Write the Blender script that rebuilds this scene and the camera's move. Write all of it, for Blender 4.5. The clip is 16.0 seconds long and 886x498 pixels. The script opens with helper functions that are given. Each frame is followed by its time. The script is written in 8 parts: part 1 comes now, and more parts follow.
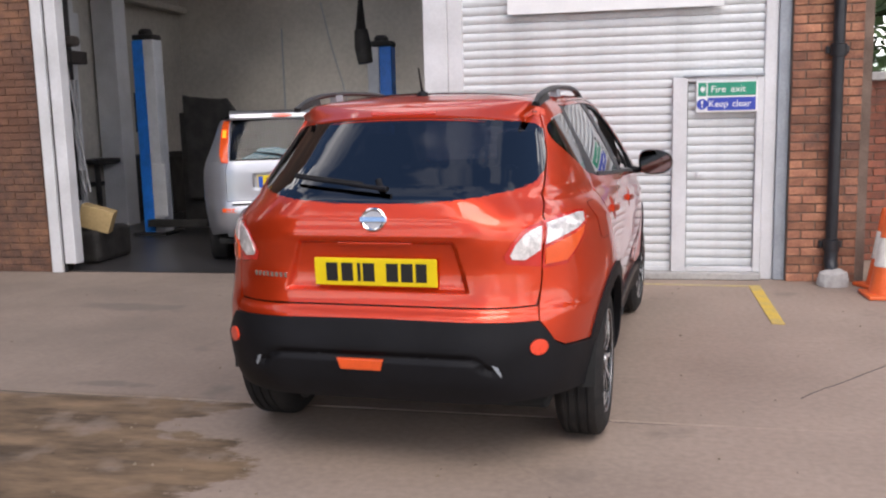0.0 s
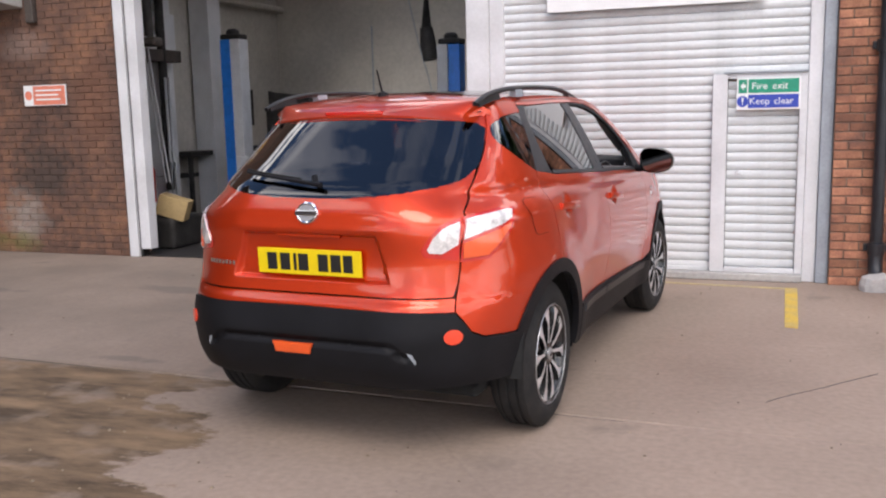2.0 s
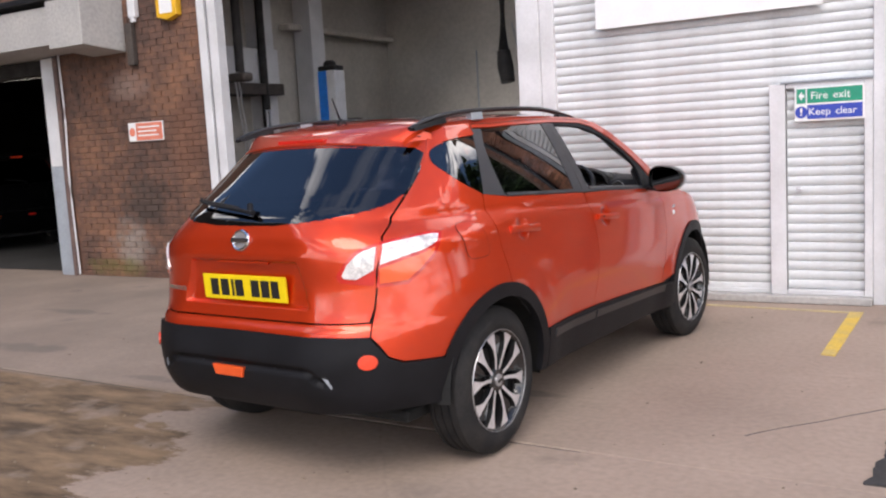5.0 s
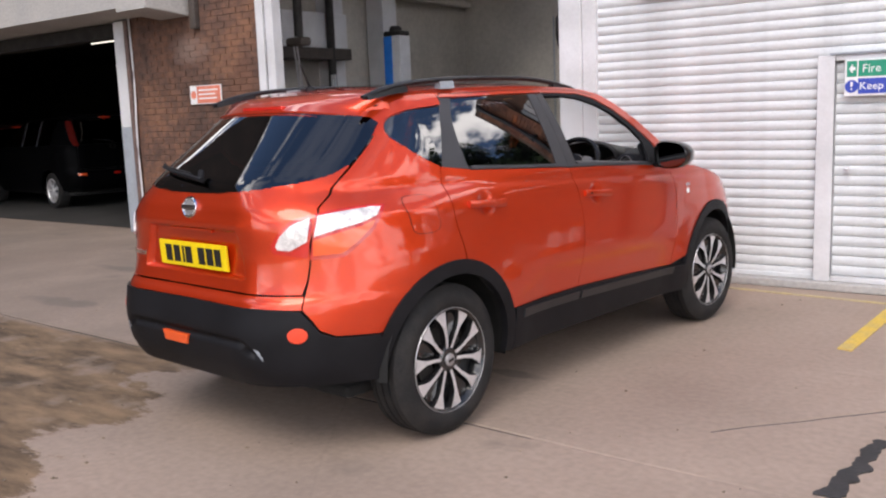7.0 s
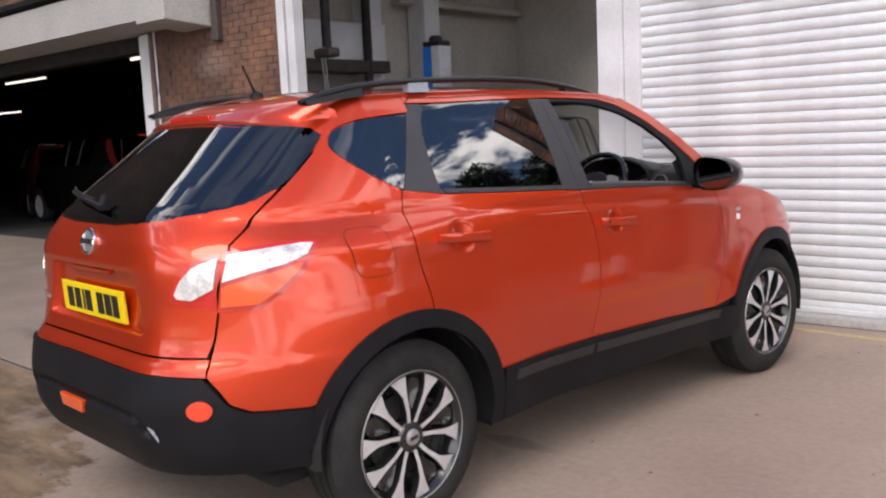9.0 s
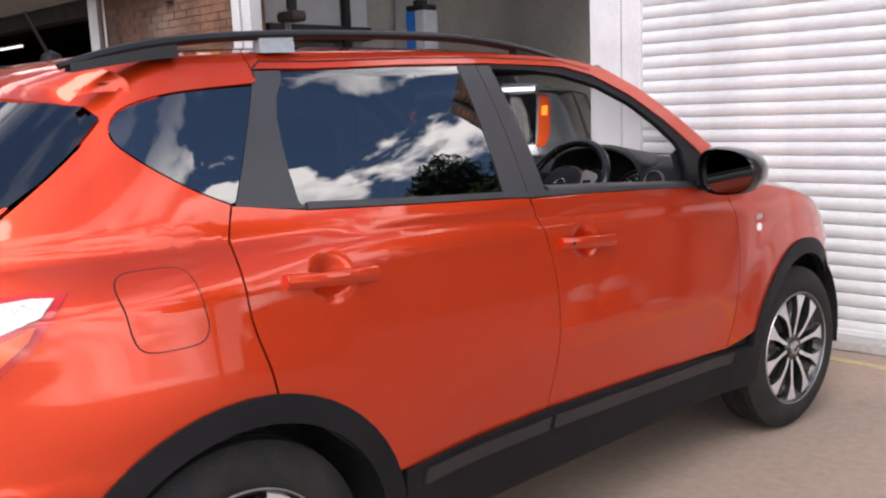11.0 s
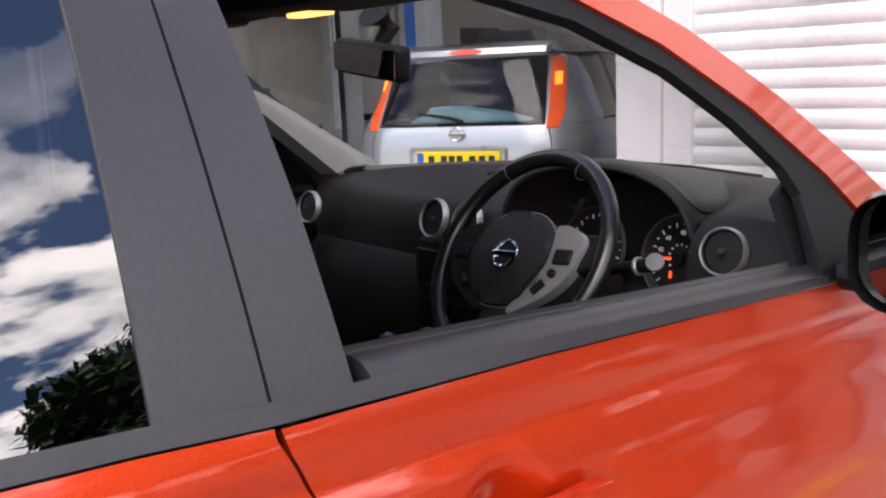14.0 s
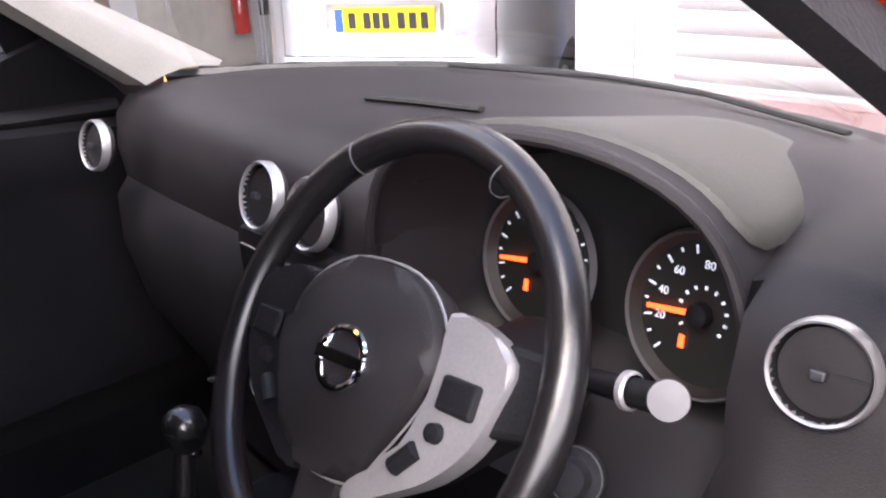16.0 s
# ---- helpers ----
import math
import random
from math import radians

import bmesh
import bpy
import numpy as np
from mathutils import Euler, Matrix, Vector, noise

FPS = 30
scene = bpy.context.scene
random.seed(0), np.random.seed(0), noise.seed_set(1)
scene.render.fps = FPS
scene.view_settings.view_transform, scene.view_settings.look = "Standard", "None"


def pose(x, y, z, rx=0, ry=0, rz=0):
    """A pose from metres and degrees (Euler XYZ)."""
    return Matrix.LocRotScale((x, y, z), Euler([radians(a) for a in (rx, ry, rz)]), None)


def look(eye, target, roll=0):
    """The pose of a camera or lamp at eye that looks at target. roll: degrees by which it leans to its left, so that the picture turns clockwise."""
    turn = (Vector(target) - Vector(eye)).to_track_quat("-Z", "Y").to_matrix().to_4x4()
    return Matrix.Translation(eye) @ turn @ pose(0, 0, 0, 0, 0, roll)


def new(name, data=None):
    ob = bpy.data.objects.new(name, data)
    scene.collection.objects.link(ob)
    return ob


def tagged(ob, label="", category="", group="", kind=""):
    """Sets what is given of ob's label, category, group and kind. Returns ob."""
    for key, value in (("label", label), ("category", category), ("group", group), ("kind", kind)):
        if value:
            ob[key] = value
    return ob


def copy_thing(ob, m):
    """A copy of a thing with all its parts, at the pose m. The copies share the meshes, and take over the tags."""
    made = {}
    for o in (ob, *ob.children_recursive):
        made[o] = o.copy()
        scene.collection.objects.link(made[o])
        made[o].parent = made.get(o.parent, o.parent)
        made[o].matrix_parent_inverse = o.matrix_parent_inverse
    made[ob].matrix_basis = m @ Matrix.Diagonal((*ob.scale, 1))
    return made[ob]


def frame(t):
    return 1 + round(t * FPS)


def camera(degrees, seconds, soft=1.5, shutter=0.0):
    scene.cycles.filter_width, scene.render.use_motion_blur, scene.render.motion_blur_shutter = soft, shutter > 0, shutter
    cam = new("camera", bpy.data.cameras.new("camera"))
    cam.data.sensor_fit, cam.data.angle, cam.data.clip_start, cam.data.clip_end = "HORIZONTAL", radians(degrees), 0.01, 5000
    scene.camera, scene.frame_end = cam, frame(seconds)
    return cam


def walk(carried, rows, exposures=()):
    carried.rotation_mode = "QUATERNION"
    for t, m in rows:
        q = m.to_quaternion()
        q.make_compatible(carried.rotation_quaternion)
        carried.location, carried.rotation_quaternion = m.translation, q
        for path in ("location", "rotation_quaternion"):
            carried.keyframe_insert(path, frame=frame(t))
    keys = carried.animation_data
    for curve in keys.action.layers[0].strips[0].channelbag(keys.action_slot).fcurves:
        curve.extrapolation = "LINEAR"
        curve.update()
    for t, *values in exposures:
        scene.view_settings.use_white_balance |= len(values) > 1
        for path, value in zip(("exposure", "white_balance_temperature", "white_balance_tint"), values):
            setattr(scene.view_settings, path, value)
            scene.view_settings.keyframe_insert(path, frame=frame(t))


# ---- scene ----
# ---------------------------------------------------------------- camera
cam = camera(52.5, 16.0, soft=2.2)
PATH = [
    (0, (-0.077, -0.035, 1.496), (-0.453, 1.907, 1.201), -1.4),
    (0.5, (0.146, -0.075, 1.507), (-0.318, 1.847, 1.206), -2.1),
    (1, (0.309, -0.001, 1.487), (-0.223, 1.908, 1.212), -2.7),
    (1.5, (0.518, 0.031, 1.507), (-0.073, 1.922, 1.233), -1.5),
    (2, (0.801, 0.0, 1.505), (0.143, 1.864, 1.203), -1.3),
    (2.5, (0.968, 0.042, 1.487), (0.232, 1.882, 1.215), -2.8),
    (3, (1.133, 0.158, 1.483), (0.332, 1.968, 1.199), -1.5),
    (5.5, (1.95, 0.484, 1.478), (0.893, 2.164, 1.227), -2.6),
    (6, (2.159, 0.554, 1.483), (1.032, 2.179, 1.19), -1.4),
    (6.5, (2.233, 0.725, 1.452), (1.063, 2.32, 1.159), -2.6),
    (7, (2.265, 0.945, 1.46), (1.07, 2.521, 1.159), -2.2),
    (7.5, (2.264, 1.149, 1.458), (1.045, 2.703, 1.14), -3.0),
    (8, (2.261, 1.402, 1.453), (0.971, 2.908, 1.191), -2.6),
    (8.5, (2.141, 1.659, 1.41), (0.834, 3.148, 1.136), -2.0),
    (9, (2.031, 1.905, 1.414), (0.711, 3.385, 1.157), -2.6),
    (11.5, (1.341, 3.351, 1.421), (-0.006, 4.794, 1.095), -2.1),
    (12, (1.145, 3.655, 1.388), (-0.218, 5.083, 1.062), -2.4),
    (12.5, (0.974, 3.924, 1.385), (-0.382, 5.351, 1.037), -2.7),
    (13, (0.836, 4.261, 1.409), (-0.584, 5.625, 1.057), -1.9),
    (13.5, (0.694, 4.514, 1.388), (-0.754, 5.843, 1.017), -3.3),
    (14, (0.523, 4.746, 1.414), (-0.881, 6.117, 1.03), -2.6),
    (14.5, (0.389, 5.009, 1.424), (-1.064, 6.329, 1.046), -2.0),
    (15, (0.266, 5.192, 1.443), (-1.227, 6.433, 0.961), -2.6),
    (15.5, (0.11, 5.36, 1.446), (-1.263, 6.674, 0.822), -2.9),
    (16, (0.019, 5.465, 1.44), (-1.258, 6.82, 0.711), -3.1),
]
EXPOSURES = [(0.0, 0.14, 6500, 15), (1.5, 0.20, 6500, 15), (3.0, 0.30, 6500, 15), (6.0, 0.32, 6500, 15), (9.0, 0.28, 6500, 15), (12.0, 0.56, 6500, 15), (13.0, 0.72, 6500, 15),
             (14.0, 0.80, 6550, 17), (14.5, 1.05, 6600, 19), (15.0, 1.95, 6650, 21), (15.5, 2.45, 6650, 21), (16.0, 2.5, 6650, 21)]
walk(cam, [(t, look(eye, target, roll)) for t, eye, target, roll in PATH], EXPOSURES)

# ---------------------------------------------------------------- sky and sun
SUN_ELEV, SUN_ROT = 52.0, 160.0  # degrees; rotation clockwise from +y


def build_sky():
    world = bpy.data.worlds.new("sky")
    scene.world = world
    world.use_nodes = True
    nt = world.node_tree
    nt.nodes.clear()
    out = nt.nodes.new("ShaderNodeOutputWorld")
    sky = nt.nodes.new("ShaderNodeTexSky")
    sky.sky_type, sky.sun_disc = "NISHITA", False
    sky.sun_elevation, sky.sun_rotation = radians(SUN_ELEV), radians(SUN_ROT)
    sky.air_density, sky.dust_density, sky.ozone_density = 1.0, 0.1, 3.5
    bg = nt.nodes.new("ShaderNodeBackground")
    bg.inputs["Strength"].default_value = 0.15
    nt.links.new(sky.outputs[0], bg.inputs[0])
    # cumulus: noise over the dome, drawn out level, lit from above and greyer underneath
    co = nt.nodes.new("ShaderNodeTexCoord")
    sep = nt.nodes.new("ShaderNodeSeparateXYZ")
    nt.links.new(co.outputs["Generated"], sep.inputs[0])

    def clouds(lift):
        mp = nt.nodes.new("ShaderNodeMapping")
        mp.inputs["Location"].default_value = (11.7, 7.4, 3.1 + lift)
        mp.inputs["Scale"].default_value = (1.0, 1.0, 2.3)
        nt.links.new(co.outputs["Generated"], mp.inputs["Vector"])
        no = nt.nodes.new("ShaderNodeTexNoise")
        no.inputs["Scale"].default_value, no.inputs["Detail"].default_value = 3.3, 9.0
        no.inputs["Roughness"].default_value, no.inputs["Distortion"].default_value = 0.52, 0.25
        nt.links.new(mp.outputs[0], no.inputs["Vector"])
        return no.outputs[0]

    def drift(value):
        """The sky is cloudier to the east than to the west."""
        more = nt.nodes.new("ShaderNodeMath")
        more.operation = "MULTIPLY_ADD"
        more.inputs[1].default_value = 0.035
        nt.links.new(sep.outputs[0], more.inputs[0])
        nt.links.new(value, more.inputs[2])
        return more.outputs[0]

    here, above = drift(clouds(0.0)), drift(clouds(0.07))
    ramp = nt.nodes.new("ShaderNodeValToRGB")
    ramp.color_ramp.elements[0].position, ramp.color_ramp.elements[1].position = 0.488, 0.530
    nt.links.new(here, ramp.inputs[0])
    diff = nt.nodes.new("ShaderNodeMath")
    diff.operation = "SUBTRACT"
    nt.links.new(here, diff.inputs[0])
    nt.links.new(above, diff.inputs[1])
    lit = nt.nodes.new("ShaderNodeMapRange")
    lit.inputs[1].default_value, lit.inputs[2].default_value = -0.10, 0.08
    nt.links.new(diff.outputs[0], lit.inputs[0])
    shade = nt.nodes.new("ShaderNodeValToRGB")
    shade.color_ramp.elements[0].color, shade.color_ramp.elements[1].color = (0.36, 0.37, 0.40, 1), (1, 0.97, 0.93, 1)
    nt.links.new(lit.outputs[0], shade.inputs[0])
    cloud = nt.nodes.new("ShaderNodeBackground")
    cloud.inputs["Strength"].default_value = 3.4
    nt.links.new(shade.outputs[0], cloud.inputs[0])
    mix = nt.nodes.new("ShaderNodeMixShader")
    # the clouds thin out into haze at the horizon
    haze = nt.nodes.new("ShaderNodeMapRange")
    haze.interpolation_type = "SMOOTHSTEP"
    haze.inputs[1].default_value, haze.inputs[2].default_value, haze.inputs[3].default_value = 0.0, 0.06, 0.5
    nt.links.new(sep.outputs[2], haze.inputs[0])
    thin = nt.nodes.new("ShaderNodeMath")
    thin.operation = "MULTIPLY"
    nt.links.new(ramp.outputs[0], thin.inputs[0])
    nt.links.new(haze.outputs[0], thin.inputs[1])
    # and the sky overhead is clear
    zen = nt.nodes.new("ShaderNodeMapRange")
    zen.interpolation_type = "SMOOTHSTEP"
    zen.inputs[1].default_value, zen.inputs[2].default_value, zen.inputs[3].default_value, zen.inputs[4].default_value = 0.68, 0.88, 1.0, 0.08
    nt.links.new(sep.outputs[2], zen.inputs[0])
    low = nt.nodes.new("ShaderNodeMath")
    low.operation = "MULTIPLY"
    nt.links.new(thin.outputs[0], low.inputs[0])
    nt.links.new(zen.outputs[0], low.inputs[1])
    nt.links.new(low.outputs[0], mix.inputs[0])
    nt.links.new(bg.outputs[0], mix.inputs[1])
    nt.links.new(cloud.outputs[0], mix.inputs[2])
    nt.links.new(mix.outputs[0], out.inputs[0])


build_sky()
lamp = bpy.data.lights.new("sun", "SUN")
lamp.energy, lamp.angle, lamp.color = 1.7, radians(32), (1.0, 0.93, 0.83)
sun = new("sun", lamp)
_e, _r = radians(SUN_ELEV), radians(SUN_ROT)
sun.matrix_world = look(Vector((math.sin(_r) * math.cos(_e), math.cos(_r) * math.cos(_e), math.sin(_e))) * 30, (0, 0, 0))


# ---------------------------------------------------------------- materials
def mat(name, col, rough=0.6, metal=0.0, var=0.12, scale=6.0, fine=60.0, bump=0.0, coat=0.0, spec=0.5, col2=None, patch=0.5, obrand=0.0):
    """A surface with stains at one scale and grain at another; col2 mixes in where the coarse noise is high."""
    m = bpy.data.materials.new(name)
    m.use_nodes = True
    nt = m.node_tree
    b = nt.nodes["Principled BSDF"]
    b.inputs["Roughness"].default_value, b.inputs["Metallic"].default_value = rough, metal
    b.inputs["Coat Weight"].default_value, b.inputs["Coat Roughness"].default_value = coat, 0.03
    b.inputs["Specular IOR Level"].default_value = spec
    co = nt.nodes.new("ShaderNodeTexCoord")
    n1, n2 = nt.nodes.new("ShaderNodeTexNoise"), nt.nodes.new("ShaderNodeTexNoise")
    for n, s in ((n1, scale), (n2, fine)):
        n.inputs["Scale"].default_value, n.inputs["Detail"].default_value = s, 6.0
        nt.links.new(co.outputs["Object"], n.inputs["Vector"])
    ramp = nt.nodes.new("ShaderNodeValToRGB")
    ramp.color_ramp.elements[0].position, ramp.color_ramp.elements[1].position = patch - 0.16, patch + 0.16
    c2 = col2 or tuple(c * (1 - 2 * var) for c in col)
    ramp.color_ramp.elements[0].color, ramp.color_ramp.elements[1].color = (*col, 1), (*c2, 1)
    nt.links.new(n1.outputs[0], ramp.inputs[0])
    hsv = nt.nodes.new("ShaderNodeHueSaturation")
    nt.links.new(ramp.outputs[0], hsv.inputs["Color"])
    mr = nt.nodes.new("ShaderNodeMapRange")
    mr.inputs[1].default_value, mr.inputs[2].default_value = 0.3, 0.7
    mr.inputs[3].default_value, mr.inputs[4].default_value = 1 - var, 1 + var
    nt.links.new(n2.outputs[0], mr.inputs[0])
    val = mr.outputs[0]
    if obrand:
        oi = nt.nodes.new("ShaderNodeObjectInfo")
        m2 = nt.nodes.new("ShaderNodeMapRange")
        m2.inputs[3].default_value, m2.inputs[4].default_value = 1 - obrand, 1 + obrand
        nt.links.new(oi.outputs["Random"], m2.inputs[0])
        mul = nt.nodes.new("ShaderNodeMath")
        mul.operation = "MULTIPLY"
        nt.links.new(val, mul.inputs[0])
        nt.links.new(m2.outputs[0], mul.inputs[1])
        val = mul.outputs[0]
    nt.links.new(val, hsv.inputs["Value"])
    nt.links.new(hsv.outputs[0], b.inputs["Base Color"])
    if bump:
        bp = nt.nodes.new("ShaderNodeBump")
        bp.inputs["Strength"].default_value, bp.inputs["Distance"].default_value = bump, 0.01
        nt.links.new(n2.outputs[0], bp.inputs["Height"])
        nt.links.new(bp.outputs[0], b.inputs["Normal"])
    return m


def weathered(name, tones, fine=55, grit=0.22, obrand=0.0, patches=()):
    """Masonry stained over the whole wall: tones (soot, mid, warm) mixed by broad noise, and patches (x, z, rx, rz, colour, amount) on it."""
    m = mat(name, tones[1], 0.88, var=grit, scale=3.0, fine=fine, bump=0.5, col2=tones[1], obrand=obrand)
    nt = m.node_tree
    b = nt.nodes["Principled BSDF"]
    hsv = b.inputs["Base Color"].links[0].from_node
    geo = nt.nodes.new("ShaderNodeNewGeometry")
    n1, n2 = nt.nodes.new("ShaderNodeTexNoise"), nt.nodes.new("ShaderNodeTexNoise")
    for n, sc, de in ((n1, 1.1, 7.0), (n2, 7.5, 5.0)):
        n.inputs["Scale"].default_value, n.inputs["Detail"].default_value, n.inputs["Roughness"].default_value = sc, de, 0.62
        nt.links.new(geo.outputs["Position"], n.inputs["Vector"])
    both = nt.nodes.new("ShaderNodeMixRGB")
    both.inputs[0].default_value = 0.38
    nt.links.new(n1.outputs[0], both.inputs[1])
    nt.links.new(n2.outputs[0], both.inputs[2])
    ramp = nt.nodes.new("ShaderNodeValToRGB")
    e = ramp.color_ramp.elements
    e[0].position, e[1].position = 0.38, 0.62
    e[0].color, e[1].color = (*tones[0], 1), (*tones[2], 1)
    mid = e.new(0.5)
    mid.color = (*tones[1], 1)
    nt.links.new(both.outputs[0], ramp.inputs[0])
    col = ramp.outputs[0]
    sep = nt.nodes.new("ShaderNodeSeparateXYZ")
    nt.links.new(geo.outputs["Position"], sep.inputs[0])

    def calc(op, a, c, clamp=False):
        n = nt.nodes.new("ShaderNodeMath")
        n.operation, n.use_clamp = op, clamp
        for k, v in enumerate((a, c)):
            if isinstance(v, (int, float)):
                n.inputs[k].default_value = v
            else:
                nt.links.new(v, n.inputs[k])
        return n.outputs[0]

    for x, z, rx, rz, colour, amount in patches:
        ex, ez = calc("DIVIDE", calc("SUBTRACT", sep.outputs[0], x), rx), calc("DIVIDE", calc("SUBTRACT", sep.outputs[2], z), rz)
        r = calc("ADD", calc("MULTIPLY", ex, ex), calc("MULTIPLY", ez, ez))
        r = calc("ADD", r, calc("MULTIPLY", calc("SUBTRACT", both.outputs[0], 0.5), 5.0))
        mix = nt.nodes.new("ShaderNodeMixRGB")
        nt.links.new(calc("MULTIPLY", calc("SUBTRACT", 1.0, r, True), amount), mix.inputs[0])
        nt.links.new(col, mix.inputs[1])
        mix.inputs[2].default_value = (*colour, 1)
        col = mix.outputs[0]
    nt.links.new(col, hsv.inputs["Color"])
    return m


def paint_mat(name, col, flake=0.5, rough=0.3):
    """Metallic car paint under a clear coat."""
    m = bpy.data.materials.new(name)
    m.use_nodes = True
    nt = m.node_tree
    b = nt.nodes["Principled BSDF"]
    co = nt.nodes.new("ShaderNodeTexCoord")
    n1, n2 = nt.nodes.new("ShaderNodeTexNoise"), nt.nodes.new("ShaderNodeTexNoise")
    n1.inputs["Scale"].default_value, n2.inputs["Scale"].default_value = 900.0, 3.0
    for n in (n1, n2):
        nt.links.new(co.outputs["Object"], n.inputs["Vector"])
    ramp = nt.nodes.new("ShaderNodeValToRGB")
    ramp.color_ramp.elements[0].color = (*(c * 0.82 for c in col), 1)
    ramp.color_ramp.elements[1].color = (*(min(1, c * 1.15) for c in col), 1)
    ramp.color_ramp.elements[0].position, ramp.color_ramp.elements[1].position = 0.35, 0.65
    nt.links.new(n1.outputs[0], ramp.inputs[0])
    nt.links.new(ramp.outputs[0], b.inputs["Base Color"])
    b.inputs["Metallic"].default_value, b.inputs["Roughness"].default_value = flake, rough
    b.inputs["Coat Weight"].default_value, b.inputs["Coat Roughness"].default_value = 1.0, 0.02
    b.inputs["Coat IOR"].default_value = 1.5
    mr = nt.nodes.new("ShaderNodeMapRange")
    mr.inputs[3].default_value, mr.inputs[4].default_value = 0.03, 0.07
    nt.links.new(n2.outputs[0], mr.inputs[0])
    nt.links.new(mr.outputs[0], b.inputs["Coat Roughness"])
    return m


def glass_mat(name, tint, base=0.05, gloss=1.0, rough=0.0):
    """A thin pane: lets tinted light through and reflects by its angle."""
    m = bpy.data.materials.new(name)
    m.use_nodes = True
    nt = m.node_tree
    nt.nodes.remove(nt.nodes["Principled BSDF"])
    out = nt.nodes["Material Output"]
    tr, gl, mix = nt.nodes.new("ShaderNodeBsdfTransparent"), nt.nodes.new("ShaderNodeBsdfGlossy"), nt.nodes.new("ShaderNodeMixShader")
    tr.inputs[0].default_value = (*tint, 1)
    gl.inputs["Roughness"].default_value = rough
    gl.inputs[0].default_value = (gloss, gloss, gloss, 1)
    lw = nt.nodes.new("ShaderNodeLayerWeight")
    lw.inputs[0].default_value = 0.5
    pw = nt.nodes.new("ShaderNodeMath")
    pw.operation = "POWER"
    pw.inputs[1].default_value = 4.0
    nt.links.new(lw.outputs["Facing"], pw.inputs[0])
    ad = nt.nodes.new("ShaderNodeMath")
    ad.operation, ad.use_clamp = "MULTIPLY_ADD", True
    ad.inputs[1].default_value, ad.inputs[2].default_value = 1 - base, base
    nt.links.new(pw.outputs[0], ad.inputs[0])
    nt.links.new(ad.outputs[0], mix.inputs[0])
    nt.links.new(tr.outputs[0], mix.inputs[1])
    nt.links.new(gl.outputs[0], mix.inputs[2])
    nt.links.new(mix.outputs[0], out.inputs[0])
    return m


def glow_mat(name, col, strength):
    m = bpy.data.materials.new(name)
    m.use_nodes = True
    nt = m.node_tree
    b = nt.nodes["Principled BSDF"]
    b.inputs["Base Color"].default_value = (*col, 1)
    b.inputs["Emission Color"].default_value = (*col, 1)
    b.inputs["Emission Strength"].default_value = strength
    return m


PAINT = paint_mat("copper_red_paint", (0.60, 0.040, 0.002), 0.68, 0.38)
SILVER = paint_mat("silver_paint", (0.36, 0.37, 0.40), 0.7, 0.35)
# reflection cut and black deepened to keep the bay's shade on this car
BLACKCAR = mat("shade_dulled_black_paint", (0.0025, 0.0025, 0.003), 0.4, var=0.2, scale=3, fine=40, spec=0.03)
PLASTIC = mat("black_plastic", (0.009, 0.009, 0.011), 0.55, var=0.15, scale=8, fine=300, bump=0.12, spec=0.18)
TRIM = mat("satin_black_trim", (0.032, 0.032, 0.037), 0.42, var=0.12, scale=5, fine=200, bump=0.05)
DARK = mat("dark_void", (0.008, 0.008, 0.008), 0.9, var=0.1)
RUBBER = mat("tyre_rubber", (0.014, 0.014, 0.015), 0.8, var=0.2, scale=9, fine=120, bump=0.3, col2=(0.026, 0.024, 0.023), spec=0.2)
ALLOY = mat("machined_alloy", (0.72, 0.71, 0.73), 0.30, 0.55, var=0.06, scale=30, fine=300)
RIMBLACK = mat("gloss_black_rim", (0.012, 0.012, 0.013), 0.25, 0.0, var=0.1, coat=0.6)
RAILBLACK = mat("black_rail_enamel", (0.010, 0.010, 0.012), 0.38, var=0.12, scale=7, fine=160, spec=0.35)
SILLTRIM = mat("satin_sill_trim", (0.016, 0.016, 0.018), 0.40, var=0.12, scale=5, fine=200, bump=0.05)
GRIME = mat("grimy_brown_steel", (0.072, 0.058, 0.050), 0.75, 0.1, var=0.3, scale=5, fine=40, bump=0.3, col2=(0.045, 0.037, 0.033))
CHROME = mat("chrome", (0.75, 0.76, 0.78), 0.08, 1.0, var=0.03)
PRIVACY = glass_mat("privacy_glass", (0.035, 0.035, 0.04), 0.155)
REARGLASS = glass_mat("rear_screen_glass", (0.025, 0.025, 0.03), 0.095)
STALKGREY = mat("pale_grey_stalk_end", (0.075, 0.074, 0.082), 0.5, var=0.06)
CLEAR = glass_mat("clear_glass", (0.92, 0.94, 0.93), 0.025)
# tinted dark in place of the dark surroundings the wing mirrors would reflect
DIMMIRROR = mat("darkened_mirror_glass", (0.13, 0.135, 0.14), 0.02, 1.0, var=0.01)
RUST = mat("rusty_paint", (0.15, 0.095, 0.08), 0.8, var=0.25, scale=7, fine=60, bump=0.3, col2=(0.09, 0.06, 0.055))
MIRROR = mat("mirror_glass", (0.55, 0.57, 0.60), 0.01, 1.0, var=0.01)
REDLENS = mat("red_lens", (0.55, 0.02, 0.012), 0.12, var=0.08, scale=12, fine=160, coat=1.0)
ORANGELENS = mat("orange_lens", (0.78, 0.10, 0.018), 0.15, var=0.06, scale=12, fine=160, coat=1.0)
CLEARLENS = mat("clear_lens", (0.84, 0.80, 0.79), 0.15, 0.2, var=0.22, scale=26, fine=140, bump=0.08, coat=1.0)
REFLECTOR = mat("red_reflector", (0.80, 0.06, 0.02), 0.3, var=0.1, scale=60, fine=300, coat=0.6)
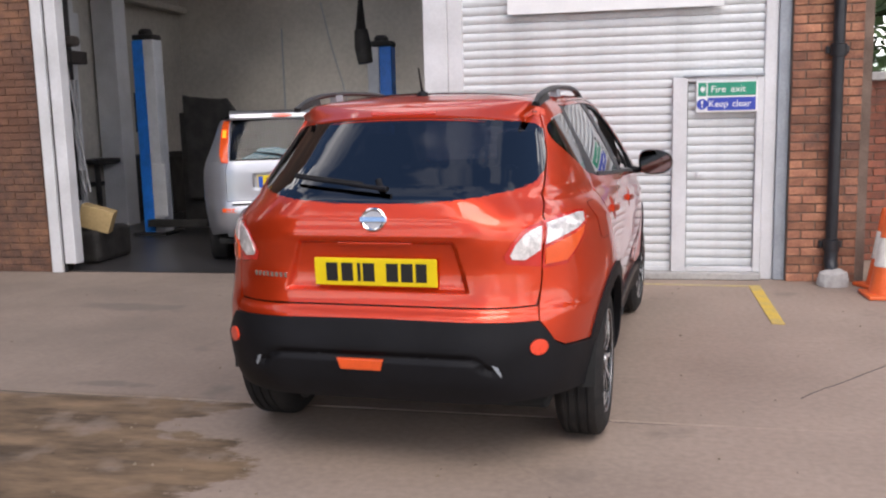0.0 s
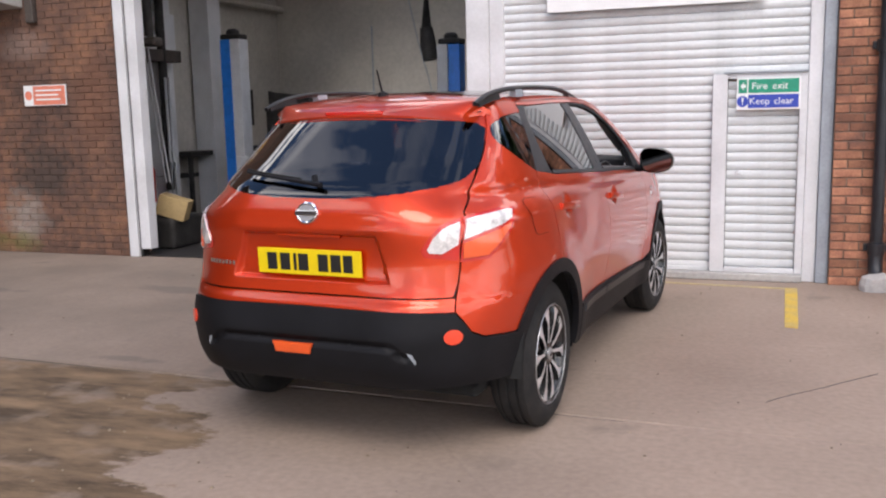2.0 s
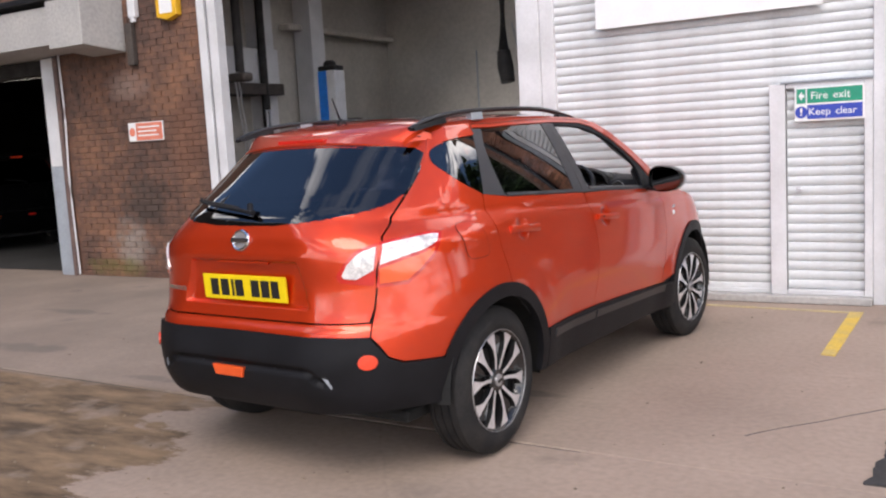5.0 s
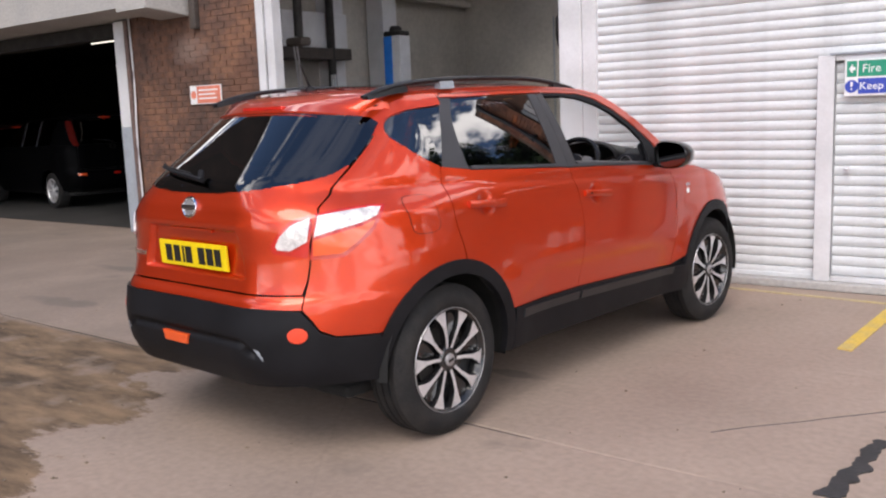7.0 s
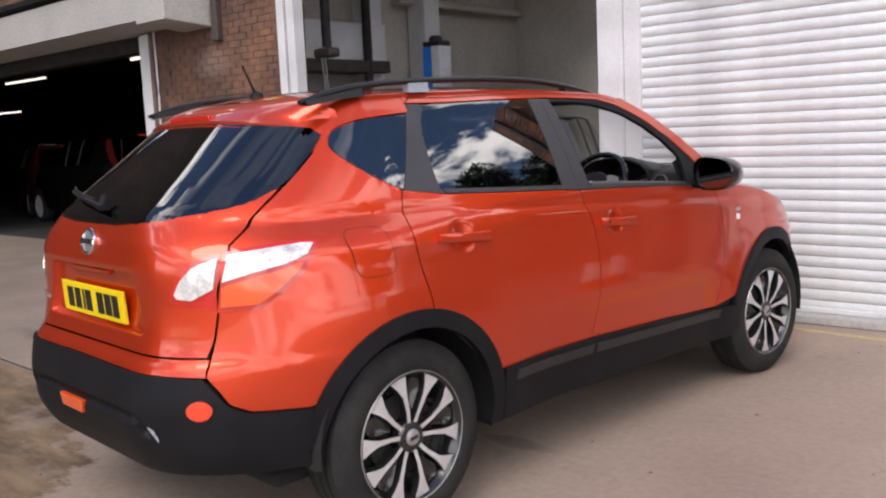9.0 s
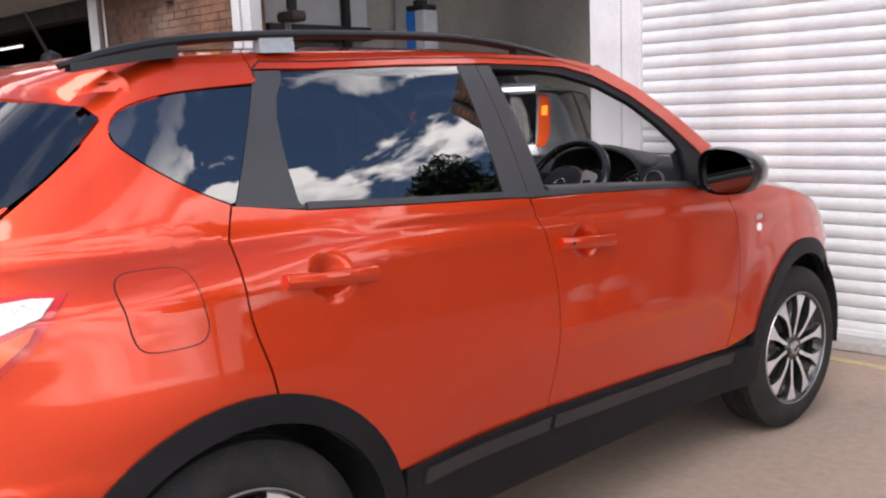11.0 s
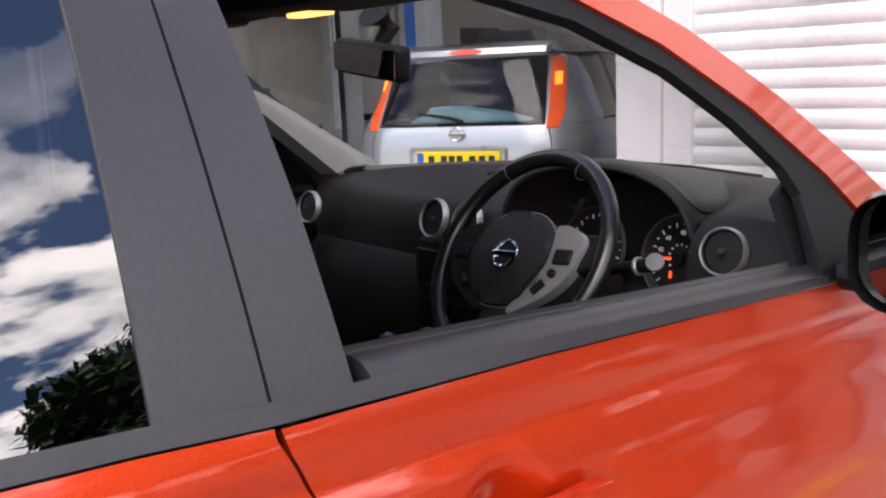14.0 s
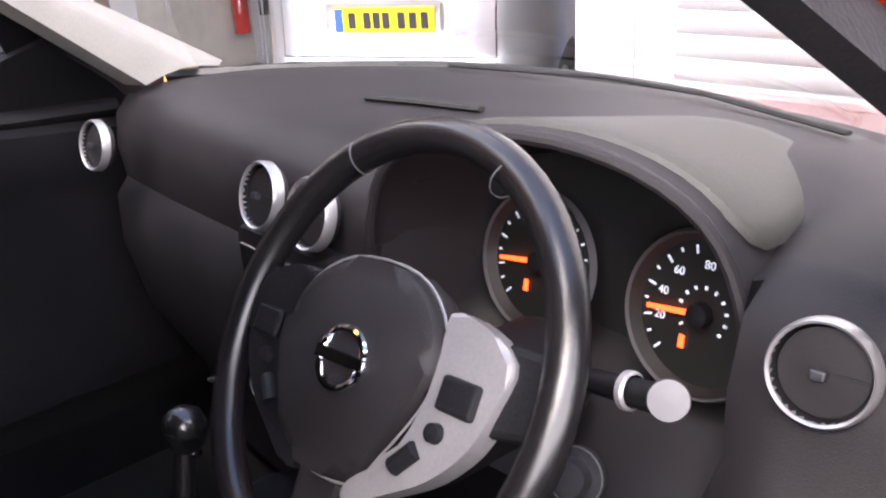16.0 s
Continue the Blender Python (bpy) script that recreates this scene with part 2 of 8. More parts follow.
YPLATE = mat("yellow_plate", (0.78, 0.58, 0.0), 0.45, var=0.03)
BLACKINK = mat("black_ink", (0.01, 0.01, 0.01), 0.5, var=0.05)
BLUEINK = mat("blue_ink", (0.02, 0.09, 0.45), 0.5, var=0.05)
WHITEPAINT = mat("white_painted_steel", (0.67, 0.67, 0.69), 0.45, var=0.05, scale=2.5, fine=40, bump=0.06, col2=(0.56, 0.56, 0.57))
SHUTTER = mat("white_shutter", (0.665, 0.685, 0.695), 0.42, var=0.05, scale=3, fine=50, bump=0.05, col2=(0.52, 0.535, 0.545))
GREYPAINT = mat("grey_painted_steel", (0.33, 0.36, 0.40), 0.5, var=0.1, scale=4, fine=50, bump=0.1)
BRICK = mat("red_brick", (0.30, 0.10, 0.06), 0.85, var=0.22, scale=7, fine=55, bump=0.5, col2=(0.17, 0.075, 0.055), patch=0.55, obrand=0.3)
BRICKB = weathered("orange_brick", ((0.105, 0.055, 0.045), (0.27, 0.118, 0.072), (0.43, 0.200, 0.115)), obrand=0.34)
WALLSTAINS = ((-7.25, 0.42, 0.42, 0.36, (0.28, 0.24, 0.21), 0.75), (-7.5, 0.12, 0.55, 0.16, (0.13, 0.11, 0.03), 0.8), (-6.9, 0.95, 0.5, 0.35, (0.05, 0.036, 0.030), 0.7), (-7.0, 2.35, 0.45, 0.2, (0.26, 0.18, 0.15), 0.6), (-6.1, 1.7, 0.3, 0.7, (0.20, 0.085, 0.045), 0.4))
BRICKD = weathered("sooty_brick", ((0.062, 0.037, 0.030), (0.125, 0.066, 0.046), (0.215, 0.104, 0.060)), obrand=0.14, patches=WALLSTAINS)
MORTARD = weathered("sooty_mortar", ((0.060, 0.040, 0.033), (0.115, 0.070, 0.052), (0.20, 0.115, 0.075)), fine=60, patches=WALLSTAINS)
MORTAR = mat("mortar", (0.19, 0.135, 0.105), 0.95, var=0.2, scale=5, fine=90, bump=0.5)
CONC = mat("pale_concrete", (0.42, 0.405, 0.385), 0.85, var=0.12, scale=1.6, fine=30, bump=0.3, col2=(0.36, 0.35, 0.34))
PIPE = mat("black_iron_pipe", (0.02, 0.021, 0.026), 0.4, 0.1, var=0.2, scale=8, fine=80, bump=0.2)
INWALL = mat("grubby_white_wall", (0.50, 0.47, 0.42), 0.8, var=0.08, scale=0.9, fine=14, bump=0.15, col2=(0.39, 0.36, 0.32))
INFLOOR = mat("oily_workshop_floor", (0.045, 0.042, 0.043), 0.35, var=0.25, scale=1.3, fine=22, bump=0.12, col2=(0.03, 0.029, 0.029))
LIFTBLUE = mat("blue_enamel", (0.02, 0.22, 0.80), 0.4, var=0.12, scale=5, fine=60, bump=0.05)
LIFTGREY = mat("pale_grey_enamel", (0.62, 0.63, 0.65), 0.45, var=0.08, scale=5, fine=60)
CONEOR = mat("cone_orange", (0.80, 0.14, 0.03), 0.5, var=0.1, scale=9, fine=80)
CONEWH = mat("cone_white", (0.75, 0.74, 0.70), 0.4, var=0.1, scale=9, fine=80)
SIGNWHITE = mat("sign_white", (0.80, 0.80, 0.80), 0.35, var=0.03)
SIGNGREEN = mat("sign_green", (0.01, 0.27, 0.16), 0.35, var=0.05)
SIGNBLUE = mat("sign_blue", (0.03, 0.06, 0.40), 0.35, var=0.05)
SIGNRED = mat("faded_sign_red", (0.72, 0.22, 0.14), 0.45, var=0.1)
YELLOWBOX = mat("yellow_plastic", (0.80, 0.45, 0.02), 0.4, var=0.08)
CARD = mat("cardboard", (0.42, 0.30, 0.14), 0.85, var=0.12)
SOOT = mat("sooty_steel", (0.035, 0.032, 0.03), 0.7, 0.2, var=0.3, scale=6, fine=60, bump=0.3)
DASH = mat("dash_plastic", (0.0165, 0.0143, 0.0162), 0.55, var=0.16, scale=7, fine=700, bump=0.14, spec=0.3)
LEDGE = mat("grey_door_top_vinyl", (0.022, 0.0205, 0.023), 0.34, var=0.12, scale=8, fine=500, bump=0.1, spec=0.55)
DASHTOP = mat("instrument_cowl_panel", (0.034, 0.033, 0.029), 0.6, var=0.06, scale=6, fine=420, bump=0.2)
LEATHER = mat("grained_leather", (0.0085, 0.0078, 0.0088), 0.27, var=0.12, scale=14, fine=700, bump=0.06, spec=0.6)
SATIN = mat("satin_silver_plastic", (0.42, 0.41, 0.42), 0.3, 0.6, var=0.05, scale=20, fine=300)
CLOTH = mat("charcoal_seat_cloth", (0.006, 0.006, 0.007), 0.9, var=0.25, scale=10, fine=500, bump=0.4)
LINER = mat("pale_grey_pillar_trim", (0.24, 0.232, 0.218), 0.9, var=0.06, scale=6, fine=300, bump=0.06)
LINERD = mat("dark_headliner", (0.03, 0.03, 0.03), 0.9, var=0.1, scale=6, fine=300, bump=0.2)
NEEDLE = glow_mat("lit_orange_needle", (1.0, 0.10, 0.02), 0.7)
DIALINK = glow_mat("lit_white_dial_marks", (0.70, 0.78, 0.90), 0.09)
TUBE = glow_mat("fluorescent_tube", (1.0, 0.93, 0.8), 1.3)
CABINLAMP = glow_mat("lit_cabin_lamp", (1.0, 0.48, 0.12), 1.6)
HOTLENS = glow_mat("lit_tail_lamp_lens", (1.0, 0.20, 0.012), 2.0)
LEAF = mat("dark_leaves", (0.035, 0.075, 0.02), 0.6, var=0.3, scale=3, fine=30, col2=(0.06, 0.10, 0.03))
BARK = mat("bark", (0.10, 0.075, 0.05), 0.9, var=0.25, scale=6, fine=40, bump=0.5)


# ---------------------------------------------------------------- building helpers
def empty(name, m=None, label="", category="", group="", kind=""):
    ob = new(name)
    ob.empty_display_size = 0.1
    if m is not None:
        ob.matrix_world = m
    return tagged(ob, label, category, group, kind)


def finish(bm, material, smooth=False):
    me = bpy.data.meshes.new("mesh")
    bmesh.ops.recalc_face_normals(bm, faces=bm.faces)
    bm.to_mesh(me)
    bm.free()
    for mm in material if isinstance(material, (list, tuple)) else (material,):
        me.materials.append(mm)
    if smooth:
        me.polygons.foreach_set("use_smooth", [True] * len(me.polygons))
        me.set_sharp_from_angle(angle=radians(38))
    return me


def part(name, bm, material, parent=None, label="", smooth=False, m=None):
    ob = new(name, bm if isinstance(bm, bpy.types.Mesh) else finish(bm, material, smooth))
    if parent is not None:
        ob.parent = parent
    if m is not None:
        ob.matrix_basis = m
    return tagged(ob, label)


def thing(name, bm, material, label, category, group="", kind="", smooth=False, m=None):
    return tagged(part(name, bm, material, None, "", smooth, m), label, category, group, kind)


def box(x0, x1, y0, y1, z0, z1, bevel=0.0, seg=2, bm=None):
    bm = bm or bmesh.new()
    r = bmesh.ops.create_cube(bm, size=1.0)
    for v in r["verts"]:
        v.co = ((x0 + x1) / 2 + v.co.x * (x1 - x0), (y0 + y1) / 2 + v.co.y * (y1 - y0), (z0 + z1) / 2 + v.co.z * (z1 - z0))
    if bevel:
        es = list({e for v in r["verts"] for e in v.link_edges})
        bmesh.ops.bevel(bm, geom=es, offset=bevel, segments=seg, profile=0.5, affect="EDGES")
    return bm


def lathe(profile, n=32, axis="z", bm=None, m=None):
    """Turns (radius, height) pairs round an axis."""
    bm = bm or bmesh.new()
    rings = []
    for r, h in profile:
        ring = []
        for k in range(n):
            a = 2 * math.pi * k / n
            c = {"z": (r * math.cos(a), r * math.sin(a), h), "x": (h, r * math.cos(a), r * math.sin(a)), "y": (r * math.cos(a), h, r * math.sin(a))}[axis]
            ring.append(bm.verts.new(m @ Vector(c) if m else c))
        rings.append(ring)
    for a, b in zip(rings, rings[1:]):
        for k in range(n):
            bm.faces.new((a[k], a[(k + 1) % n], b[(k + 1) % n], b[k]))
    bmesh.ops.remove_doubles(bm, verts=bm.verts, dist=1e-5)
    return bm


def tube(points, radius, n=10, bm=None, closed=False, flat=1.0, up=(0, 0, 1)):
    """A round bar along points; radius may be one number or one for each point; flat squeezes it across up."""
    bm = bm or bmesh.new()
    pts = [Vector(p) for p in points]
    rad = radius if isinstance(radius, (list, tuple)) else [radius] * len(pts)
    rings = []
    for i, p in enumerate(pts):
        a = pts[i - 1] if i or closed else p
        b = pts[(i + 1) % len(pts)] if i + 1 < len(pts) or closed else p
        d = (b - a).normalized()
        s = d.cross(Vector(up))
        s = s.normalized() if s.length > 1e-4 else d.orthogonal().normalized()
        u = s.cross(d).normalized()
        rings.append([bm.verts.new(p + rad[i] * (math.cos(t) * s + flat * math.sin(t) * u)) for t in (2 * math.pi * k / n for k in range(n))])
    loops = list(zip(rings, rings[1:])) + ([(rings[-1], rings[0])] if closed else [])
    for a, b in loops:
        for k in range(n):
            bm.faces.new((a[k], a[(k + 1) % n], b[(k + 1) % n], b[k]))
    if not closed:
        bm.faces.new(rings[0])
        bm.faces.new(rings[-1])
    return bm


def prism(poly, lo, hi, axis="y", bm=None, bevel=0.0):
    """Pushes a flat outline through along an axis: axis y takes (x, z), axis x takes (y, z), axis z takes (x, y)."""
    bm = bm or bmesh.new()
    put = {"y": lambda a, b, h: (a, h, b), "x": lambda a, b, h: (h, a, b), "z": lambda a, b, h: (a, b, h)}[axis]
    lowv, highv = [bm.verts.new(put(a, b, lo)) for a, b in poly], [bm.verts.new(put(a, b, hi)) for a, b in poly]
    fs = [bm.faces.new(lowv), bm.faces.new(highv)]
    n = len(poly)
    for k in range(n):
        fs.append(bm.faces.new((lowv[k], lowv[(k + 1) % n], highv[(k + 1) % n], highv[k])))
    if bevel:
        bmesh.ops.bevel(bm, geom=list({e for f in fs[:2] for e in f.edges}), offset=bevel, segments=2, profile=0.5, affect="EDGES")
    return bm


def spline(pts, n=6, closed=False):
    """Catmull-Rom through points of any size."""
    pts = [tuple(map(float, p)) for p in pts]
    out, k = [], len(pts)
    for i in range(k if closed else k - 1):
        p0 = pts[(i - 1) % k] if closed or i else pts[0]
        p1, p2 = pts[i], pts[(i + 1) % k]
        p3 = pts[(i + 2) % k] if closed or i + 2 < k else pts[-1]
        for j in range(n):
            t = j / n
            out.append(tuple(0.5 * (2 * b + (c - a) * t + (2 * a - 5 * b + 4 * c - d) * t * t + (3 * b - a - 3 * c + d) * t**3) for a, b, c, d in zip(p0, p1, p2, p3)))
    return out if closed else out + [pts[-1]]


def arc(cy, cz, r, a0, a1, n=14):
    """Points on a circle in the plane of the car's side, from angle a0 to a1 in degrees."""
    return [(cy + r * math.cos(radians(a0 + (a1 - a0) * k / n)), cz + r * math.sin(radians(a0 + (a1 - a0) * k / n))) for k in range(n + 1)]


def writing(text, size, material, parent, m, depth=0.002, align="LEFT"):
    cu = bpy.data.curves.new("text", "FONT")
    cu.body, cu.size, cu.extrude, cu.align_x, cu.resolution_u = text, size, depth, align, 3
    tmp = new("text_tmp", cu)
    me = bpy.data.meshes.new_from_object(tmp.evaluated_get(bpy.context.evaluated_depsgraph_get()))
    bpy.data.objects.remove(tmp)
    me.materials.clear()
    me.materials.append(material)
    return part("lettering", me, None, parent, "", m=m)


# ---------------------------------------------------------------- ground
FACE = 8.147  # the plane of the workshop's front


def ground_mat():
    m = mat("worn_concrete_yard", (0.345, 0.263, 0.209), 0.80, var=0.10, scale=0.55, fine=26, bump=0.18, col2=(0.245, 0.185, 0.146))
    nt = m.node_tree
    b = nt.nodes["Principled BSDF"]
    base = b.inputs["Base Color"].links[0].from_socket
    geo = nt.nodes.new("ShaderNodeTexCoord")
    sep = nt.nodes.new("ShaderNodeSeparateXYZ")
    nt.links.new(geo.outputs["Object"], sep.inputs[0])

    def math_node(op, a, bb, clamp=False):
        n = nt.nodes.new("ShaderNodeMath")
        n.operation, n.use_clamp = op, clamp
        for k, v in enumerate((a, bb)):
            if isinstance(v, (int, float)):
                n.inputs[k].default_value = v
            else:
                nt.links.new(v, n.inputs[k])
        return n.outputs[0]

    # brown silt washed over the yard's near corner, with a ragged edge
    n1 = nt.nodes.new("ShaderNodeTexNoise")
    n1.inputs["Scale"].default_value, n1.inputs["Detail"].default_value = 1.6, 9.0
    n1.inputs["Roughness"].default_value = 0.66
    turn = nt.nodes.new("ShaderNodeMapping")
    turn.inputs["Rotation"].default_value = (0, 0, radians(-62))
    turn.inputs["Scale"].default_value = (0.75, 1.7, 1)
    nt.links.new(geo.outputs["Object"], turn.inputs["Vector"])
    nt.links.new(turn.outputs[0], n1.inputs["Vector"])
    d = math_node("ADD", math_node("MULTIPLY", sep.outputs[0], -0.88), math_node("MULTIPLY", sep.outputs[1], -0.474))
    d = math_node("ADD", d, 0.10)
    d = math_node("ADD", d, math_node("MULTIPLY", math_node("SUBTRACT", n1.outputs[0], 0.5), 2.6))
    edge = math_node("MULTIPLY", d, 9.0, True)
    lim = math_node("MULTIPLY", math_node("SUBTRACT", 4.42, sep.outputs[1]), 9.0, True)
    n2 = nt.nodes.new("ShaderNodeTexNoise")
    n2.inputs["Scale"].default_value, n2.inputs["Detail"].default_value = 3.2, 9.0
    nt.links.new(geo.outputs["Object"], n2.inputs["Vector"])
    grain = math_node("MULTIPLY", math_node("SUBTRACT", n2.outputs[0], 0.22), 4.6, True)
    mask = math_node("MULTIPLY", math_node("MULTIPLY", edge, lim), grain)
    mix = nt.nodes.new("ShaderNodeMixRGB")
    nt.links.new(mask, mix.inputs[0])
    nt.links.new(base, mix.inputs[1])
    # silt: pale where it has dried, dark where it is wet, drawn out in streaks
    str_map = nt.nodes.new("ShaderNodeMapping")
    str_map.inputs["Rotation"].default_value = (0, 0, -0.7)
    str_map.inputs["Scale"].default_value = (1.2, 4.5, 1)
    nt.links.new(geo.outputs["Object"], str_map.inputs["Vector"])
    n4 = nt.nodes.new("ShaderNodeTexNoise")
    n4.inputs["Scale"].default_value, n4.inputs["Detail"].default_value, n4.inputs["Roughness"].default_value = 1.3, 9.0, 0.66
    nt.links.new(str_map.outputs[0], n4.inputs["Vector"])
    silt = nt.nodes.new("ShaderNodeMixRGB")
    nt.links.new(math_node("MULTIPLY", math_node("SUBTRACT", n4.outputs[0], 0.36), 3.6, True), silt.inputs[0])
    silt.inputs[1].default_value, silt.inputs[2].default_value = (0.056, 0.036, 0.019, 1), (0.235, 0.155, 0.090, 1)
    nt.links.new(silt.outputs[0], mix.inputs[2])
    # the yard turns darker from x = -1.2 towards its left, broken by noise
    n5 = nt.nodes.new("ShaderNodeTexNoise")
    n5.inputs["Scale"].default_value, n5.inputs["Detail"].default_value, n5.inputs["Roughness"].default_value = 0.9, 8.0, 0.62
    nt.links.new(geo.outputs["Object"], n5.inputs["Vector"])
    left_dark = math_node("MULTIPLY", math_node("SUBTRACT", -1.2, sep.outputs[0]), 0.42, True)
    left_dark = math_node("MULTIPLY", left_dark, math_node("MULTIPLY", math_node("SUBTRACT", n5.outputs[0], 0.22), 2.3, True))
    left_dark = math_node("MULTIPLY", left_dark, math_node("SUBTRACT", 1.0, mask))
    mixs = nt.nodes.new("ShaderNodeMixRGB")
    nt.links.new(math_node("MULTIPLY", left_dark, 0.75), mixs.inputs[0])
    nt.links.new(mix.outputs[0], mixs.inputs[1])
    mixs.inputs[2].default_value = (0.155, 0.125, 0.100, 1)
    # dark drips of oil here and there
    n3 = nt.nodes.new("ShaderNodeTexNoise")
    n3.inputs["Scale"].default_value, n3.inputs["Detail"].default_value = 1.9, 4.0
    nt.links.new(geo.outputs["Object"], n3.inputs["Vector"])
    oil = math_node("MULTIPLY", math_node("SUBTRACT", n3.outputs[0], 0.63), 9.0, True)
    for sx, sy, rx, ry in ((-4.85, 4.93, 0.55, 0.14), (-2.9, 4.55, 0.32, 0.07), (-0.36, 5.05, 0.22, 0.07), (-5.9, 6.2, 0.6, 0.10), (-4.0, 6.6, 0.5, 0.16)):
        ex = math_node("DIVIDE", math_node("SUBTRACT", sep.outputs[0], sx), rx)
        ey = math_node("DIVIDE", math_node("SUBTRACT", sep.outputs[1], sy), ry)
        rr = math_node("ADD", math_node("MULTIPLY", ex, ex), math_node("MULTIPLY", ey, ey))
        rr = math_node("ADD", rr, math_node("MULTIPLY", math_node("SUBTRACT", n2.outputs[0], 0.5), 3.0))
        oil = math_node("MAXIMUM", oil, math_node("MULTIPLY", math_node("SUBTRACT", 1.0, rr), 1.6, True))
    mix2 = nt.nodes.new("ShaderNodeMixRGB")
    nt.links.new(math_node("MULTIPLY", oil, 0.55), mix2.inputs[0])
    nt.links.new(mixs.outputs[0], mix2.inputs[1])
    mix2.inputs[2].default_value = (0.12, 0.10, 0.085, 1)
    # hairline cracks
    vo = nt.nodes.new("ShaderNodeTexVoronoi")
    vo.feature = "DISTANCE_TO_EDGE"
    vo.inputs["Scale"].default_value = 0.33
    wob = nt.nodes.new("ShaderNodeMixRGB")
    wob.inputs[0].default_value = 0.12
    nt.links.new(geo.outputs["Object"], wob.inputs[1])
    nt.links.new(n1.outputs[1], wob.inputs[2])
    nt.links.new(wob.outputs[0], vo.inputs["Vector"])
    crack = math_node("MULTIPLY", math_node("SUBTRACT", 0.0035, vo.outputs[0]), 300.0, True)
    mix3 = nt.nodes.new("ShaderNodeMixRGB")
    nt.links.new(math_node("MULTIPLY", crack, 0.12), mix3.inputs[0])
    nt.links.new(mix2.outputs[0], mix3.inputs[1])
    mix3.inputs[2].default_value = (0.10, 0.085, 0.07, 1)
    nt.links.new(mix3.outputs[0], b.inputs["Base Color"])
    return m


def build_ground():
    xs = [-400, -60, -25] + [-14 + 0.5 * k for k in range(49)] + [25, 60, 400]
    ys = [-400, -60, -25] + [-8 + 0.5 * k for k in range(24)] + [4.235, 4.244, 4.258, 4.267] + [4.5 + 0.5 * k for k in range(26)] + [25, 60, 400]
    rows, faces = [], []
    for y in ys:
        for x in xs:
            near = abs(x) < 12 and -7 < y < 17
            z = (-0.012 if x < 0.3 else -0.004) if y in (4.244, 4.258) and -9 < x < 8 else (0.004 * (noise.noise((x * 0.7, y * 0.7, 0)) - 0.5) if near else 0.0)
            yy = y + 0.02 * noise.noise((x * 1.3, 2.0, 0)) - 0.035 * x if 4.2 < y < 4.3 and abs(x) < 14.5 else y
            rows.append((x, yy, z))
    n = len(xs)
    for j in range(len(ys) - 1):
        for i in range(n - 1):
            faces.append((j * n + i, j * n + i + 1, (j + 1) * n + i + 1, (j + 1) * n + i))
    me = bpy.data.meshes.new("ground")
    me.from_pydata(rows, [], faces)
    me.materials.append(ground_mat())
    tagged(new("ground", me), "worn pale concrete yard with silt, stains and a joint", "ground", kind="structure")
    # dirt that fills the joint
    thing("ground_joint", box(-8.5, 7.5, -0.02, 0.02, -0.03, -0.0085), SOOT, "dark dirt packed in the joint between concrete bays", "joint", m=pose(0, 4.251, 0, 0, 0, -2.0), kind="structure")
    TAR = mat("black_tar", (0.03, 0.028, 0.028), 0.6, var=0.2, scale=9, fine=60, bump=0.3)
    rng = random.Random(41)
    left = [(1.44 + 0.06 * k / 30 - 0.030 * noise.noise((k * 0.35, 1.3, 0)) - 0.014 * rng.random(), 4.28 + 0.7 * k / 30) for k in range(31)]
    right = [(1.50 + 0.06 * k / 30 + 0.035 * noise.noise((k * 0.3, 7.7, 0)) + 0.014 * rng.random(), 4.28 + 0.7 * k / 30) for k in range(31)]
    thing("tar_patch", prism(left + right[::-1], -0.01, 0.005, "z"), TAR, "crooked strip of black tar over a crack in the yard", "tar", kind="structure")
    crk = tube([(0.86 + 0.075 * k + 0.015 * rng.random(), 4.70 + 0.085 * k + 0.02 * rng.random(), -0.0012) for k in range(9)], 0.0028, 5)
    thing("ground_crack", crk, TAR, "thin dark crack across the concrete", "crack", kind="structure")


build_ground()


def line_mat():
    m = mat("worn_yellow_line", (0.62, 0.42, 0.06), 0.7, var=0.12, scale=5, fine=45, bump=0.2, col2=(0.42, 0.33, 0.16), patch=0.56)
    return m


YLINE = line_mat()
yl = prism([(1.00, 6.40), (1.085, 6.38), (1.13, 7.80), (1.035, 7.80)], -0.01, 0.005, "z")
thing("yellow_line", yl, YLINE, "worn yellow line painted on the concrete yard", "road marking", kind="structure")
yl = prism([(-1.4, 7.98), (-1.4, 7.91), (1.035, 7.755), (1.035, 7.80)], -0.01, 0.005, "z")
thing("yellow_line", yl, mat("faint_yellow_line", (0.50, 0.38, 0.16), 0.75, var=0.15, scale=5, fine=45, col2=(0.36, 0.30, 0.20), patch=0.48), "faded yellow line painted along the shutter", "road marking", kind="structure")


# ---------------------------------------------------------------- the workshop front
TOP = 7.6


def slab(name, x0, x1, y0, y1, z0, z1, material, label, category="wall", bevel=0.0):
    return thing(name, box(x0, x1, y0, y1, z0, z1, bevel), material, label, category, kind="structure")


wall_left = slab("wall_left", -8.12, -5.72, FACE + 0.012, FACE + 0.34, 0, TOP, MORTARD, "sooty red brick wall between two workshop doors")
pier = slab("wall_pier", 1.375, 2.005, FACE - 0.10, FACE + 0.34, 0, 4.6, MORTAR, "orange brick pier beside the white shutter")
slab("wall_lintel", -5.72, 1.375, FACE + 0.03, FACE + 0.34, 3.75, 4.6, BRICKD, "brick wall above the workshop doors")
slab("wall_over_side_bay", -16.0, -8.12, FACE + 0.05, FACE + 0.34, 3.34, TOP, BRICKD, "brick wall above the dark side bay")
slab("parapet_cap", -16.0, -5.7, FACE - 0.05, FACE + 0.4, TOP, TOP + 0.12, CONC, "pale concrete coping on top of the workshop wall", "coping", 0.01)

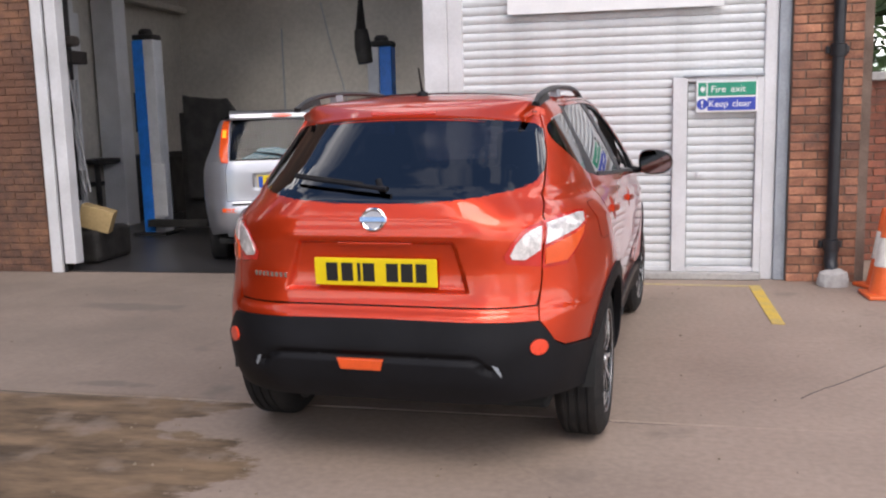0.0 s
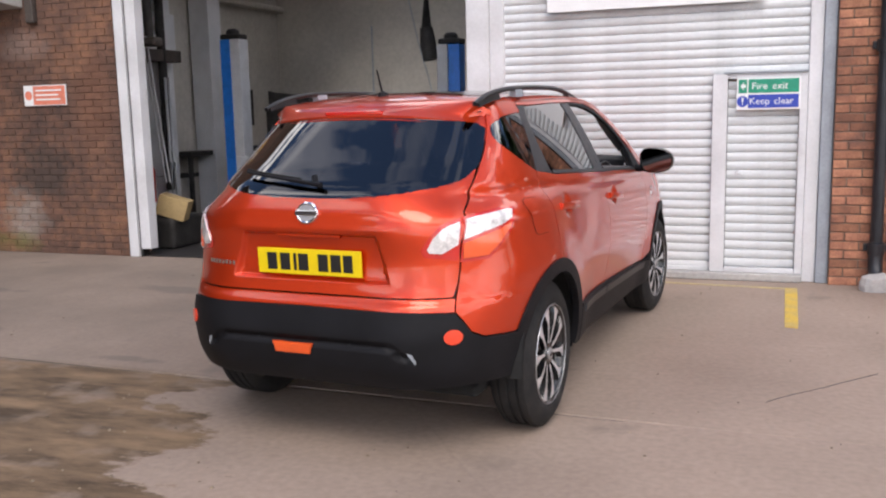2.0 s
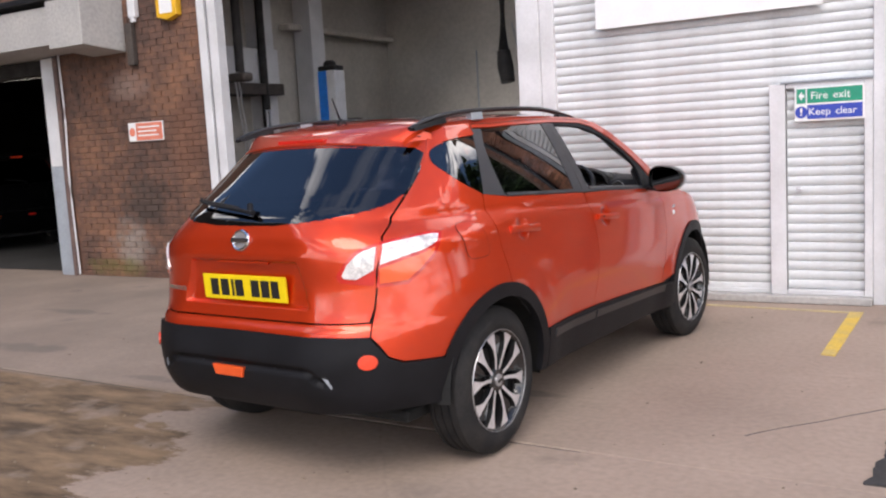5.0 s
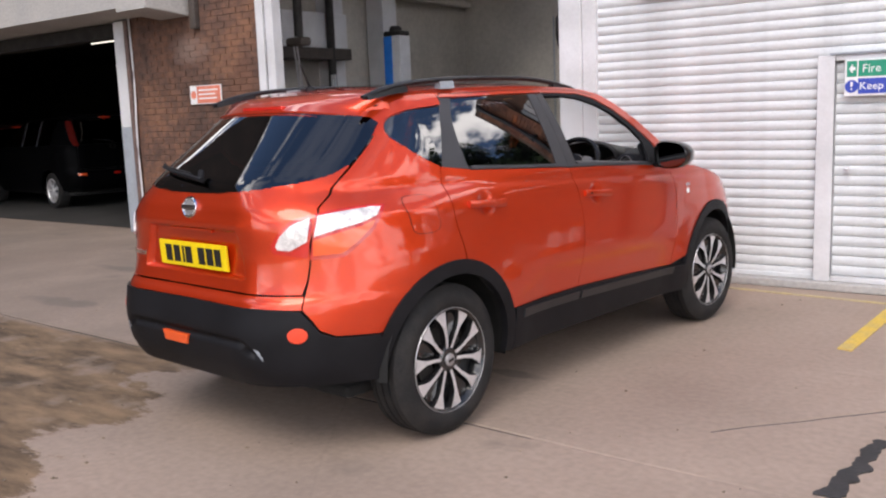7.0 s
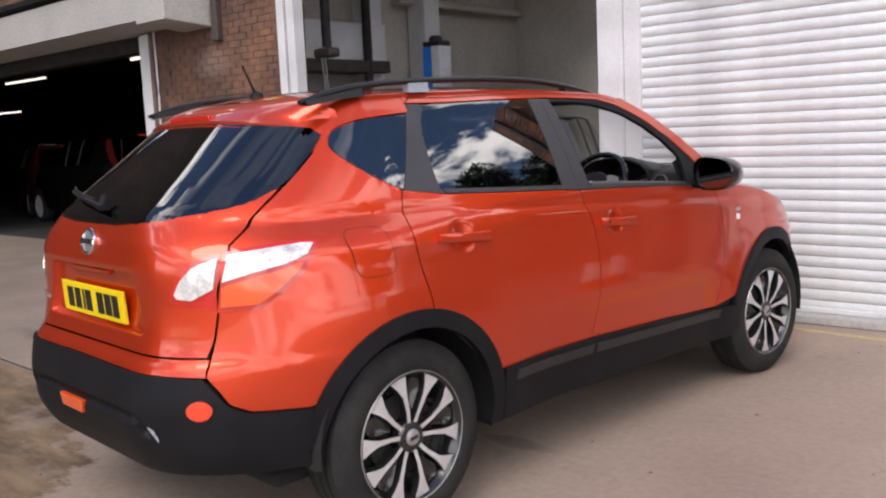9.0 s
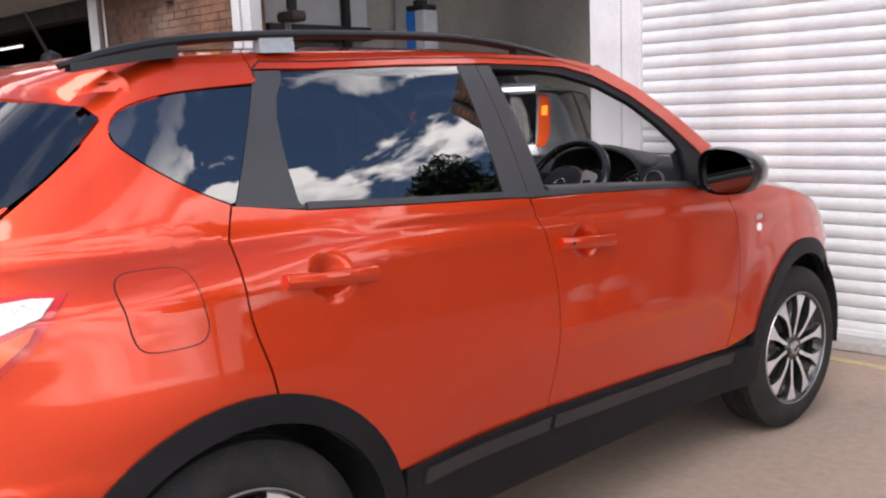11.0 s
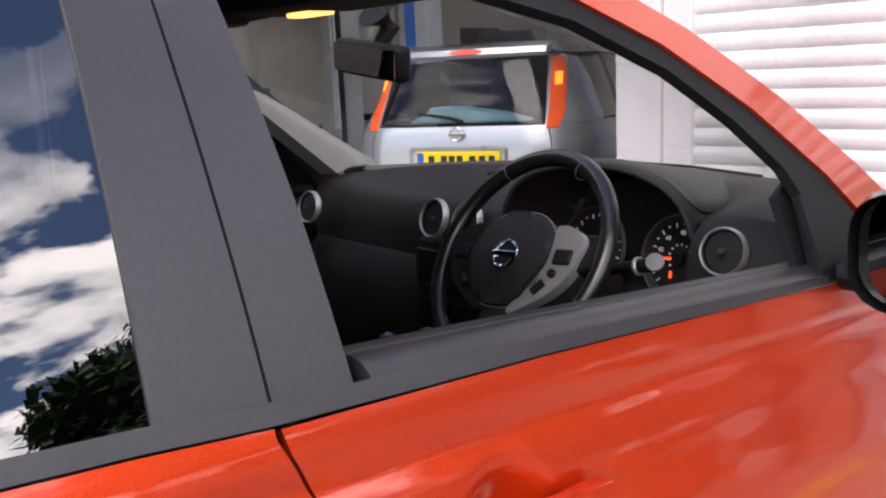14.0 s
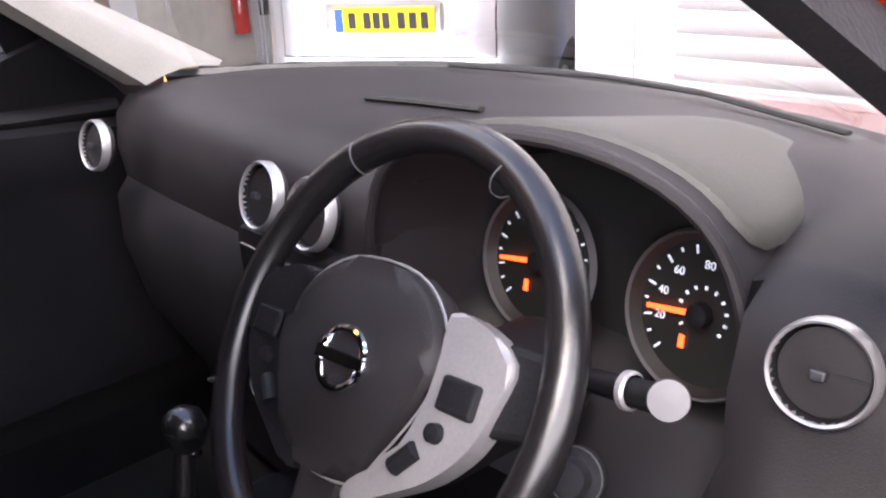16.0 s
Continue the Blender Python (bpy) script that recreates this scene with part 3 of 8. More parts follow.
# jamb of the open bay: two white channels with a dark slot
jamb = empty("door_jamb", label="white painted steel door jamb with a dark guide slot", category="jamb", kind="structure")
part("outer_channel", box(-5.72, -5.605, FACE - 0.045, FACE + 0.10, 0, 3.75, 0.006), WHITEPAINT, jamb)
part("slot", box(-5.605, -5.575, FACE - 0.005, FACE + 0.10, 0, 3.75), DARK, jamb)
part("inner_channel", box(-5.575, -5.45, FACE - 0.035, FACE + 0.10, 0.09, 3.75, 0.006), WHITEPAINT, jamb)
# white post between the open bay and the shutter
post = empty("door_post", label="white painted steel post between open bay and shutter", category="post", kind="structure")
part("web", box(-1.79, -1.57, FACE - 0.04, FACE + 0.24, 0, 3.75, 0.008), WHITEPAINT, post)
part("guide", box(-1.568, -1.435, FACE - 0.015, FACE + 0.10, 0, 3.75, 0.006), WHITEPAINT, post)
guide_r = empty("shutter_guide", label="white and grey steel guide of the roller shutter", category="guide", kind="structure")
part("guide_face", box(1.17, 1.275, FACE - 0.02, FACE + 0.10, 0, 3.75, 0.006), WHITEPAINT, guide_r)
part("guide_return", box(1.277, 1.373, FACE - 0.05, FACE + 0.12, 0, 3.75, 0.006), GREYPAINT, guide_r)
thing("door_sill", box(-1.435, 1.17, FACE - 0.10, FACE + 0.14, 0, 0.065, 0.012), CONC, "pale painted concrete sill under the shutter", "sill", kind="structure")


def slat_mesh(length, pitch=0.0765, depth=0.0065):
    """One curved steel slat, its lower lip hooked under the next."""
    bm = bmesh.new()
    prof = [(0.010, 0.0), (0.003, 0.006), (-0.002, 0.012)]
    prof += [(-0.002 - depth * math.sin(math.pi * k / 8), 0.012 + (pitch - 0.018) * k / 8) for k in range(1, 8)]
    prof += [(-0.002, pitch - 0.006), (0.010, pitch - 0.001)]
    a = [bm.verts.new((0, y, z)) for y, z in prof]
    b = [bm.verts.new((length, y, z)) for y, z in prof]
    c = [bm.verts.new((0, 0.014, z)) for z in (0.0, pitch - 0.001)]
    d = [bm.verts.new((length, 0.014, z)) for z in (0.0, pitch - 0.001)]
    for k in range(len(prof) - 1):
        bm.faces.new((a[k], b[k], b[k + 1], a[k + 1]))
    bm.faces.new((c[0], c[1], d[1], d[0]))
    bm.faces.new((*a, c[1], c[0]))
    bm.faces.new((*b, d[1], d[0]))
    return finish(bm, SHUTTER, True)


# ---------------------------------------------------------------- roller shutter and its wicket door
def build_shutter():
    sh = empty("roller_shutter", pose(0, FACE, 0), "closed white roller shutter of curved steel slats", "roller shutter")
    pitch = 0.0765
    full, left, right = slat_mesh(2.605), slat_mesh(1.845), slat_mesh(0.045)
    z, k = 0.072, 0
    while z < 3.74:
        if z + pitch > 1.80:
            part("slat", full, None, sh, m=pose(-1.435, 0.02, z))
        else:
            part("slat", left, None, sh, m=pose(-1.435, 0.02, z))
        z += pitch
    part("bottom_rail", box(-1.433, 0.408, 0.0, 0.045, 0.066, 0.10, 0.004), SHUTTER, sh)
    wd = empty("wicket_door", pose(0, FACE, 0), "closed white wicket door of steel slats in the shutter", "door")
    part("stile", box(0.412, 0.535, -0.045, 0.03, 0.066, 1.765, 0.006), WHITEPAINT, wd, "broad white door stile")
    part("stile", box(1.108, 1.168, -0.03, 0.03, 0.066, 1.765, 0.005), WHITEPAINT, wd)
    part("head_rail", box(0.537, 1.106, -0.03, 0.03, 1.725, 1.765, 0.005), WHITEPAINT, wd)
    part("bottom_rail", box(0.537, 1.106, -0.03, 0.03, 0.066, 0.105, 0.005), WHITEPAINT, wd)
    part("drip_strip", box(0.50, 1.17, -0.055, 0.0, 1.767, 1.782, 0.003), GREYPAINT, wd)
    ws = slat_mesh(0.567)
    z = 0.107
    while z < 1.71:
        part("slat", ws, None, wd, m=pose(0.538, 0.015, z))
        z += pitch
    hd = part("handle_plate", box(0.61, 0.645, -0.030, -0.012, 0.90, 0.95, 0.005), WHITEPAINT, wd)
    part("lever", tube([(0.628, -0.03, 0.928), (0.628, -0.045, 0.928), (0.665, -0.047, 0.926)], 0.006, 8), WHITEPAINT, hd)
    part("gap", box(0.535, 0.540, -0.034, -0.0305, 0.10, 1.73), DARK, wd)


build_shutter()


def build_exit_sign():
    s = empty("exit_sign", pose(0, FACE - 0.052, 0), "white sign with green and blue panels on the wicket door", "sign")
    part("plate", box(0.607, 1.112, -0.003, 0.02, 1.463, 1.727, 0.002), SIGNWHITE, s)
    part("green_panel", box(0.70, 1.098, -0.006, -0.0035, 1.602, 1.716), SIGNGREEN, s)
    part("blue_panel", box(0.70, 1.098, -0.006, -0.0035, 1.478, 1.588), SIGNBLUE, s)
    part("running_figure_panel", box(0.622, 0.690, -0.006, -0.0035, 1.602, 1.716), SIGNGREEN, s)
    part("arrow", prism([(0.636, 1.66), (0.662, 1.695), (0.662, 1.672), (0.68, 1.672), (0.68, 1.648), (0.662, 1.648), (0.662, 1.625)], -0.0085, -0.0065), SIGNWHITE, s)
    part("blue_disc", lathe([(0.0001, -0.006), (0.046, -0.006), (0.046, -0.0035), (0.0001, -0.0035)], 28, "y", m=pose(0.656, 0, 1.533)), SIGNBLUE, s)
    part("exclamation_mark", prism([(0.650, 1.528), (0.662, 1.528), (0.665, 1.565), (0.647, 1.565)], -0.0085, -0.0065), SIGNWHITE, s)
    part("exclamation_dot", box(0.650, 0.662, -0.0085, -0.0065, 1.507, 1.519), SIGNWHITE, s)
    for word, size, wx, wz in (("Fire", 0.082, 0.725, 1.632), ("exit", 0.082, 0.888, 1.632), ("Keep", 0.078, 0.708, 1.508), ("clear", 0.078, 0.905, 1.508)):
        writing(word, size, SIGNWHITE, s, pose(wx, -0.0065, wz, 90, 0, 0), 0.0012)


build_exit_sign()
ban = empty("banner", pose(0, FACE - 0.06, 0), "plain white banner hung across the roller shutter", "banner")
part("sheet", box(-1.02, 0.82, 0.0, 0.012, 2.355, 3.35, 0.002), SIGNWHITE, ban)
part("batten", box(-1.02, 0.82, 0.0125, 0.15, 3.25, 3.33, 0.004), WHITEPAINT, ban)


# ---------------------------------------------------------------- drainpipe, cones, signs
def build_drainpipe():
    d = empty("drainpipe", pose(1.72, FACE - 0.175, 0), "black cast iron drainpipe fixed to the brick pier", "drainpipe")
    part("pipe", tube([(0, 0, 0.16), (0, 0, 1.2), (0, 0, 4.5)], 0.048, 16), PIPE, d, smooth=True)
    part("shoe", tube([(0, 0, 0.30), (0, -0.005, 0.19), (0, -0.05, 0.12), (0, -0.09, 0.09)], [0.056, 0.056, 0.054, 0.05], 16), PIPE, d, smooth=True)
    for z in (0.33, 1.95, 3.3):
        c = part("collar", lathe([(0.049, -0.05), (0.064, -0.05), (0.066, 0.04), (0.05, 0.05)], 18, m=pose(0, 0, z)), PIPE, d, smooth=True)
        part("bracket", box(-0.09, 0.09, 0.03, 0.075, z - 0.03, z + 0.03, 0.006), PIPE, c)
    bm = lathe([(0.0001, 0.0), (0.13, 0.0), (0.13, 0.05), (0.105, 0.11), (0.06, 0.13), (0.0001, 0.13)], 14)
    for v in bm.verts:
        v.co += 0.02 * noise.noise_vector(v.co * 9)
        v.co.z = max(v.co.z, 0)
    thing("pipe_footing", bm, CONC, "rough lump of concrete at the foot of the drainpipe", "footing", m=pose(1.72, FACE - 0.27, 0))


build_drainpipe()


def build_cones():
    c = empty("traffic_cone", pose(2.02, 7.42, 0), "orange traffic cone with a white band on the yard", "traffic cone", "traffic cones")
    part("base", box(-0.17, 0.17, -0.17, 0.17, 0, 0.03, 0.01), CONEOR, c)
    part("body", lathe([(0.135, 0.03), (0.13, 0.05), (0.095, 0.24), (0.0955, 0.24), (0.042, 0.62), (0.034, 0.66), (0.02, 0.66), (0.02, 0.6)], 26), CONEOR, c, smooth=True)
    part("band", lathe([(0.0975, 0.245), (0.0985, 0.245), (0.0655, 0.47), (0.0645, 0.47)], 26), CONEWH, c, smooth=True)
    copy_thing(c, pose(2.10, 7.80, 0, 0, 0, 22))


build_cones()


def build_wall_sign():
    s = empty("wall_sign", pose(0, FACE - 0.012, 0), "faded red and white notice screwed to the sooty brick wall", "sign")
    part("plate", box(-7.03, -6.445, -0.004, 0.012, 1.672, 1.897, 0.003), SIGNWHITE, s)
    part("red_panel", box(-6.895, -6.455, -0.0065, -0.0045, 1.682, 1.887), SIGNRED, s)
    part("flame_disc", lathe([(0.0001, -0.0065), (0.05, -0.0065), (0.05, -0.0045), (0.0001, -0.0045)], 20, "y", m=pose(-6.962, 0, 1.785)), SIGNRED, s)
    for k, (w0, w1) in enumerate(((-6.86, -6.50), (-6.86, -6.55), (-6.86, -6.52))):
        part("text_bar", box(w0, w1, -0.0085, -0.0068, 1.83 - 0.05 * k, 1.848 - 0.05 * k), SIGNWHITE, s)


build_wall_sign()
yb = empty("alarm_box", pose(-6.15, FACE - 0.005, 3.02), "yellow plastic alarm box high on the brick wall", "alarm box")
part("housing", prism([(-0.16, 0.05), (0.0, 0.0), (0.16, 0.05), (0.16, 0.35), (-0.16, 0.35)], -0.08, 0.012, "y", bevel=0.015), YELLOWBOX, yb)
part("face", box(-0.10, 0.10, -0.084, -0.079, 0.08, 0.26, 0.004), SIGNWHITE, yb)
lb = empty("junction_box", pose(-6.74, FACE - 0.005, 3.07), "small white junction box and cable on the brick wall", "junction box")
part("housing", box(-0.06, 0.06, -0.06, 0.012, 0.05, 0.28, 0.01), WHITEPAINT, lb)
thing("cable_trunking", box(-6.87, -6.76, FACE - 0.07, FACE + 0.004, 2.57, 3.06, 0.012), GRIME, "grimy brown steel trunking on the brick wall", "trunking")
part("lamp", lathe([(0.0001, -0.01), (0.035, 0.0), (0.035, 0.06)], 14, m=pose(0, -0.03, 0)), WHITEPAINT, lb)

# canopy lintel over the side bay
can = empty("canopy_beam", label="grubby white concrete canopy beam over the side bay", category="beam", kind="structure")
part("beam", prism([(FACE - 0.55, 2.86), (FACE + 0.3, 2.80), (FACE + 0.3, 3.34), (FACE - 0.55, 3.30)], -16.0, -7.55, "x", bevel=0.015), CONC, can)
part("end_block", prism([(FACE - 0.62, 2.80), (FACE + 0.01, 2.74), (FACE + 0.01, 3.36), (FACE - 0.62, 3.34)], -7.545, -6.95, "x", bevel=0.015), CONC, can)
part("soffit_strip", box(-16, -6.95, FACE - 0.62, FACE - 0.02, 3.365, 3.43, 0.01), PIPE, can)
sp = empty("side_post", label="steel post with white top and grey foot beside side bay", category="post", kind="structure")
part("post_top", box(-8.52, -8.29, FACE - 0.03, FACE + 0.2, 1.42, 2.80, 0.008), WHITEPAINT, sp)
part("post_foot", box(-8.523, -8.287, FACE - 0.033, FACE + 0.203, 0, 1.418, 0.008), GREYPAINT, sp)
part("cable", tube(spline([(-8.16, FACE - 0.03, 2.85), (-8.15, FACE - 0.03, 2.0), (-8.19, FACE - 0.03, 1.2), (-8.17, FACE - 0.03, 0.02)], 5), 0.012, 8), WHITEPAINT, sp)
part("conduit", tube([(-8.235, FACE - 0.03, 0.0), (-8.235, FACE - 0.03, 1.4), (-8.235, FACE - 0.03, 2.8)], 0.034, 10), RUST, sp)
slab("wall_side_post", -8.29, -8.12, FACE + 0.02, FACE + 0.34, 0, 3.34, BRICKD, "sooty brick edge behind the steel post")

# ---------------------------------------------------------------- the open bay's inside
BACK = 14.7
slab("floor_bay", -7.6, 1.6, FACE + 0.02, BACK, 0.001, 0.006, INFLOOR, "dark oily concrete workshop floor", "floor")
slab("wall_bay_back", -7.65, 1.9, BACK, BACK + 0.25, 0, 4.5, INWALL, "grubby white painted back wall of the workshop")
slab("wall_bay_left", -7.75, -7.45, FACE + 0.34, BACK, 0, 4.5, INWALL, "grubby white painted side wall of the workshop")
slab("wall_bay_right", 1.6, 1.9, FACE + 0.34, BACK, 0, 4.5, INWALL, "white painted side wall of the workshop")
# unseen ceiling, left open in the middle to let sky light into the bay
for c0, c1, d0, d1 in ((-7.75, 1.9, FACE + 0.34, 10.0), (-7.75, 1.9, 12.8, BACK + 0.25), (-7.75, -5.2, 10.0, 12.8), (-1.2, 1.9, 10.0, 12.8)):
    slab("ceiling_bay", c0, c1, d0, d1, 4.5, 4.62, INWALL, "unseen white workshop ceiling with an opening added to light the bay", "ceiling")
for cx, cy, w in ((-7.28, 9.3, 0.32), (-7.33, 11.0, 0.30), (-7.24, 12.1, 0.34)):
    slab("wall_pillar", cx - w / 2, cx + w / 2, cy - w / 2, cy + w / 2, 0, 4.5, WHITEPAINT, "white painted pillar along the workshop side wall", "pillar", 0.012)
slab("wall_beam", -7.45, -7.1, 9.46, 11.13, 2.45, 2.95, WHITEPAINT, "white painted beam between the pillars", "beam", 0.01)
thing("wall_duct", box(-7.44, -7.24, 11.6, 14.6, 3.30, 3.40, 0.03), INWALL, "pale ledge along the workshop side wall", "ledge")
thing("wall_pipe", tube([(-7.05, 10.72, 0.5), (-7.05, 10.72, 2.2), (-7.05, 10.72, 4.4)], 0.06, 12), SOOT, "dark vertical exhaust pipe beside the pillar", "pipe")
thing("wall_shelf", box(-7.44, -7.0, 9.5, 11.1, 2.28, 2.44, 0.01), GRIME, "grimy brown steel joist under the beam", "joist")


# ---------------------------------------------------------------- car bodies
def step(t):
    t = min(1.0, max(0.0, t))
    return t * t * (3 - 2 * t)


class Curve:
    """A smooth curve through knots that never overshoots them."""

    def __init__(self, xs, ys):
        self.xs, self.ys = list(xs), list(ys)
        n = len(xs)
        h = [xs[k + 1] - xs[k] for k in range(n - 1)]
        d = [(ys[k + 1] - ys[k]) / h[k] for k in range(n - 1)]
        self.m = [d[0]] + [0.0 if d[k - 1] * d[k] <= 0 else 2 * d[k - 1] * d[k] / (d[k - 1] + d[k]) for k in range(1, n - 1)] + [d[-1]]

    def __call__(self, x):
        xs, ys, m = self.xs, self.ys, self.m
        if x <= xs[0]:
            return ys[0]
        if x >= xs[-1]:
            return ys[-1]
        k = 0
        while xs[k + 1] < x:
            k += 1
        h = xs[k + 1] - xs[k]
        t = (x - xs[k]) / h
        return ys[k] * (1 + 2 * t) * (1 - t) ** 2 + h * m[k] * t * (1 - t) ** 2 + ys[k + 1] * t * t * (3 - 2 * t) + h * m[k + 1] * t * t * (t - 1)


class Shell:
    """The outer skin of a car: at each height a rounded outline, from the tail's middle round the corner, along the side to the nose.
    p is the distance ahead of the rear axle along the side; behind ya it runs on round the tail corner, ahead of yb round the nose."""

    def __init__(self, sections, tail, nose, ya=0.1, yb=2.75, rc=0.52, power=2.2, rcf=0.55, powerf=2.3, shape=None):
        self.wide, self.tail, self.nose = Curve(*zip(*sections)), Curve(*zip(*tail)), Curve(*zip(*nose))
        self.ya, self.yb, self.rc, self.power, self.rcf, self.powerf, self.shape = ya, yb, rc, power, rcf, powerf, shape

    def half(self, y, z):
        w = self.wide(z)
        return w + (self.shape(y, z) if self.shape else 0.0)

    def place(self, p, z):
        ya, yb = self.ya, self.yb
        if p < ya:
            q, b = ya - p, ya - self.tail(z)
            w = self.half(ya - b * min(q, 1) * 0.9, z)
            rc = min(self.rc, w - 0.02)
            if q <= 1:
                a, e = q * math.pi / 2, 2 / self.power
                return Vector((w - rc + rc * max(0, math.cos(a)) ** e, ya - b * math.sin(a) ** e, z))
            return Vector(((w - rc) * (2 - q), ya - b, z))
        if p > yb:
            q, b = p - yb, self.nose(z) - yb
            w = self.half(yb + b * min(q, 1) * 0.5, z)
            rc = min(self.rcf, w - 0.02)
            if q <= 1:
                a, e = q * math.pi / 2, 2 / self.powerf
                return Vector((w - rc + rc * max(0, math.cos(a)) ** e, yb + b * math.sin(a) ** e, z))
            return Vector(((w - rc) * (2 - q), yb + b, z))
        return Vector((self.half(p, z), p, z))

    def normal(self, p, z):
        e = 0.004
        n = (self.place(p + e, z) - self.place(p - e, z)).cross(self.place(p, z + e) - self.place(p, z - e))
        return n.normalized() if n.length > 1e-9 else Vector((0, -1, 0))

    def at(self, p, z, off=0.0):
        v = self.place(p, z)
        return v + self.normal(p, z) * off if off else v

    def rear(self, x, z):
        """The p of a point of the tail at x from the middle."""
        lo, hi = self.ya - 2.0, self.ya
        for _ in range(30):
            mid = (lo + hi) / 2
            lo, hi = (lo, mid) if self.place(mid, z).x > x else (mid, hi)
        return (lo + hi) / 2

    def side(self, y, z):
        """The p of a point of the side at y ahead of the rear axle."""
        if self.ya <= y <= self.yb:
            return y
        lo, hi = (self.ya - 1.0, self.ya) if y < self.ya else (self.yb, self.yb + 1.0)
        for _ in range(30):
            mid = (lo + hi) / 2
            lo, hi = (lo, mid) if self.place(mid, z).y > y else (mid, hi)
        return (lo + hi) / 2

    def outline(self, pts):
        """Turns ('r', x, z) and plain (y, z) into (p, z)."""
        return [(self.rear(c[1], c[2]), c[2]) if c[0] == "r" else (self.side(c[0], c[1]), c[1]) for c in pts]


def shrink(poly, d):
    """Pulls an outline in by d."""
    area = sum(a[0] * b[1] - b[0] * a[1] for a, b in zip(poly, poly[1:] + poly[:1]))
    sgn = 1 if area > 0 else -1
    out, n = [], len(poly)
    for i in range(n):
        a, b, c = Vector(poly[i - 1]), Vector(poly[i]), Vector(poly[(i + 1) % n])
        e1, e2 = (b - a), (c - b)
        if e1.length < 1e-7 or e2.length < 1e-7:
            out.append(tuple(b))
            continue
        e1.normalize(), e2.normalize()
        n1, n2 = Vector((-e1.y, e1.x)) * sgn, Vector((-e2.y, e2.x)) * sgn
        m = n1 + n2
        m = m / max(m.dot(n1), 0.4) if m.length > 1e-6 else n1
        out.append(tuple(b + m * d))
    return out


def skin(shell, poly, mode="right", off=0.0, gap=0.0, dp=0.045, dz=0.04, cuts_p=(), cuts_z=(), dent=None, raw=False):
    """A curved sheet that fills an outline on the shell. mode: right, left, or both (joined over the middle)."""
    pts = list(poly) if raw else shell.outline(poly)
    pts = [p for i, p in enumerate(pts) if (Vector(p) - Vector(pts[i - 1])).length > 1e-5]
    if gap:
        pts = shrink(pts, gap)
    bm = bmesh.new()
    bm.faces.new([bm.verts.new((p, z, 0)) for p, z in pts])
    bm.normal_update()
    bmesh.ops.triangulate(bm, faces=bm.faces, ngon_method="EAR_CLIP")
    lo, hi = min(p for p, _ in pts), max(p for p, _ in pts)
    zl, zh = min(z for _, z in pts), max(z for _, z in pts)
    ps = [lo + (hi - lo) * k / max(1, math.ceil((hi - lo) / dp)) for k in range(1, max(1, math.ceil((hi - lo) / dp)))] + list(cuts_p)
    zz = [zl + (zh - zl) * k / max(1, math.ceil((zh - zl) / dz)) for k in range(1, max(1, math.ceil((zh - zl) / dz)))] + list(cuts_z)
    for v, no in [((c, 0, 0), (1, 0, 0)) for c in ps] + [((0, c, 0), (0, 1, 0)) for c in zz]:
        bmesh.ops.bisect_plane(bm, geom=list(bm.verts) + list(bm.edges) + list(bm.faces), plane_co=v, plane_no=no, dist=1e-6)
    bmesh.ops.remove_doubles(bm, verts=bm.verts, dist=1e-5)
    lay = bm.verts.layers.float_vector.new("facing")

    def spot(p, z):
        return shell.at(p, z, off + (dent(p, z, shell.place(p, z)) if dent else 0.0))

    e = 0.003
    for v in bm.verts:
        p, z = v.co.x, v.co.y
        v.co = spot(p, z)
        n = (spot(p + e, z) - spot(p - e, z)).cross(spot(p, z + e) - spot(p, z - e)) if dent else shell.normal(p, z)
        v[lay] = n.normalized() if n.length > 1e-12 else Vector((0, -1, 0))
        if mode == "both" and abs(p - (shell.ya - 2)) < 1e-3:
            v.co.x = 0.0
    if mode == "left":
        for v in bm.verts:
            v.co.x = -v.co.x
            v[lay] = Vector((-v[lay].x, v[lay].y, v[lay].z))
    if mode == "both":
        geo = bmesh.ops.duplicate(bm, geom=list(bm.faces) + list(bm.edges) + list(bm.verts))
        for v in geo["geom"]:
            if isinstance(v, bmesh.types.BMVert):
                v.co.x = -v.co.x
                v[lay] = Vector((-v[lay].x, v[lay].y, v[lay].z))
        bmesh.ops.remove_doubles(bm, verts=bm.verts, dist=2e-4)
    return bm


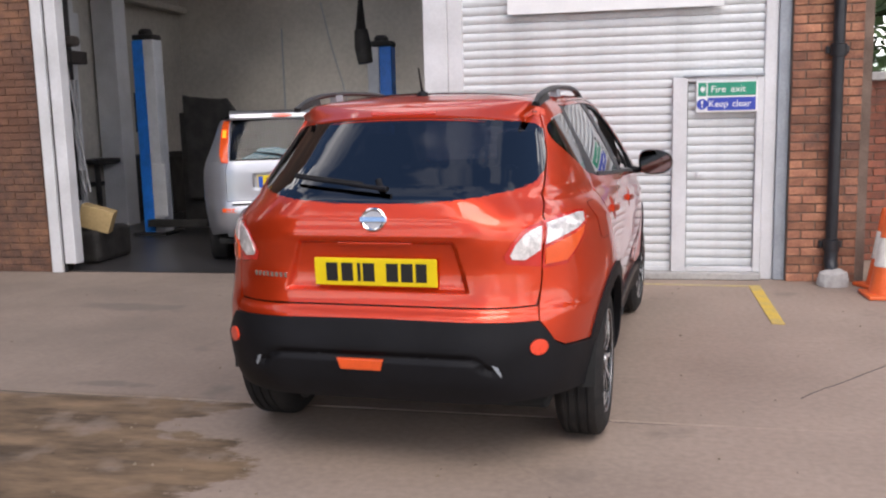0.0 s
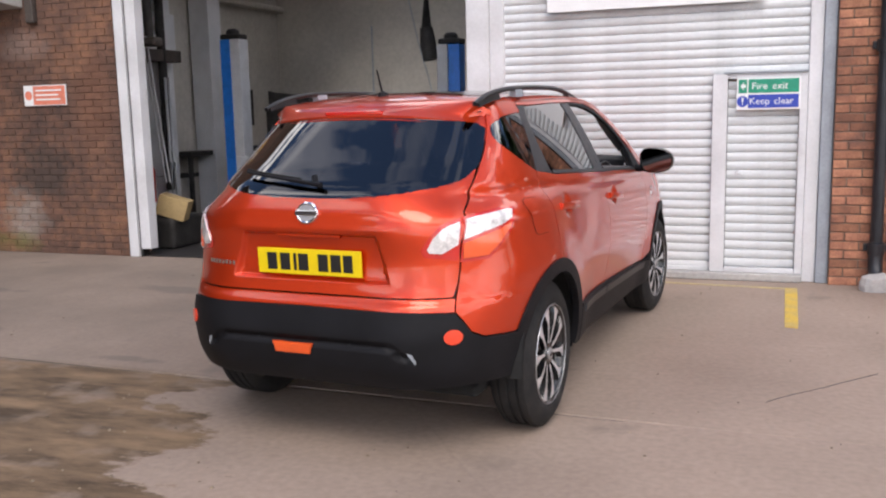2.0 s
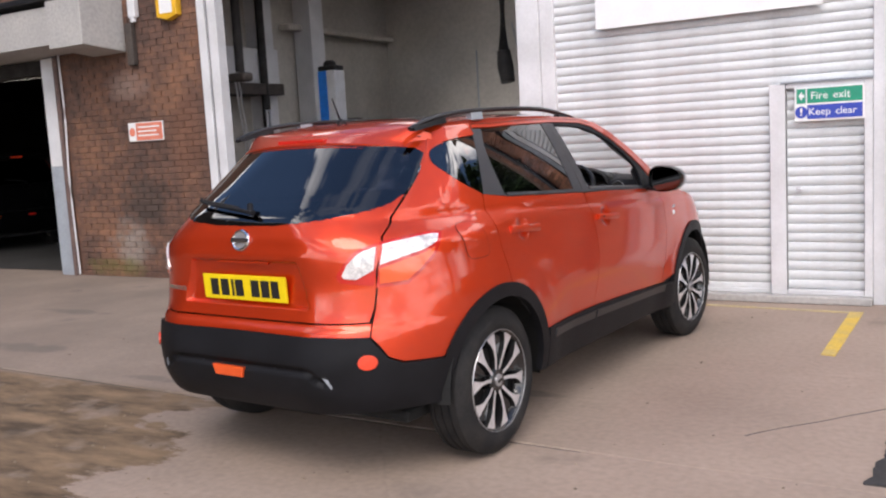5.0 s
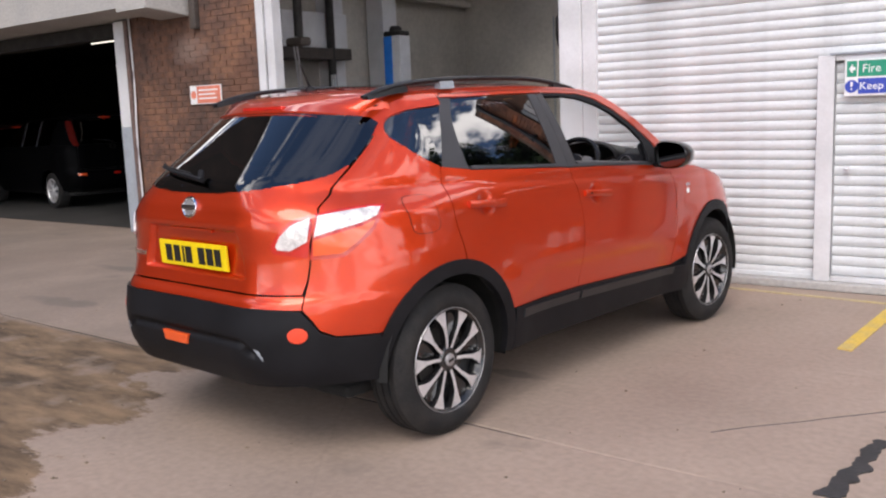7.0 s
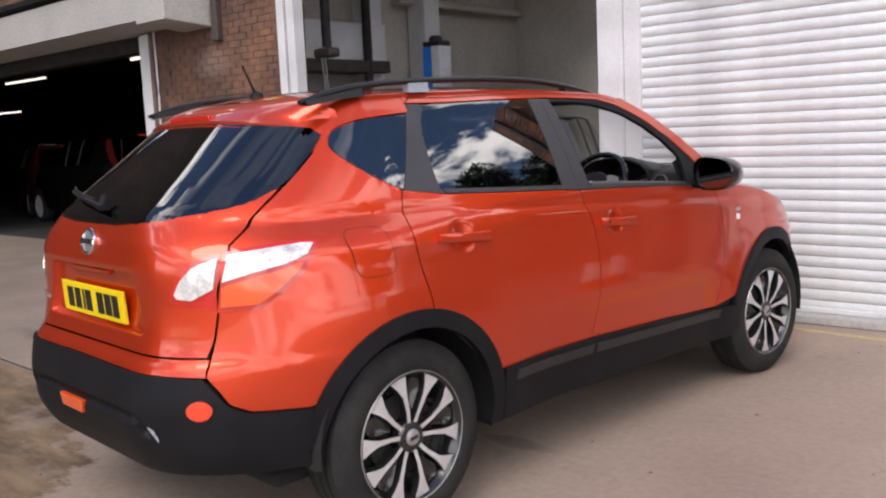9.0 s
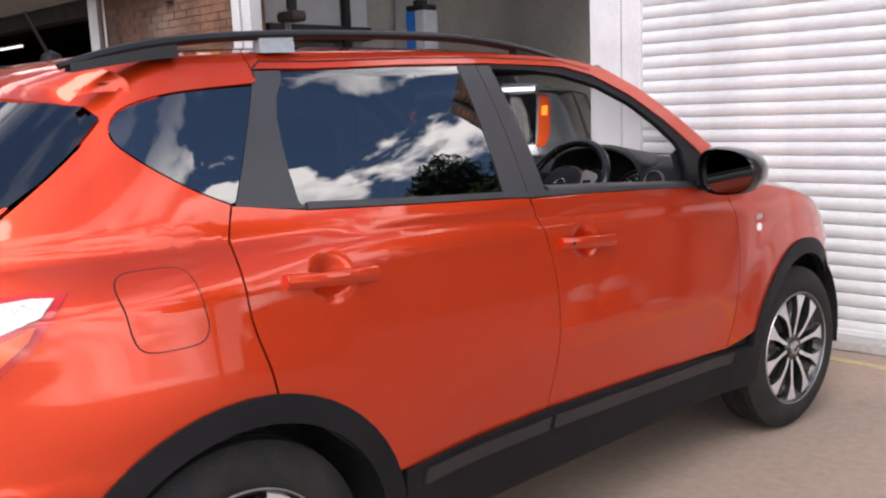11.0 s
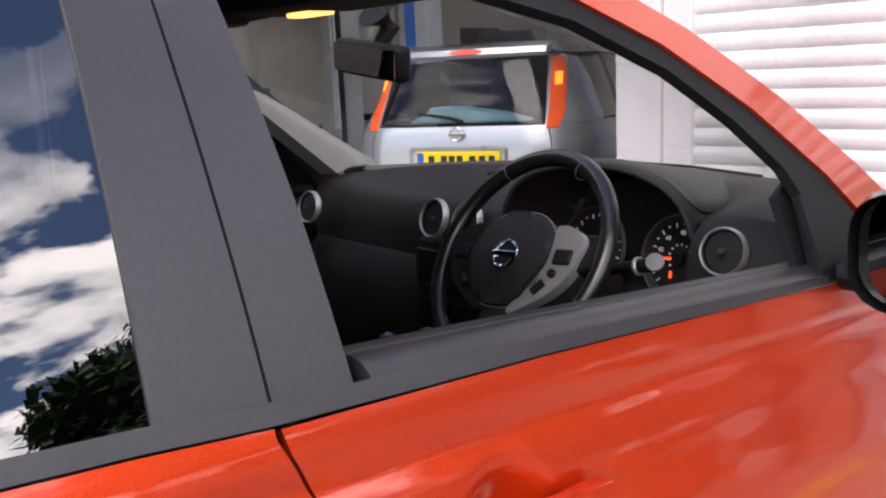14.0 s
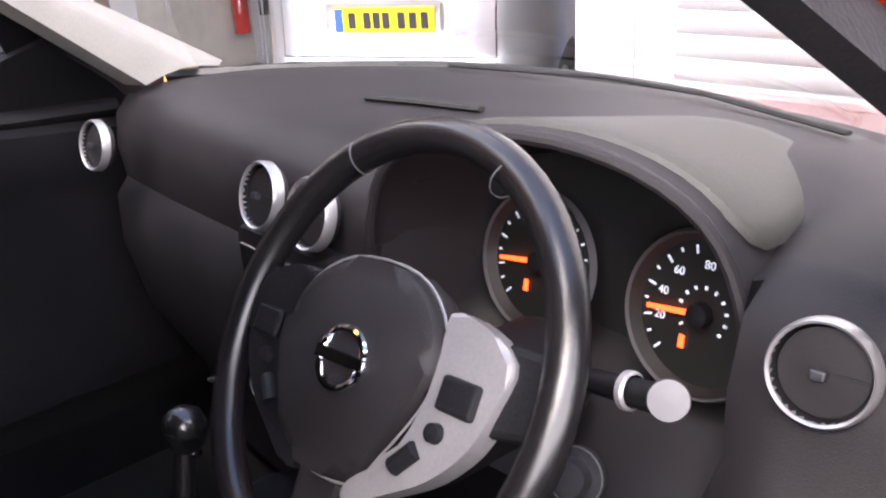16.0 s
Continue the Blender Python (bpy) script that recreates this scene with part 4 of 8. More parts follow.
def panel(name, shell, poly, material, parent, label="", mode="right", off=0.0, gap=0.0016, thick=0.012, **k):
    bm = skin(shell, poly, mode, off, gap, **k)
    bmesh.ops.recalc_face_normals(bm, faces=bm.faces)
    c = Vector((0, 1.4, 0.8))
    good = sum((f.calc_center_median() - c).dot(f.normal) * f.calc_area() for f in bm.faces)
    if good < 0:
        bmesh.ops.reverse_faces(bm, faces=bm.faces)
    # outer sheet, inner sheet and rim, each with the normals of the true surface
    bm.normal_update()
    lay = bm.verts.layers.float_vector["facing"]
    bm.verts.index_update()
    outer, facing = [], []
    for v in bm.verts:
        n = Vector(v[lay])
        if abs(v.co.x) < 1e-4 and mode == "both":
            n.x = 0.0
        n = n.normalized() if n.length > 1e-6 else v.normal.copy()
        outer.append(v.co.copy())
        facing.append(n)
    if sum(n.dot(v.normal) for n, v in zip(facing, bm.verts)) < 0:
        facing = [-n for n in facing]
    n0 = len(outer)
    verts, faces, normals = list(outer), [], []
    for f in bm.faces:
        ids = [v.index for v in f.verts]
        faces.append(ids)
        normals += [facing[k] for k in ids]
    if thick:
        verts += [c - n * thick for c, n in zip(outer, facing)]
        for f in bm.faces:
            ids = [v.index for v in f.verts][::-1]
            faces.append([k + n0 for k in ids])
            normals += [-facing[k] for k in ids]
        for e in bm.edges:
            if len(e.link_faces) == 1:
                lp = e.link_loops[0]
                a, b = lp.vert.index, lp.link_loop_next.vert.index
                q = [b, a, a + n0, b + n0]
                n = (verts[q[1]] - verts[q[0]]).cross(verts[q[3]] - verts[q[0]])
                faces.append(q)
                normals += [n.normalized() if n.length > 1e-12 else facing[a]] * 4
    bm.free()
    me = bpy.data.meshes.new("panel")
    me.from_pydata(verts, [], faces)
    me.materials.append(material)
    me.polygons.foreach_set("use_smooth", [True] * len(me.polygons))
    me.normals_split_custom_set(normals)
    return part(name, me, None, parent, label)


# ---------------------------------------------------------------- the red crossover
CAR = pose(-0.973, 4.178, 0, 0, 0, -4.7)
WHEEL_R, WHEEL_F, TYRE = 0.0, 2.665, 0.348
SHOULDER = lambda y: 1.158 - 0.055 * (y + 0.2)


def red_shape(y, z):
    w = -0.060 * max(0.0, (1.05 - max(y, -0.05)) / 1.0) ** 2 * step((z - 1.03) / 0.13)
    w -= 0.11 * step((y - 2.1) / 1.3) ** 1.3
    w -= 0.015 * step((y - 1.5) / 0.7) * step((z - 1.0) / 0.2)
    d = z - SHOULDER(y)
    w -= 0.007 * math.exp(-((d / 0.016) ** 2)) * step((3.0 - y) / 0.6)
    w += 0.004 * math.exp(-(((d + 0.05) / 0.03) ** 2))
    for cy, cz in ((0.285, 1.035), (1.225, 1.0)):
        r = math.hypot(y - cy, (z - cz) * 1.0)
        if r < 0.075:
            w -= 0.017 * step((0.068 - r) / 0.055)
    # swell over the arches
    for c in (WHEEL_R, WHEEL_F):
        r = math.hypot(y - c - 0.015, z - 0.36)
        w += 0.012 * step((0.62 - r) / 0.2)
    # the lower door is drawn in
    w -= 0.018 * step((0.75 - z) / 0.25) * step((y - 0.5) / 0.3) * step((2.25 - y) / 0.3)
    return w


RED = Shell(
    [(0.18, 0.80), (0.32, 0.852), (0.45, 0.872), (0.60, 0.884), (0.76, 0.890), (0.85, 0.889), (0.92, 0.884), (0.98, 0.8765), (1.04, 0.867), (1.08, 0.861), (1.105, 0.8585), (1.125, 0.8562), (1.145, 0.8505), (1.17, 0.840),
     *((1.17 + 0.03 * k, 0.840 - 0.44 * 0.03 * k - 0.30 * (0.03 * k) ** 2) for k in range(1, 13)), (1.56, 0.617), (1.59, 0.575), (1.62, 0.50)],
    [(0.22, -0.62), (0.30, -0.70), (0.38, -0.77), (0.46, -0.805), (0.56, -0.815), (0.66, -0.80), (0.70, -0.79), (0.73, -0.765), (0.80, -0.748), (0.90, -0.738),
     (1.0, -0.742), (1.085, -0.733), (1.13, -0.712), (1.17, -0.69), (1.25, -0.60), (1.35, -0.475), (1.45, -0.355), (1.52, -0.27), (1.6, -0.18)],
    [(0.18, 3.40), (0.35, 3.50), (0.55, 3.52), (0.75, 3.46), (0.90, 3.34), (1.0, 3.20), (1.1, 3.0)], ya=0.1, yb=2.60, shape=red_shape)

ROOF_EDGE = [(-0.33, 1.495), (-0.20, 1.523), (0.0, 1.556), (0.25, 1.573), (0.65, 1.583), (1.05, 1.582), (1.35, 1.570), (1.50, 1.558), (1.64, 1.527), (1.78, 1.460), (1.93, 1.360), (2.07, 1.248), (2.17, 1.155)]


def edge_z(y):
    return float(np.interp(y, [a for a, _ in ROOF_EDGE], [b for _, b in ROOF_EDGE]))


def build_wheel(parent, x, y, side, turn=0.0, spin=0.0):
    """A tyre on a ten-spoke alloy rim; the outer face looks to +x before side flips it."""
    w = empty("wheel", label="black tyre on a machined ten-spoke alloy rim")
    w.parent = parent
    w.matrix_basis = pose(x, y, TYRE, spin, 0, turn + (0 if side > 0 else 180))
    R = TYRE
    prof = [(0.225, -0.20), (0.262, -0.212), (0.30, -0.205), (0.325, -0.19), (R - 0.003, -0.172), (R, -0.155)]
    for gx in (-0.150, -0.108, -0.066):
        prof += [(R, gx), (R - 0.008, gx + 0.003), (R - 0.008, gx + 0.011), (R, gx + 0.014)]
    prof += [(R, -0.04), (R - 0.003, -0.022), (0.325, -0.006), (0.30, 0.008), (0.27, 0.010), (0.248, 0.004), (0.236, -0.006)]
    part("tyre", lathe(prof, 64, "x"), RUBBER, w, smooth=True)
    rim = part("rim", lathe([(0.222, -0.20), (0.215, -0.15), (0.212, -0.05), (0.224, -0.018), (0.238, -0.004), (0.240, 0.002), (0.234, 0.003), (0.226, -0.006)], 64, "x"), RIMBLACK, w, smooth=True)
    part("rim_lip", lathe([(0.2370, 0.000), (0.2375, 0.0045), (0.239, 0.0055), (0.2415, 0.001)], 64, "x"), SATIN, rim, smooth=True)
    part("barrel_back", lathe([(0.0001, -0.075), (0.21, -0.075), (0.216, -0.10)], 48, "x"), RIMBLACK, w, smooth=True)
    part("brake_disc", lathe([(0.06, -0.066), (0.15, -0.064), (0.15, -0.073)], 40, "x"), SOOT, w)
    # five pairs of spokes, broad at the rim
    for k in range(5):
        for s in (-1, 1):
            a = radians(72 * k) + s * radians(15.5)
            a2 = radians(72 * k) + s * radians(24)
            bm = bmesh.new()
            rows = []
            for rr, ww, aa, h in ((0.040, 0.016, a * 1.0, -0.014), (0.10, 0.0155, a, -0.006), (0.155, 0.020, a + (a2 - a) * 0.25, -0.002), (0.190, 0.040, a + (a2 - a) * 0.45, -0.003), (0.214, 0.062, a + (a2 - a) * 0.58, -0.005), (0.236, 0.078, a + (a2 - a) * 0.62, -0.008)):
                c = Vector((0, math.cos(aa), math.sin(aa)))
                t = Vector((0, -math.sin(aa), math.cos(aa)))
                p = c * rr
                rows.append([bm.verts.new(Vector((h, 0, 0)) + p - t * ww * 0.5), bm.verts.new(Vector((h, 0, 0)) + p + t * ww * 0.5),
                             bm.verts.new(Vector((h - 0.03, 0, 0)) + p + t * ww * 0.62), bm.verts.new(Vector((h - 0.03, 0, 0)) + p - t * ww * 0.62)])
            for r0, r1 in zip(rows, rows[1:]):
                for j in range(4):
                    bm.faces.new((r0[j], r0[(j + 1) % 4], r1[(j + 1) % 4], r1[j]))
            bm.faces.new(rows[0])
            bm.faces.new(rows[-1])
            me = finish(bm, [ALLOY, RIMBLACK])
            for f in me.polygons:
                f.material_index = 0 if abs(f.normal.x) > 0.75 and f.center.x > -0.016 else 1
            part("spoke", me, None, w)
        # the dark scooped pocket between the two spokes of a pair
        bm = bmesh.new()
        a = radians(72 * k)
        ring = []
        for t in range(18):
            u = 2 * math.pi * t / 18
            rr, aa = 0.155 + 0.058 * math.cos(u), a + radians(13) * math.sin(u) * (0.75 + 0.35 * math.cos(u))
            ring.append(bm.verts.new((-0.022, rr * math.cos(aa), rr * math.sin(aa))))
        mid = bm.verts.new((-0.045, 0.16 * math.cos(a), 0.16 * math.sin(a)))
        for t in range(18):
            bm.faces.new((ring[t], ring[(t + 1) % 18], mid))
        part("pocket", bm, RIMBLACK, w, smooth=True)
    hub = part("hub", lathe([(0.062, -0.05), (0.060, -0.018), (0.050, -0.008), (0.0001, -0.008)], 28, "x"), RIMBLACK, w, smooth=True)
    part("hub_cap", lathe([(0.030, -0.010), (0.029, -0.002), (0.024, 0.001), (0.0001, 0.002)], 24, "x"), SATIN, hub, smooth=True)
    part("hub_badge", box(0.0, 0.0045, -0.018, 0.018, -0.006, 0.006), RIMBLACK, hub)
    for k in range(5):
        a = radians(72 * k + 36)
        part("wheel_nut", lathe([(0.009, -0.02), (0.008, -0.006), (0.0001, -0.004)], 10, "x", m=pose(0, 0.046 * math.cos(a), 0.046 * math.sin(a))), RIMBLACK, hub)
    return w


def roof_mesh(y0, y1, n=30, m=16, lift=0.034, span=1.0):
    bm = bmesh.new()
    rows = []
    for i in range(n + 1):
        y = y0 + (y1 - y0) * i / n
        z = edge_z(y)
        w = RED.place(RED.side(y, z), z).x - 0.002
        row = []
        for j in range(m + 1):
            u = -1 + 2 * j / m
            row.append(bm.verts.new((w * u * span, y, z + lift * (1 - abs(u * span) ** 2.4))))
        rows.append(row)
    for a, b in zip(rows, rows[1:]):
        for j in range(m):
            bm.faces.new((a[j], a[j + 1], b[j + 1], b[j]))
    return bm


def build_red_car():
    car = empty("crossover_car", CAR, "copper red crossover car parked nose to the workshop, driver's window down", "car")
    body = empty("body")
    body.parent = car
    S = RED
    ARCH_R, ARCH_F = (0.018, 0.362, 0.443), (2.683, 0.372, 0.443)

    def arch_cut(c, a0, a1, r=None, n=16):
        return arc(c[0], c[1], r or c[2], a0, a1, n)

    # quarter glass, rear door glass and front window openings, in (y, z)
    q_rear = [(0.092, 1.219), (0.0, 1.268), (-0.088, 1.337), (-0.118, 1.388), (-0.082, 1.440), (0.014, 1.471), (0.13, 1.485)]
    q_line = spline(q_rear, 5)
    tail_seam = [("r", 0.566, 1.50), ("r", 0.594, 1.435), ("r", 0.616, 1.36), ("r", 0.630, 1.30), ("r", 0.638, 1.25), ("r", 0.643, 1.20), ("r", 0.652, 1.14), ("r", 0.660, 1.088), ("r", 0.666, 0.95), ("r", 0.662, 0.80), ("r", 0.656, 0.735)]
    bump_line = [("r", 0.662, 0.680), ("r", 0.69, 0.640), ("r", 0.715, 0.592), ("r", 0.75, 0.565), (-0.40, 0.552)]
    seam_r = spline([(0.095, 0.800), (0.085, 0.86), (0.062, 0.95), (0.054, 1.03), (0.062, 1.14), (0.090, 1.217)], 5)
    seam_b = spline([(1.050, 0.50), (1.078, 0.66), (1.084, 0.80), (1.075, 0.92), (1.052, 1.03), (1.005, 1.14)], 5)
    seam_f = spline([(2.085, 0.47), (2.12, 0.60), (2.13, 0.78), (2.125, 0.92), (2.105, 1.02), (2.075, 1.098)], 5)
    belt = [(0.090, 1.217), (0.277, 1.190), (0.60, 1.173), (0.90, 1.158), (1.005, 1.150), (1.30, 1.138), (1.60, 1.122), (1.86, 1.106), (2.075, 1.098)]
    for mode in ("right", "left"):
        # rear quarter, from the tailgate seam to the rear door
        top = [(0.265, 1.50), (0.262, 1.53), (0.262, edge_z(0.262)), (0.0, edge_z(0.0)), (-0.15, edge_z(-0.15))]
        poly = q_line + [(0.247, 1.494)] + top + tail_seam + bump_line + arch_cut(ARCH_R, 154, 80, n=12) + seam_r
        quarter = panel("quarter_panel", S, poly, PAINT, body, mode=mode, dp=0.04, dz=0.035)
        flap = spline([(-0.214, 1.080), (-0.192, 1.104), (-0.13, 1.108), (-0.078, 1.104), (-0.056, 1.080), (-0.048, 1.02), (-0.045, 0.978), (-0.066, 0.950), (-0.13, 0.945), (-0.18, 0.950), (-0.200, 0.975), (-0.208, 1.03)], 5, True)
        if mode == "right":
            panel("fuel_flap_gap", S, flap, DARK, quarter, mode=mode, off=0.0012, gap=-0.0012, thick=0.0, dp=0.03, dz=0.03)
            panel("fuel_flap", S, flap, PAINT, quarter, mode=mode, off=0.0028, gap=0.0012, thick=0.004, dp=0.02, dz=0.02)
        # rear door
        poly = seam_r + belt[1:5] + seam_b[::-1] + [(0.46, 0.505)] + arch_cut(ARCH_R, 19, 80, n=10)
        dish = dict(cuts_p=[0.285 + 0.011 * k for k in range(-7, 8)], cuts_z=[1.035 + 0.011 * k for k in range(-7, 8)])
        rdoor = panel("rear_door", S, poly, PAINT, body, mode=mode, dp=0.05, dz=0.03, **dish)
        # front door
        poly = seam_b[:-1] + [(1.007, 1.1485), (1.10, 1.1455)] + belt[5:] + seam_f[::-1]
        dish = dict(cuts_p=[1.225 + 0.011 * k for k in range(-7, 8)], cuts_z=[1.0 + 0.011 * k for k in range(-7, 8)])
        fdoor = panel("front_door", S, poly, PAINT, body, mode=mode, dp=0.05, dz=0.03, **dish)
        sgn = 1 if mode == "right" else -1
        for door, y0, y1, z0, z1 in ((rdoor, 0.153, 0.405, 1.042, 1.027), (fdoor, 1.105, 1.345, 1.005, 0.990)):
            rows, bm = [], bmesh.new()
            for k in range(9):
                u = k / 8
                y, z = y0 + (y1 - y0) * u, z0 + (z1 - z0) * u
                ww = 0.017 if k < 7 else 0.019
                x0 = S.half(y0, z0) + 0.014 + 0.022 * math.sin(min(1, u * 1.25 + 0.1) * math.pi * 0.6)
                rows.append([bm.verts.new((sgn * x, y, z + dz)) for x, dz in ((x0 - 0.024, -ww), (x0 - 0.006, -ww), (x0, -ww * 0.5), (x0, ww * 0.5), (x0 - 0.006, ww), (x0 - 0.024, ww))])
            for a, b in zip(rows, rows[1:]):
                for j in range(6):
                    bm.faces.new((a[j], a[(j + 1) % 6], b[(j + 1) % 6], b[j]))
            bm.faces.new(rows[0])
            bm.faces.new(rows[-1])
            bmesh.ops.bevel(bm, geom=list(bm.edges), offset=0.0025, segments=2, affect="EDGES")
            part("handle", bm, PAINT, door, smooth=True)
            for yy in (y1 - 0.03,):
                zz = z0 + (z1 - z0) * (yy - y0) / (y1 - y0)
                xx = S.half(y0, z0)
                part("handle_foot", box(min(sgn * (xx - 0.01), sgn * (xx + 0.02)), max(sgn * (xx - 0.01), sgn * (xx + 0.02)), yy - 0.012, yy + 0.012, zz - 0.011, zz + 0.011, 0.003), PAINT, door)
            if door is fdoor and mode == "right":
                part("lock_cover", lathe([(0.006, 0.0), (0.0055, 0.002), (0.0001, 0.0025)], 14, "x", m=pose(S.half(y0, z0) + 0.0275, y0 + 0.036, z0 - 0.002)), RIMBLACK, door)
        # front wing up to the bonnet line
        wing_top = [(2.10, 1.088), (2.25, 1.082), (2.45, 1.060), (2.65, 1.022), (2.90, 0.955), (3.08, 0.86)]
        poly = seam_f + wing_top + [(3.18, 0.76), (3.22, 0.62)] + [(3.095, 0.545)] + arch_cut(ARCH_F, 24, 162, n=18)
        panel("front_wing", S, poly, PAINT, body, mode=mode, dp=0.045, dz=0.035)
        # the strip between the side windows and the roof
        rail = [(0.262, 1.53), (0.45, 1.531), (0.75, 1.541), (1.05, 1.545), (1.25, 1.541), (1.42, 1.534), (1.55, 1.506), (1.70, 1.438), (1.84, 1.346), (1.965, 1.241), (2.07, 1.125)]
        poly = rail + [(2.17, 1.092)] + [(y, z + 0.0) for y, z in ROOF_EDGE[::-1] if y > 0.3] + [(0.262, edge_z(0.262))]
        panel("cant_rail", S, poly, PAINT, body, mode=mode, gap=0.001, dp=0.05, dz=0.02)
        seam = [(0.258, 1.512), (0.266, 1.534), (0.290, 1.551)] + [(y, z + 0.0195) for y, z in rail[1:7]]
        panel("door_seam", S, seam + [(y + (0.003 if y < 0.3 else 0.0), z - 0.003) for y, z in seam[::-1]], DARK, body, "dark shut line over the doors", mode=mode, off=0.0012, gap=0.0, thick=0.0, dp=0.06, dz=0.03)
        panel("rail_lining", S, poly, LINERD, body, "dark lining behind the window rail", mode=mode, off=-0.016, gap=-0.006, thick=0.0, dp=0.06, dz=0.03)
        # black pillar covers and waist strip
        poly = [(0.098, 1.213), (0.250, 1.497), (0.262, 1.528), (0.345, 1.529), (0.335, 1.503), (0.302, 1.46), (0.282, 1.41), (0.270, 1.35), (0.262, 1.28), (0.262, 1.213), (0.277, 1.192)]
        panel("pillar_cover", S, poly, TRIM, body, "satin black pillar cover", mode=mode, off=-0.002, thick=0.008)
        poly = [(0.912, 1.160), (1.006, 1.152), (1.018, 1.541), (0.945, 1.541)]
        panel("pillar_cover", S, poly, TRIM, body, "satin black pillar cover", mode=mode, off=-0.002, thick=0.008, gap=0.0008)
        poly = [(1.0065, 1.151), (1.086, 1.150), (1.086, 1.30), (1.082, 1.42), (1.078, 1.541), (1.0185, 1.541)]
        panel("pillar_cover", S, poly, TRIM, body, "satin black pillar cover", mode=mode, off=-0.002, thick=0.008)
        poly = belt[1:-1] + [(1.86, 1.118), (1.60, 1.136), (1.30, 1.154), (1.005, 1.168), (0.90, 1.176), (0.60, 1.190), (0.277, 1.208)]
        panel("waist_strip", S, poly, TRIM, body, "satin black window strip", mode=mode, off=0.004, gap=0.0005, thick=0.012)
        # black frame of the front window and the mirror sail
        fw_out = [(2.065, 1.110), (1.965, 1.240), (1.84, 1.345), (1.70, 1.437), (1.55, 1.505), (1.42, 1.533), (1.25, 1.5405), (1.075, 1.5445)]
        fw_in2 = [(1.075, 1.530), (1.25, 1.526), (1.394, 1.511), (1.55, 1.473), (1.692, 1.407), (1.79, 1.335), (1.862, 1.265), (1.880, 1.225), (1.850, 1.118)]
        panel("window_frame", S, fw_in2 + fw_out, PLASTIC, body, "black window frame", mode=mode, off=-0.004, gap=0.0, thick=0.016, dp=0.04, dz=0.03)
        # glass
        qg = spline(q_rear, 5) + [(0.251, 1.492), (0.164, 1.328), (0.106, 1.222)]
        panel("quarter_window", S, qg, PRIVACY, body, "dark tinted quarter window", mode=mode, off=-0.003, gap=0.003, thick=0.0)
        rg = [(0.250, 1.199), (0.920, 1.167), (0.976, 1.538), (0.75, 1.538), (0.45, 1.527), (0.335, 1.520), (0.314, 1.49), (0.282, 1.45), (0.262, 1.38), (0.244, 1.29)]
        panel("rear_door_window", S, rg, PRIVACY, body, "dark tinted rear door window", mode=mode, off=-0.006, gap=-0.004, thick=0.0)
        if mode == "left":
            fg = [(1.07, 1.15), (1.845, 1.10), (1.862, 1.215), (1.77, 1.312), (1.66, 1.385), (1.53, 1.452), (1.40, 1.50), (1.25, 1.53), (1.14, 1.541)]
            fgo = panel("front_door_window", S, fg, CLEAR, body, "clear front door window", mode=mode, off=-0.012, gap=0.0, thick=0.0)
            fgo.visible_shadow = False
        # sills and arch trims in black plastic
        poly = [(0.46, 0.300), (2.26, 0.290), (2.245, 0.452), (1.66, 0.488), (1.06, 0.508), (0.46, 0.505)]
        sill = panel("sill_cladding", S, poly, PLASTIC, body, "black plastic sill cladding", mode=mode, off=0.012, thick=0.03, gap=0.0, cuts_z=(0.36, 0.40, 0.43))
        for c0, c1 in ((0.52, 1.04), (1.065, 2.10)):
            zt = lambda y: 0.500 - 0.028 * max(0, y - 0.9)
            strip = [(c0, zt(c0) - 0.052), (c1, zt(c1) - 0.052), (c1 + 0.015, zt(c1) - 0.012), (c0 + 0.01, zt(c0) - 0.012)]
            panel("sill_strip", S, strip, SILLTRIM, sill, mode=mode, off=0.020, gap=0.0, thick=0.02)
        for c, a0, a1 in ((ARCH_R, -9, 174), (ARCH_F, 4, 189)):
            poly = arc(c[0], c[1], c[2] + 0.004, a0, a1, 26) + arc(c[0], c[1], 0.382, a1, a0, 26)
            panel("arch_trim", S, poly, PLASTIC, body, "black plastic wheel arch trim", mode=mode, off=0.010, gap=0.0, thick=0.035, dp=0.06, dz=0.06)
            # liner
            bm = bmesh.new()
            rows = []
            for k in range(19):
                a = radians(-12 + 196 * k / 18)
                rows.append([bm.verts.new((sgn * x, c[0] + r * math.cos(a), c[1] + r * math.sin(a))) for x, r in ((0.85, 0.41), (0.80, 0.42), (0.52, 0.42), (0.515, 0.02))])
            for a, b in zip(rows, rows[1:]):
                for j in range(3):
                    bm.faces.new((a[j], a[j + 1], b[j + 1], b[j]))
            part("arch_liner", bm, DARK, body)
        # light clusters
        lamp_top = [("r", 0.665, 1.062), ("r", 0.70, 1.071), ("r", 0.74, 1.079), ("r", 0.765, 1.084), ("r", 0.786, 1.080)]
        up = lamp_top + [("r", 0.800, 1.04), ("r", 0.775, 1.015), ("r", 0.73, 0.995), ("r", 0.668, 0.968)]
        lo = [("r", 0.668, 0.965), ("r", 0.73, 0.992), ("r", 0.775, 1.012), ("r", 0.799, 1.035), ("r", 0.798, 1.0), ("r", 0.775, 0.94), ("r", 0.746, 0.897), ("r", 0.668, 0.893)]
        inn_w = [("r", 0.655, 1.050), ("r", 0.62, 1.037), ("r", 0.601, 1.025), ("r", 0.568, 0.985), ("r", 0.548, 0.942), ("r", 0.556, 0.927), ("r", 0.600, 0.921), ("r", 0.655, 0.957)]
        inn = [("r", 0.655, 1.058), ("r", 0.62, 1.045), ("r", 0.597, 1.032), ("r", 0.560, 0.985), ("r", 0.530, 0.937), ("r", 0.540, 0.915), ("r", 0.652, 0.897)]
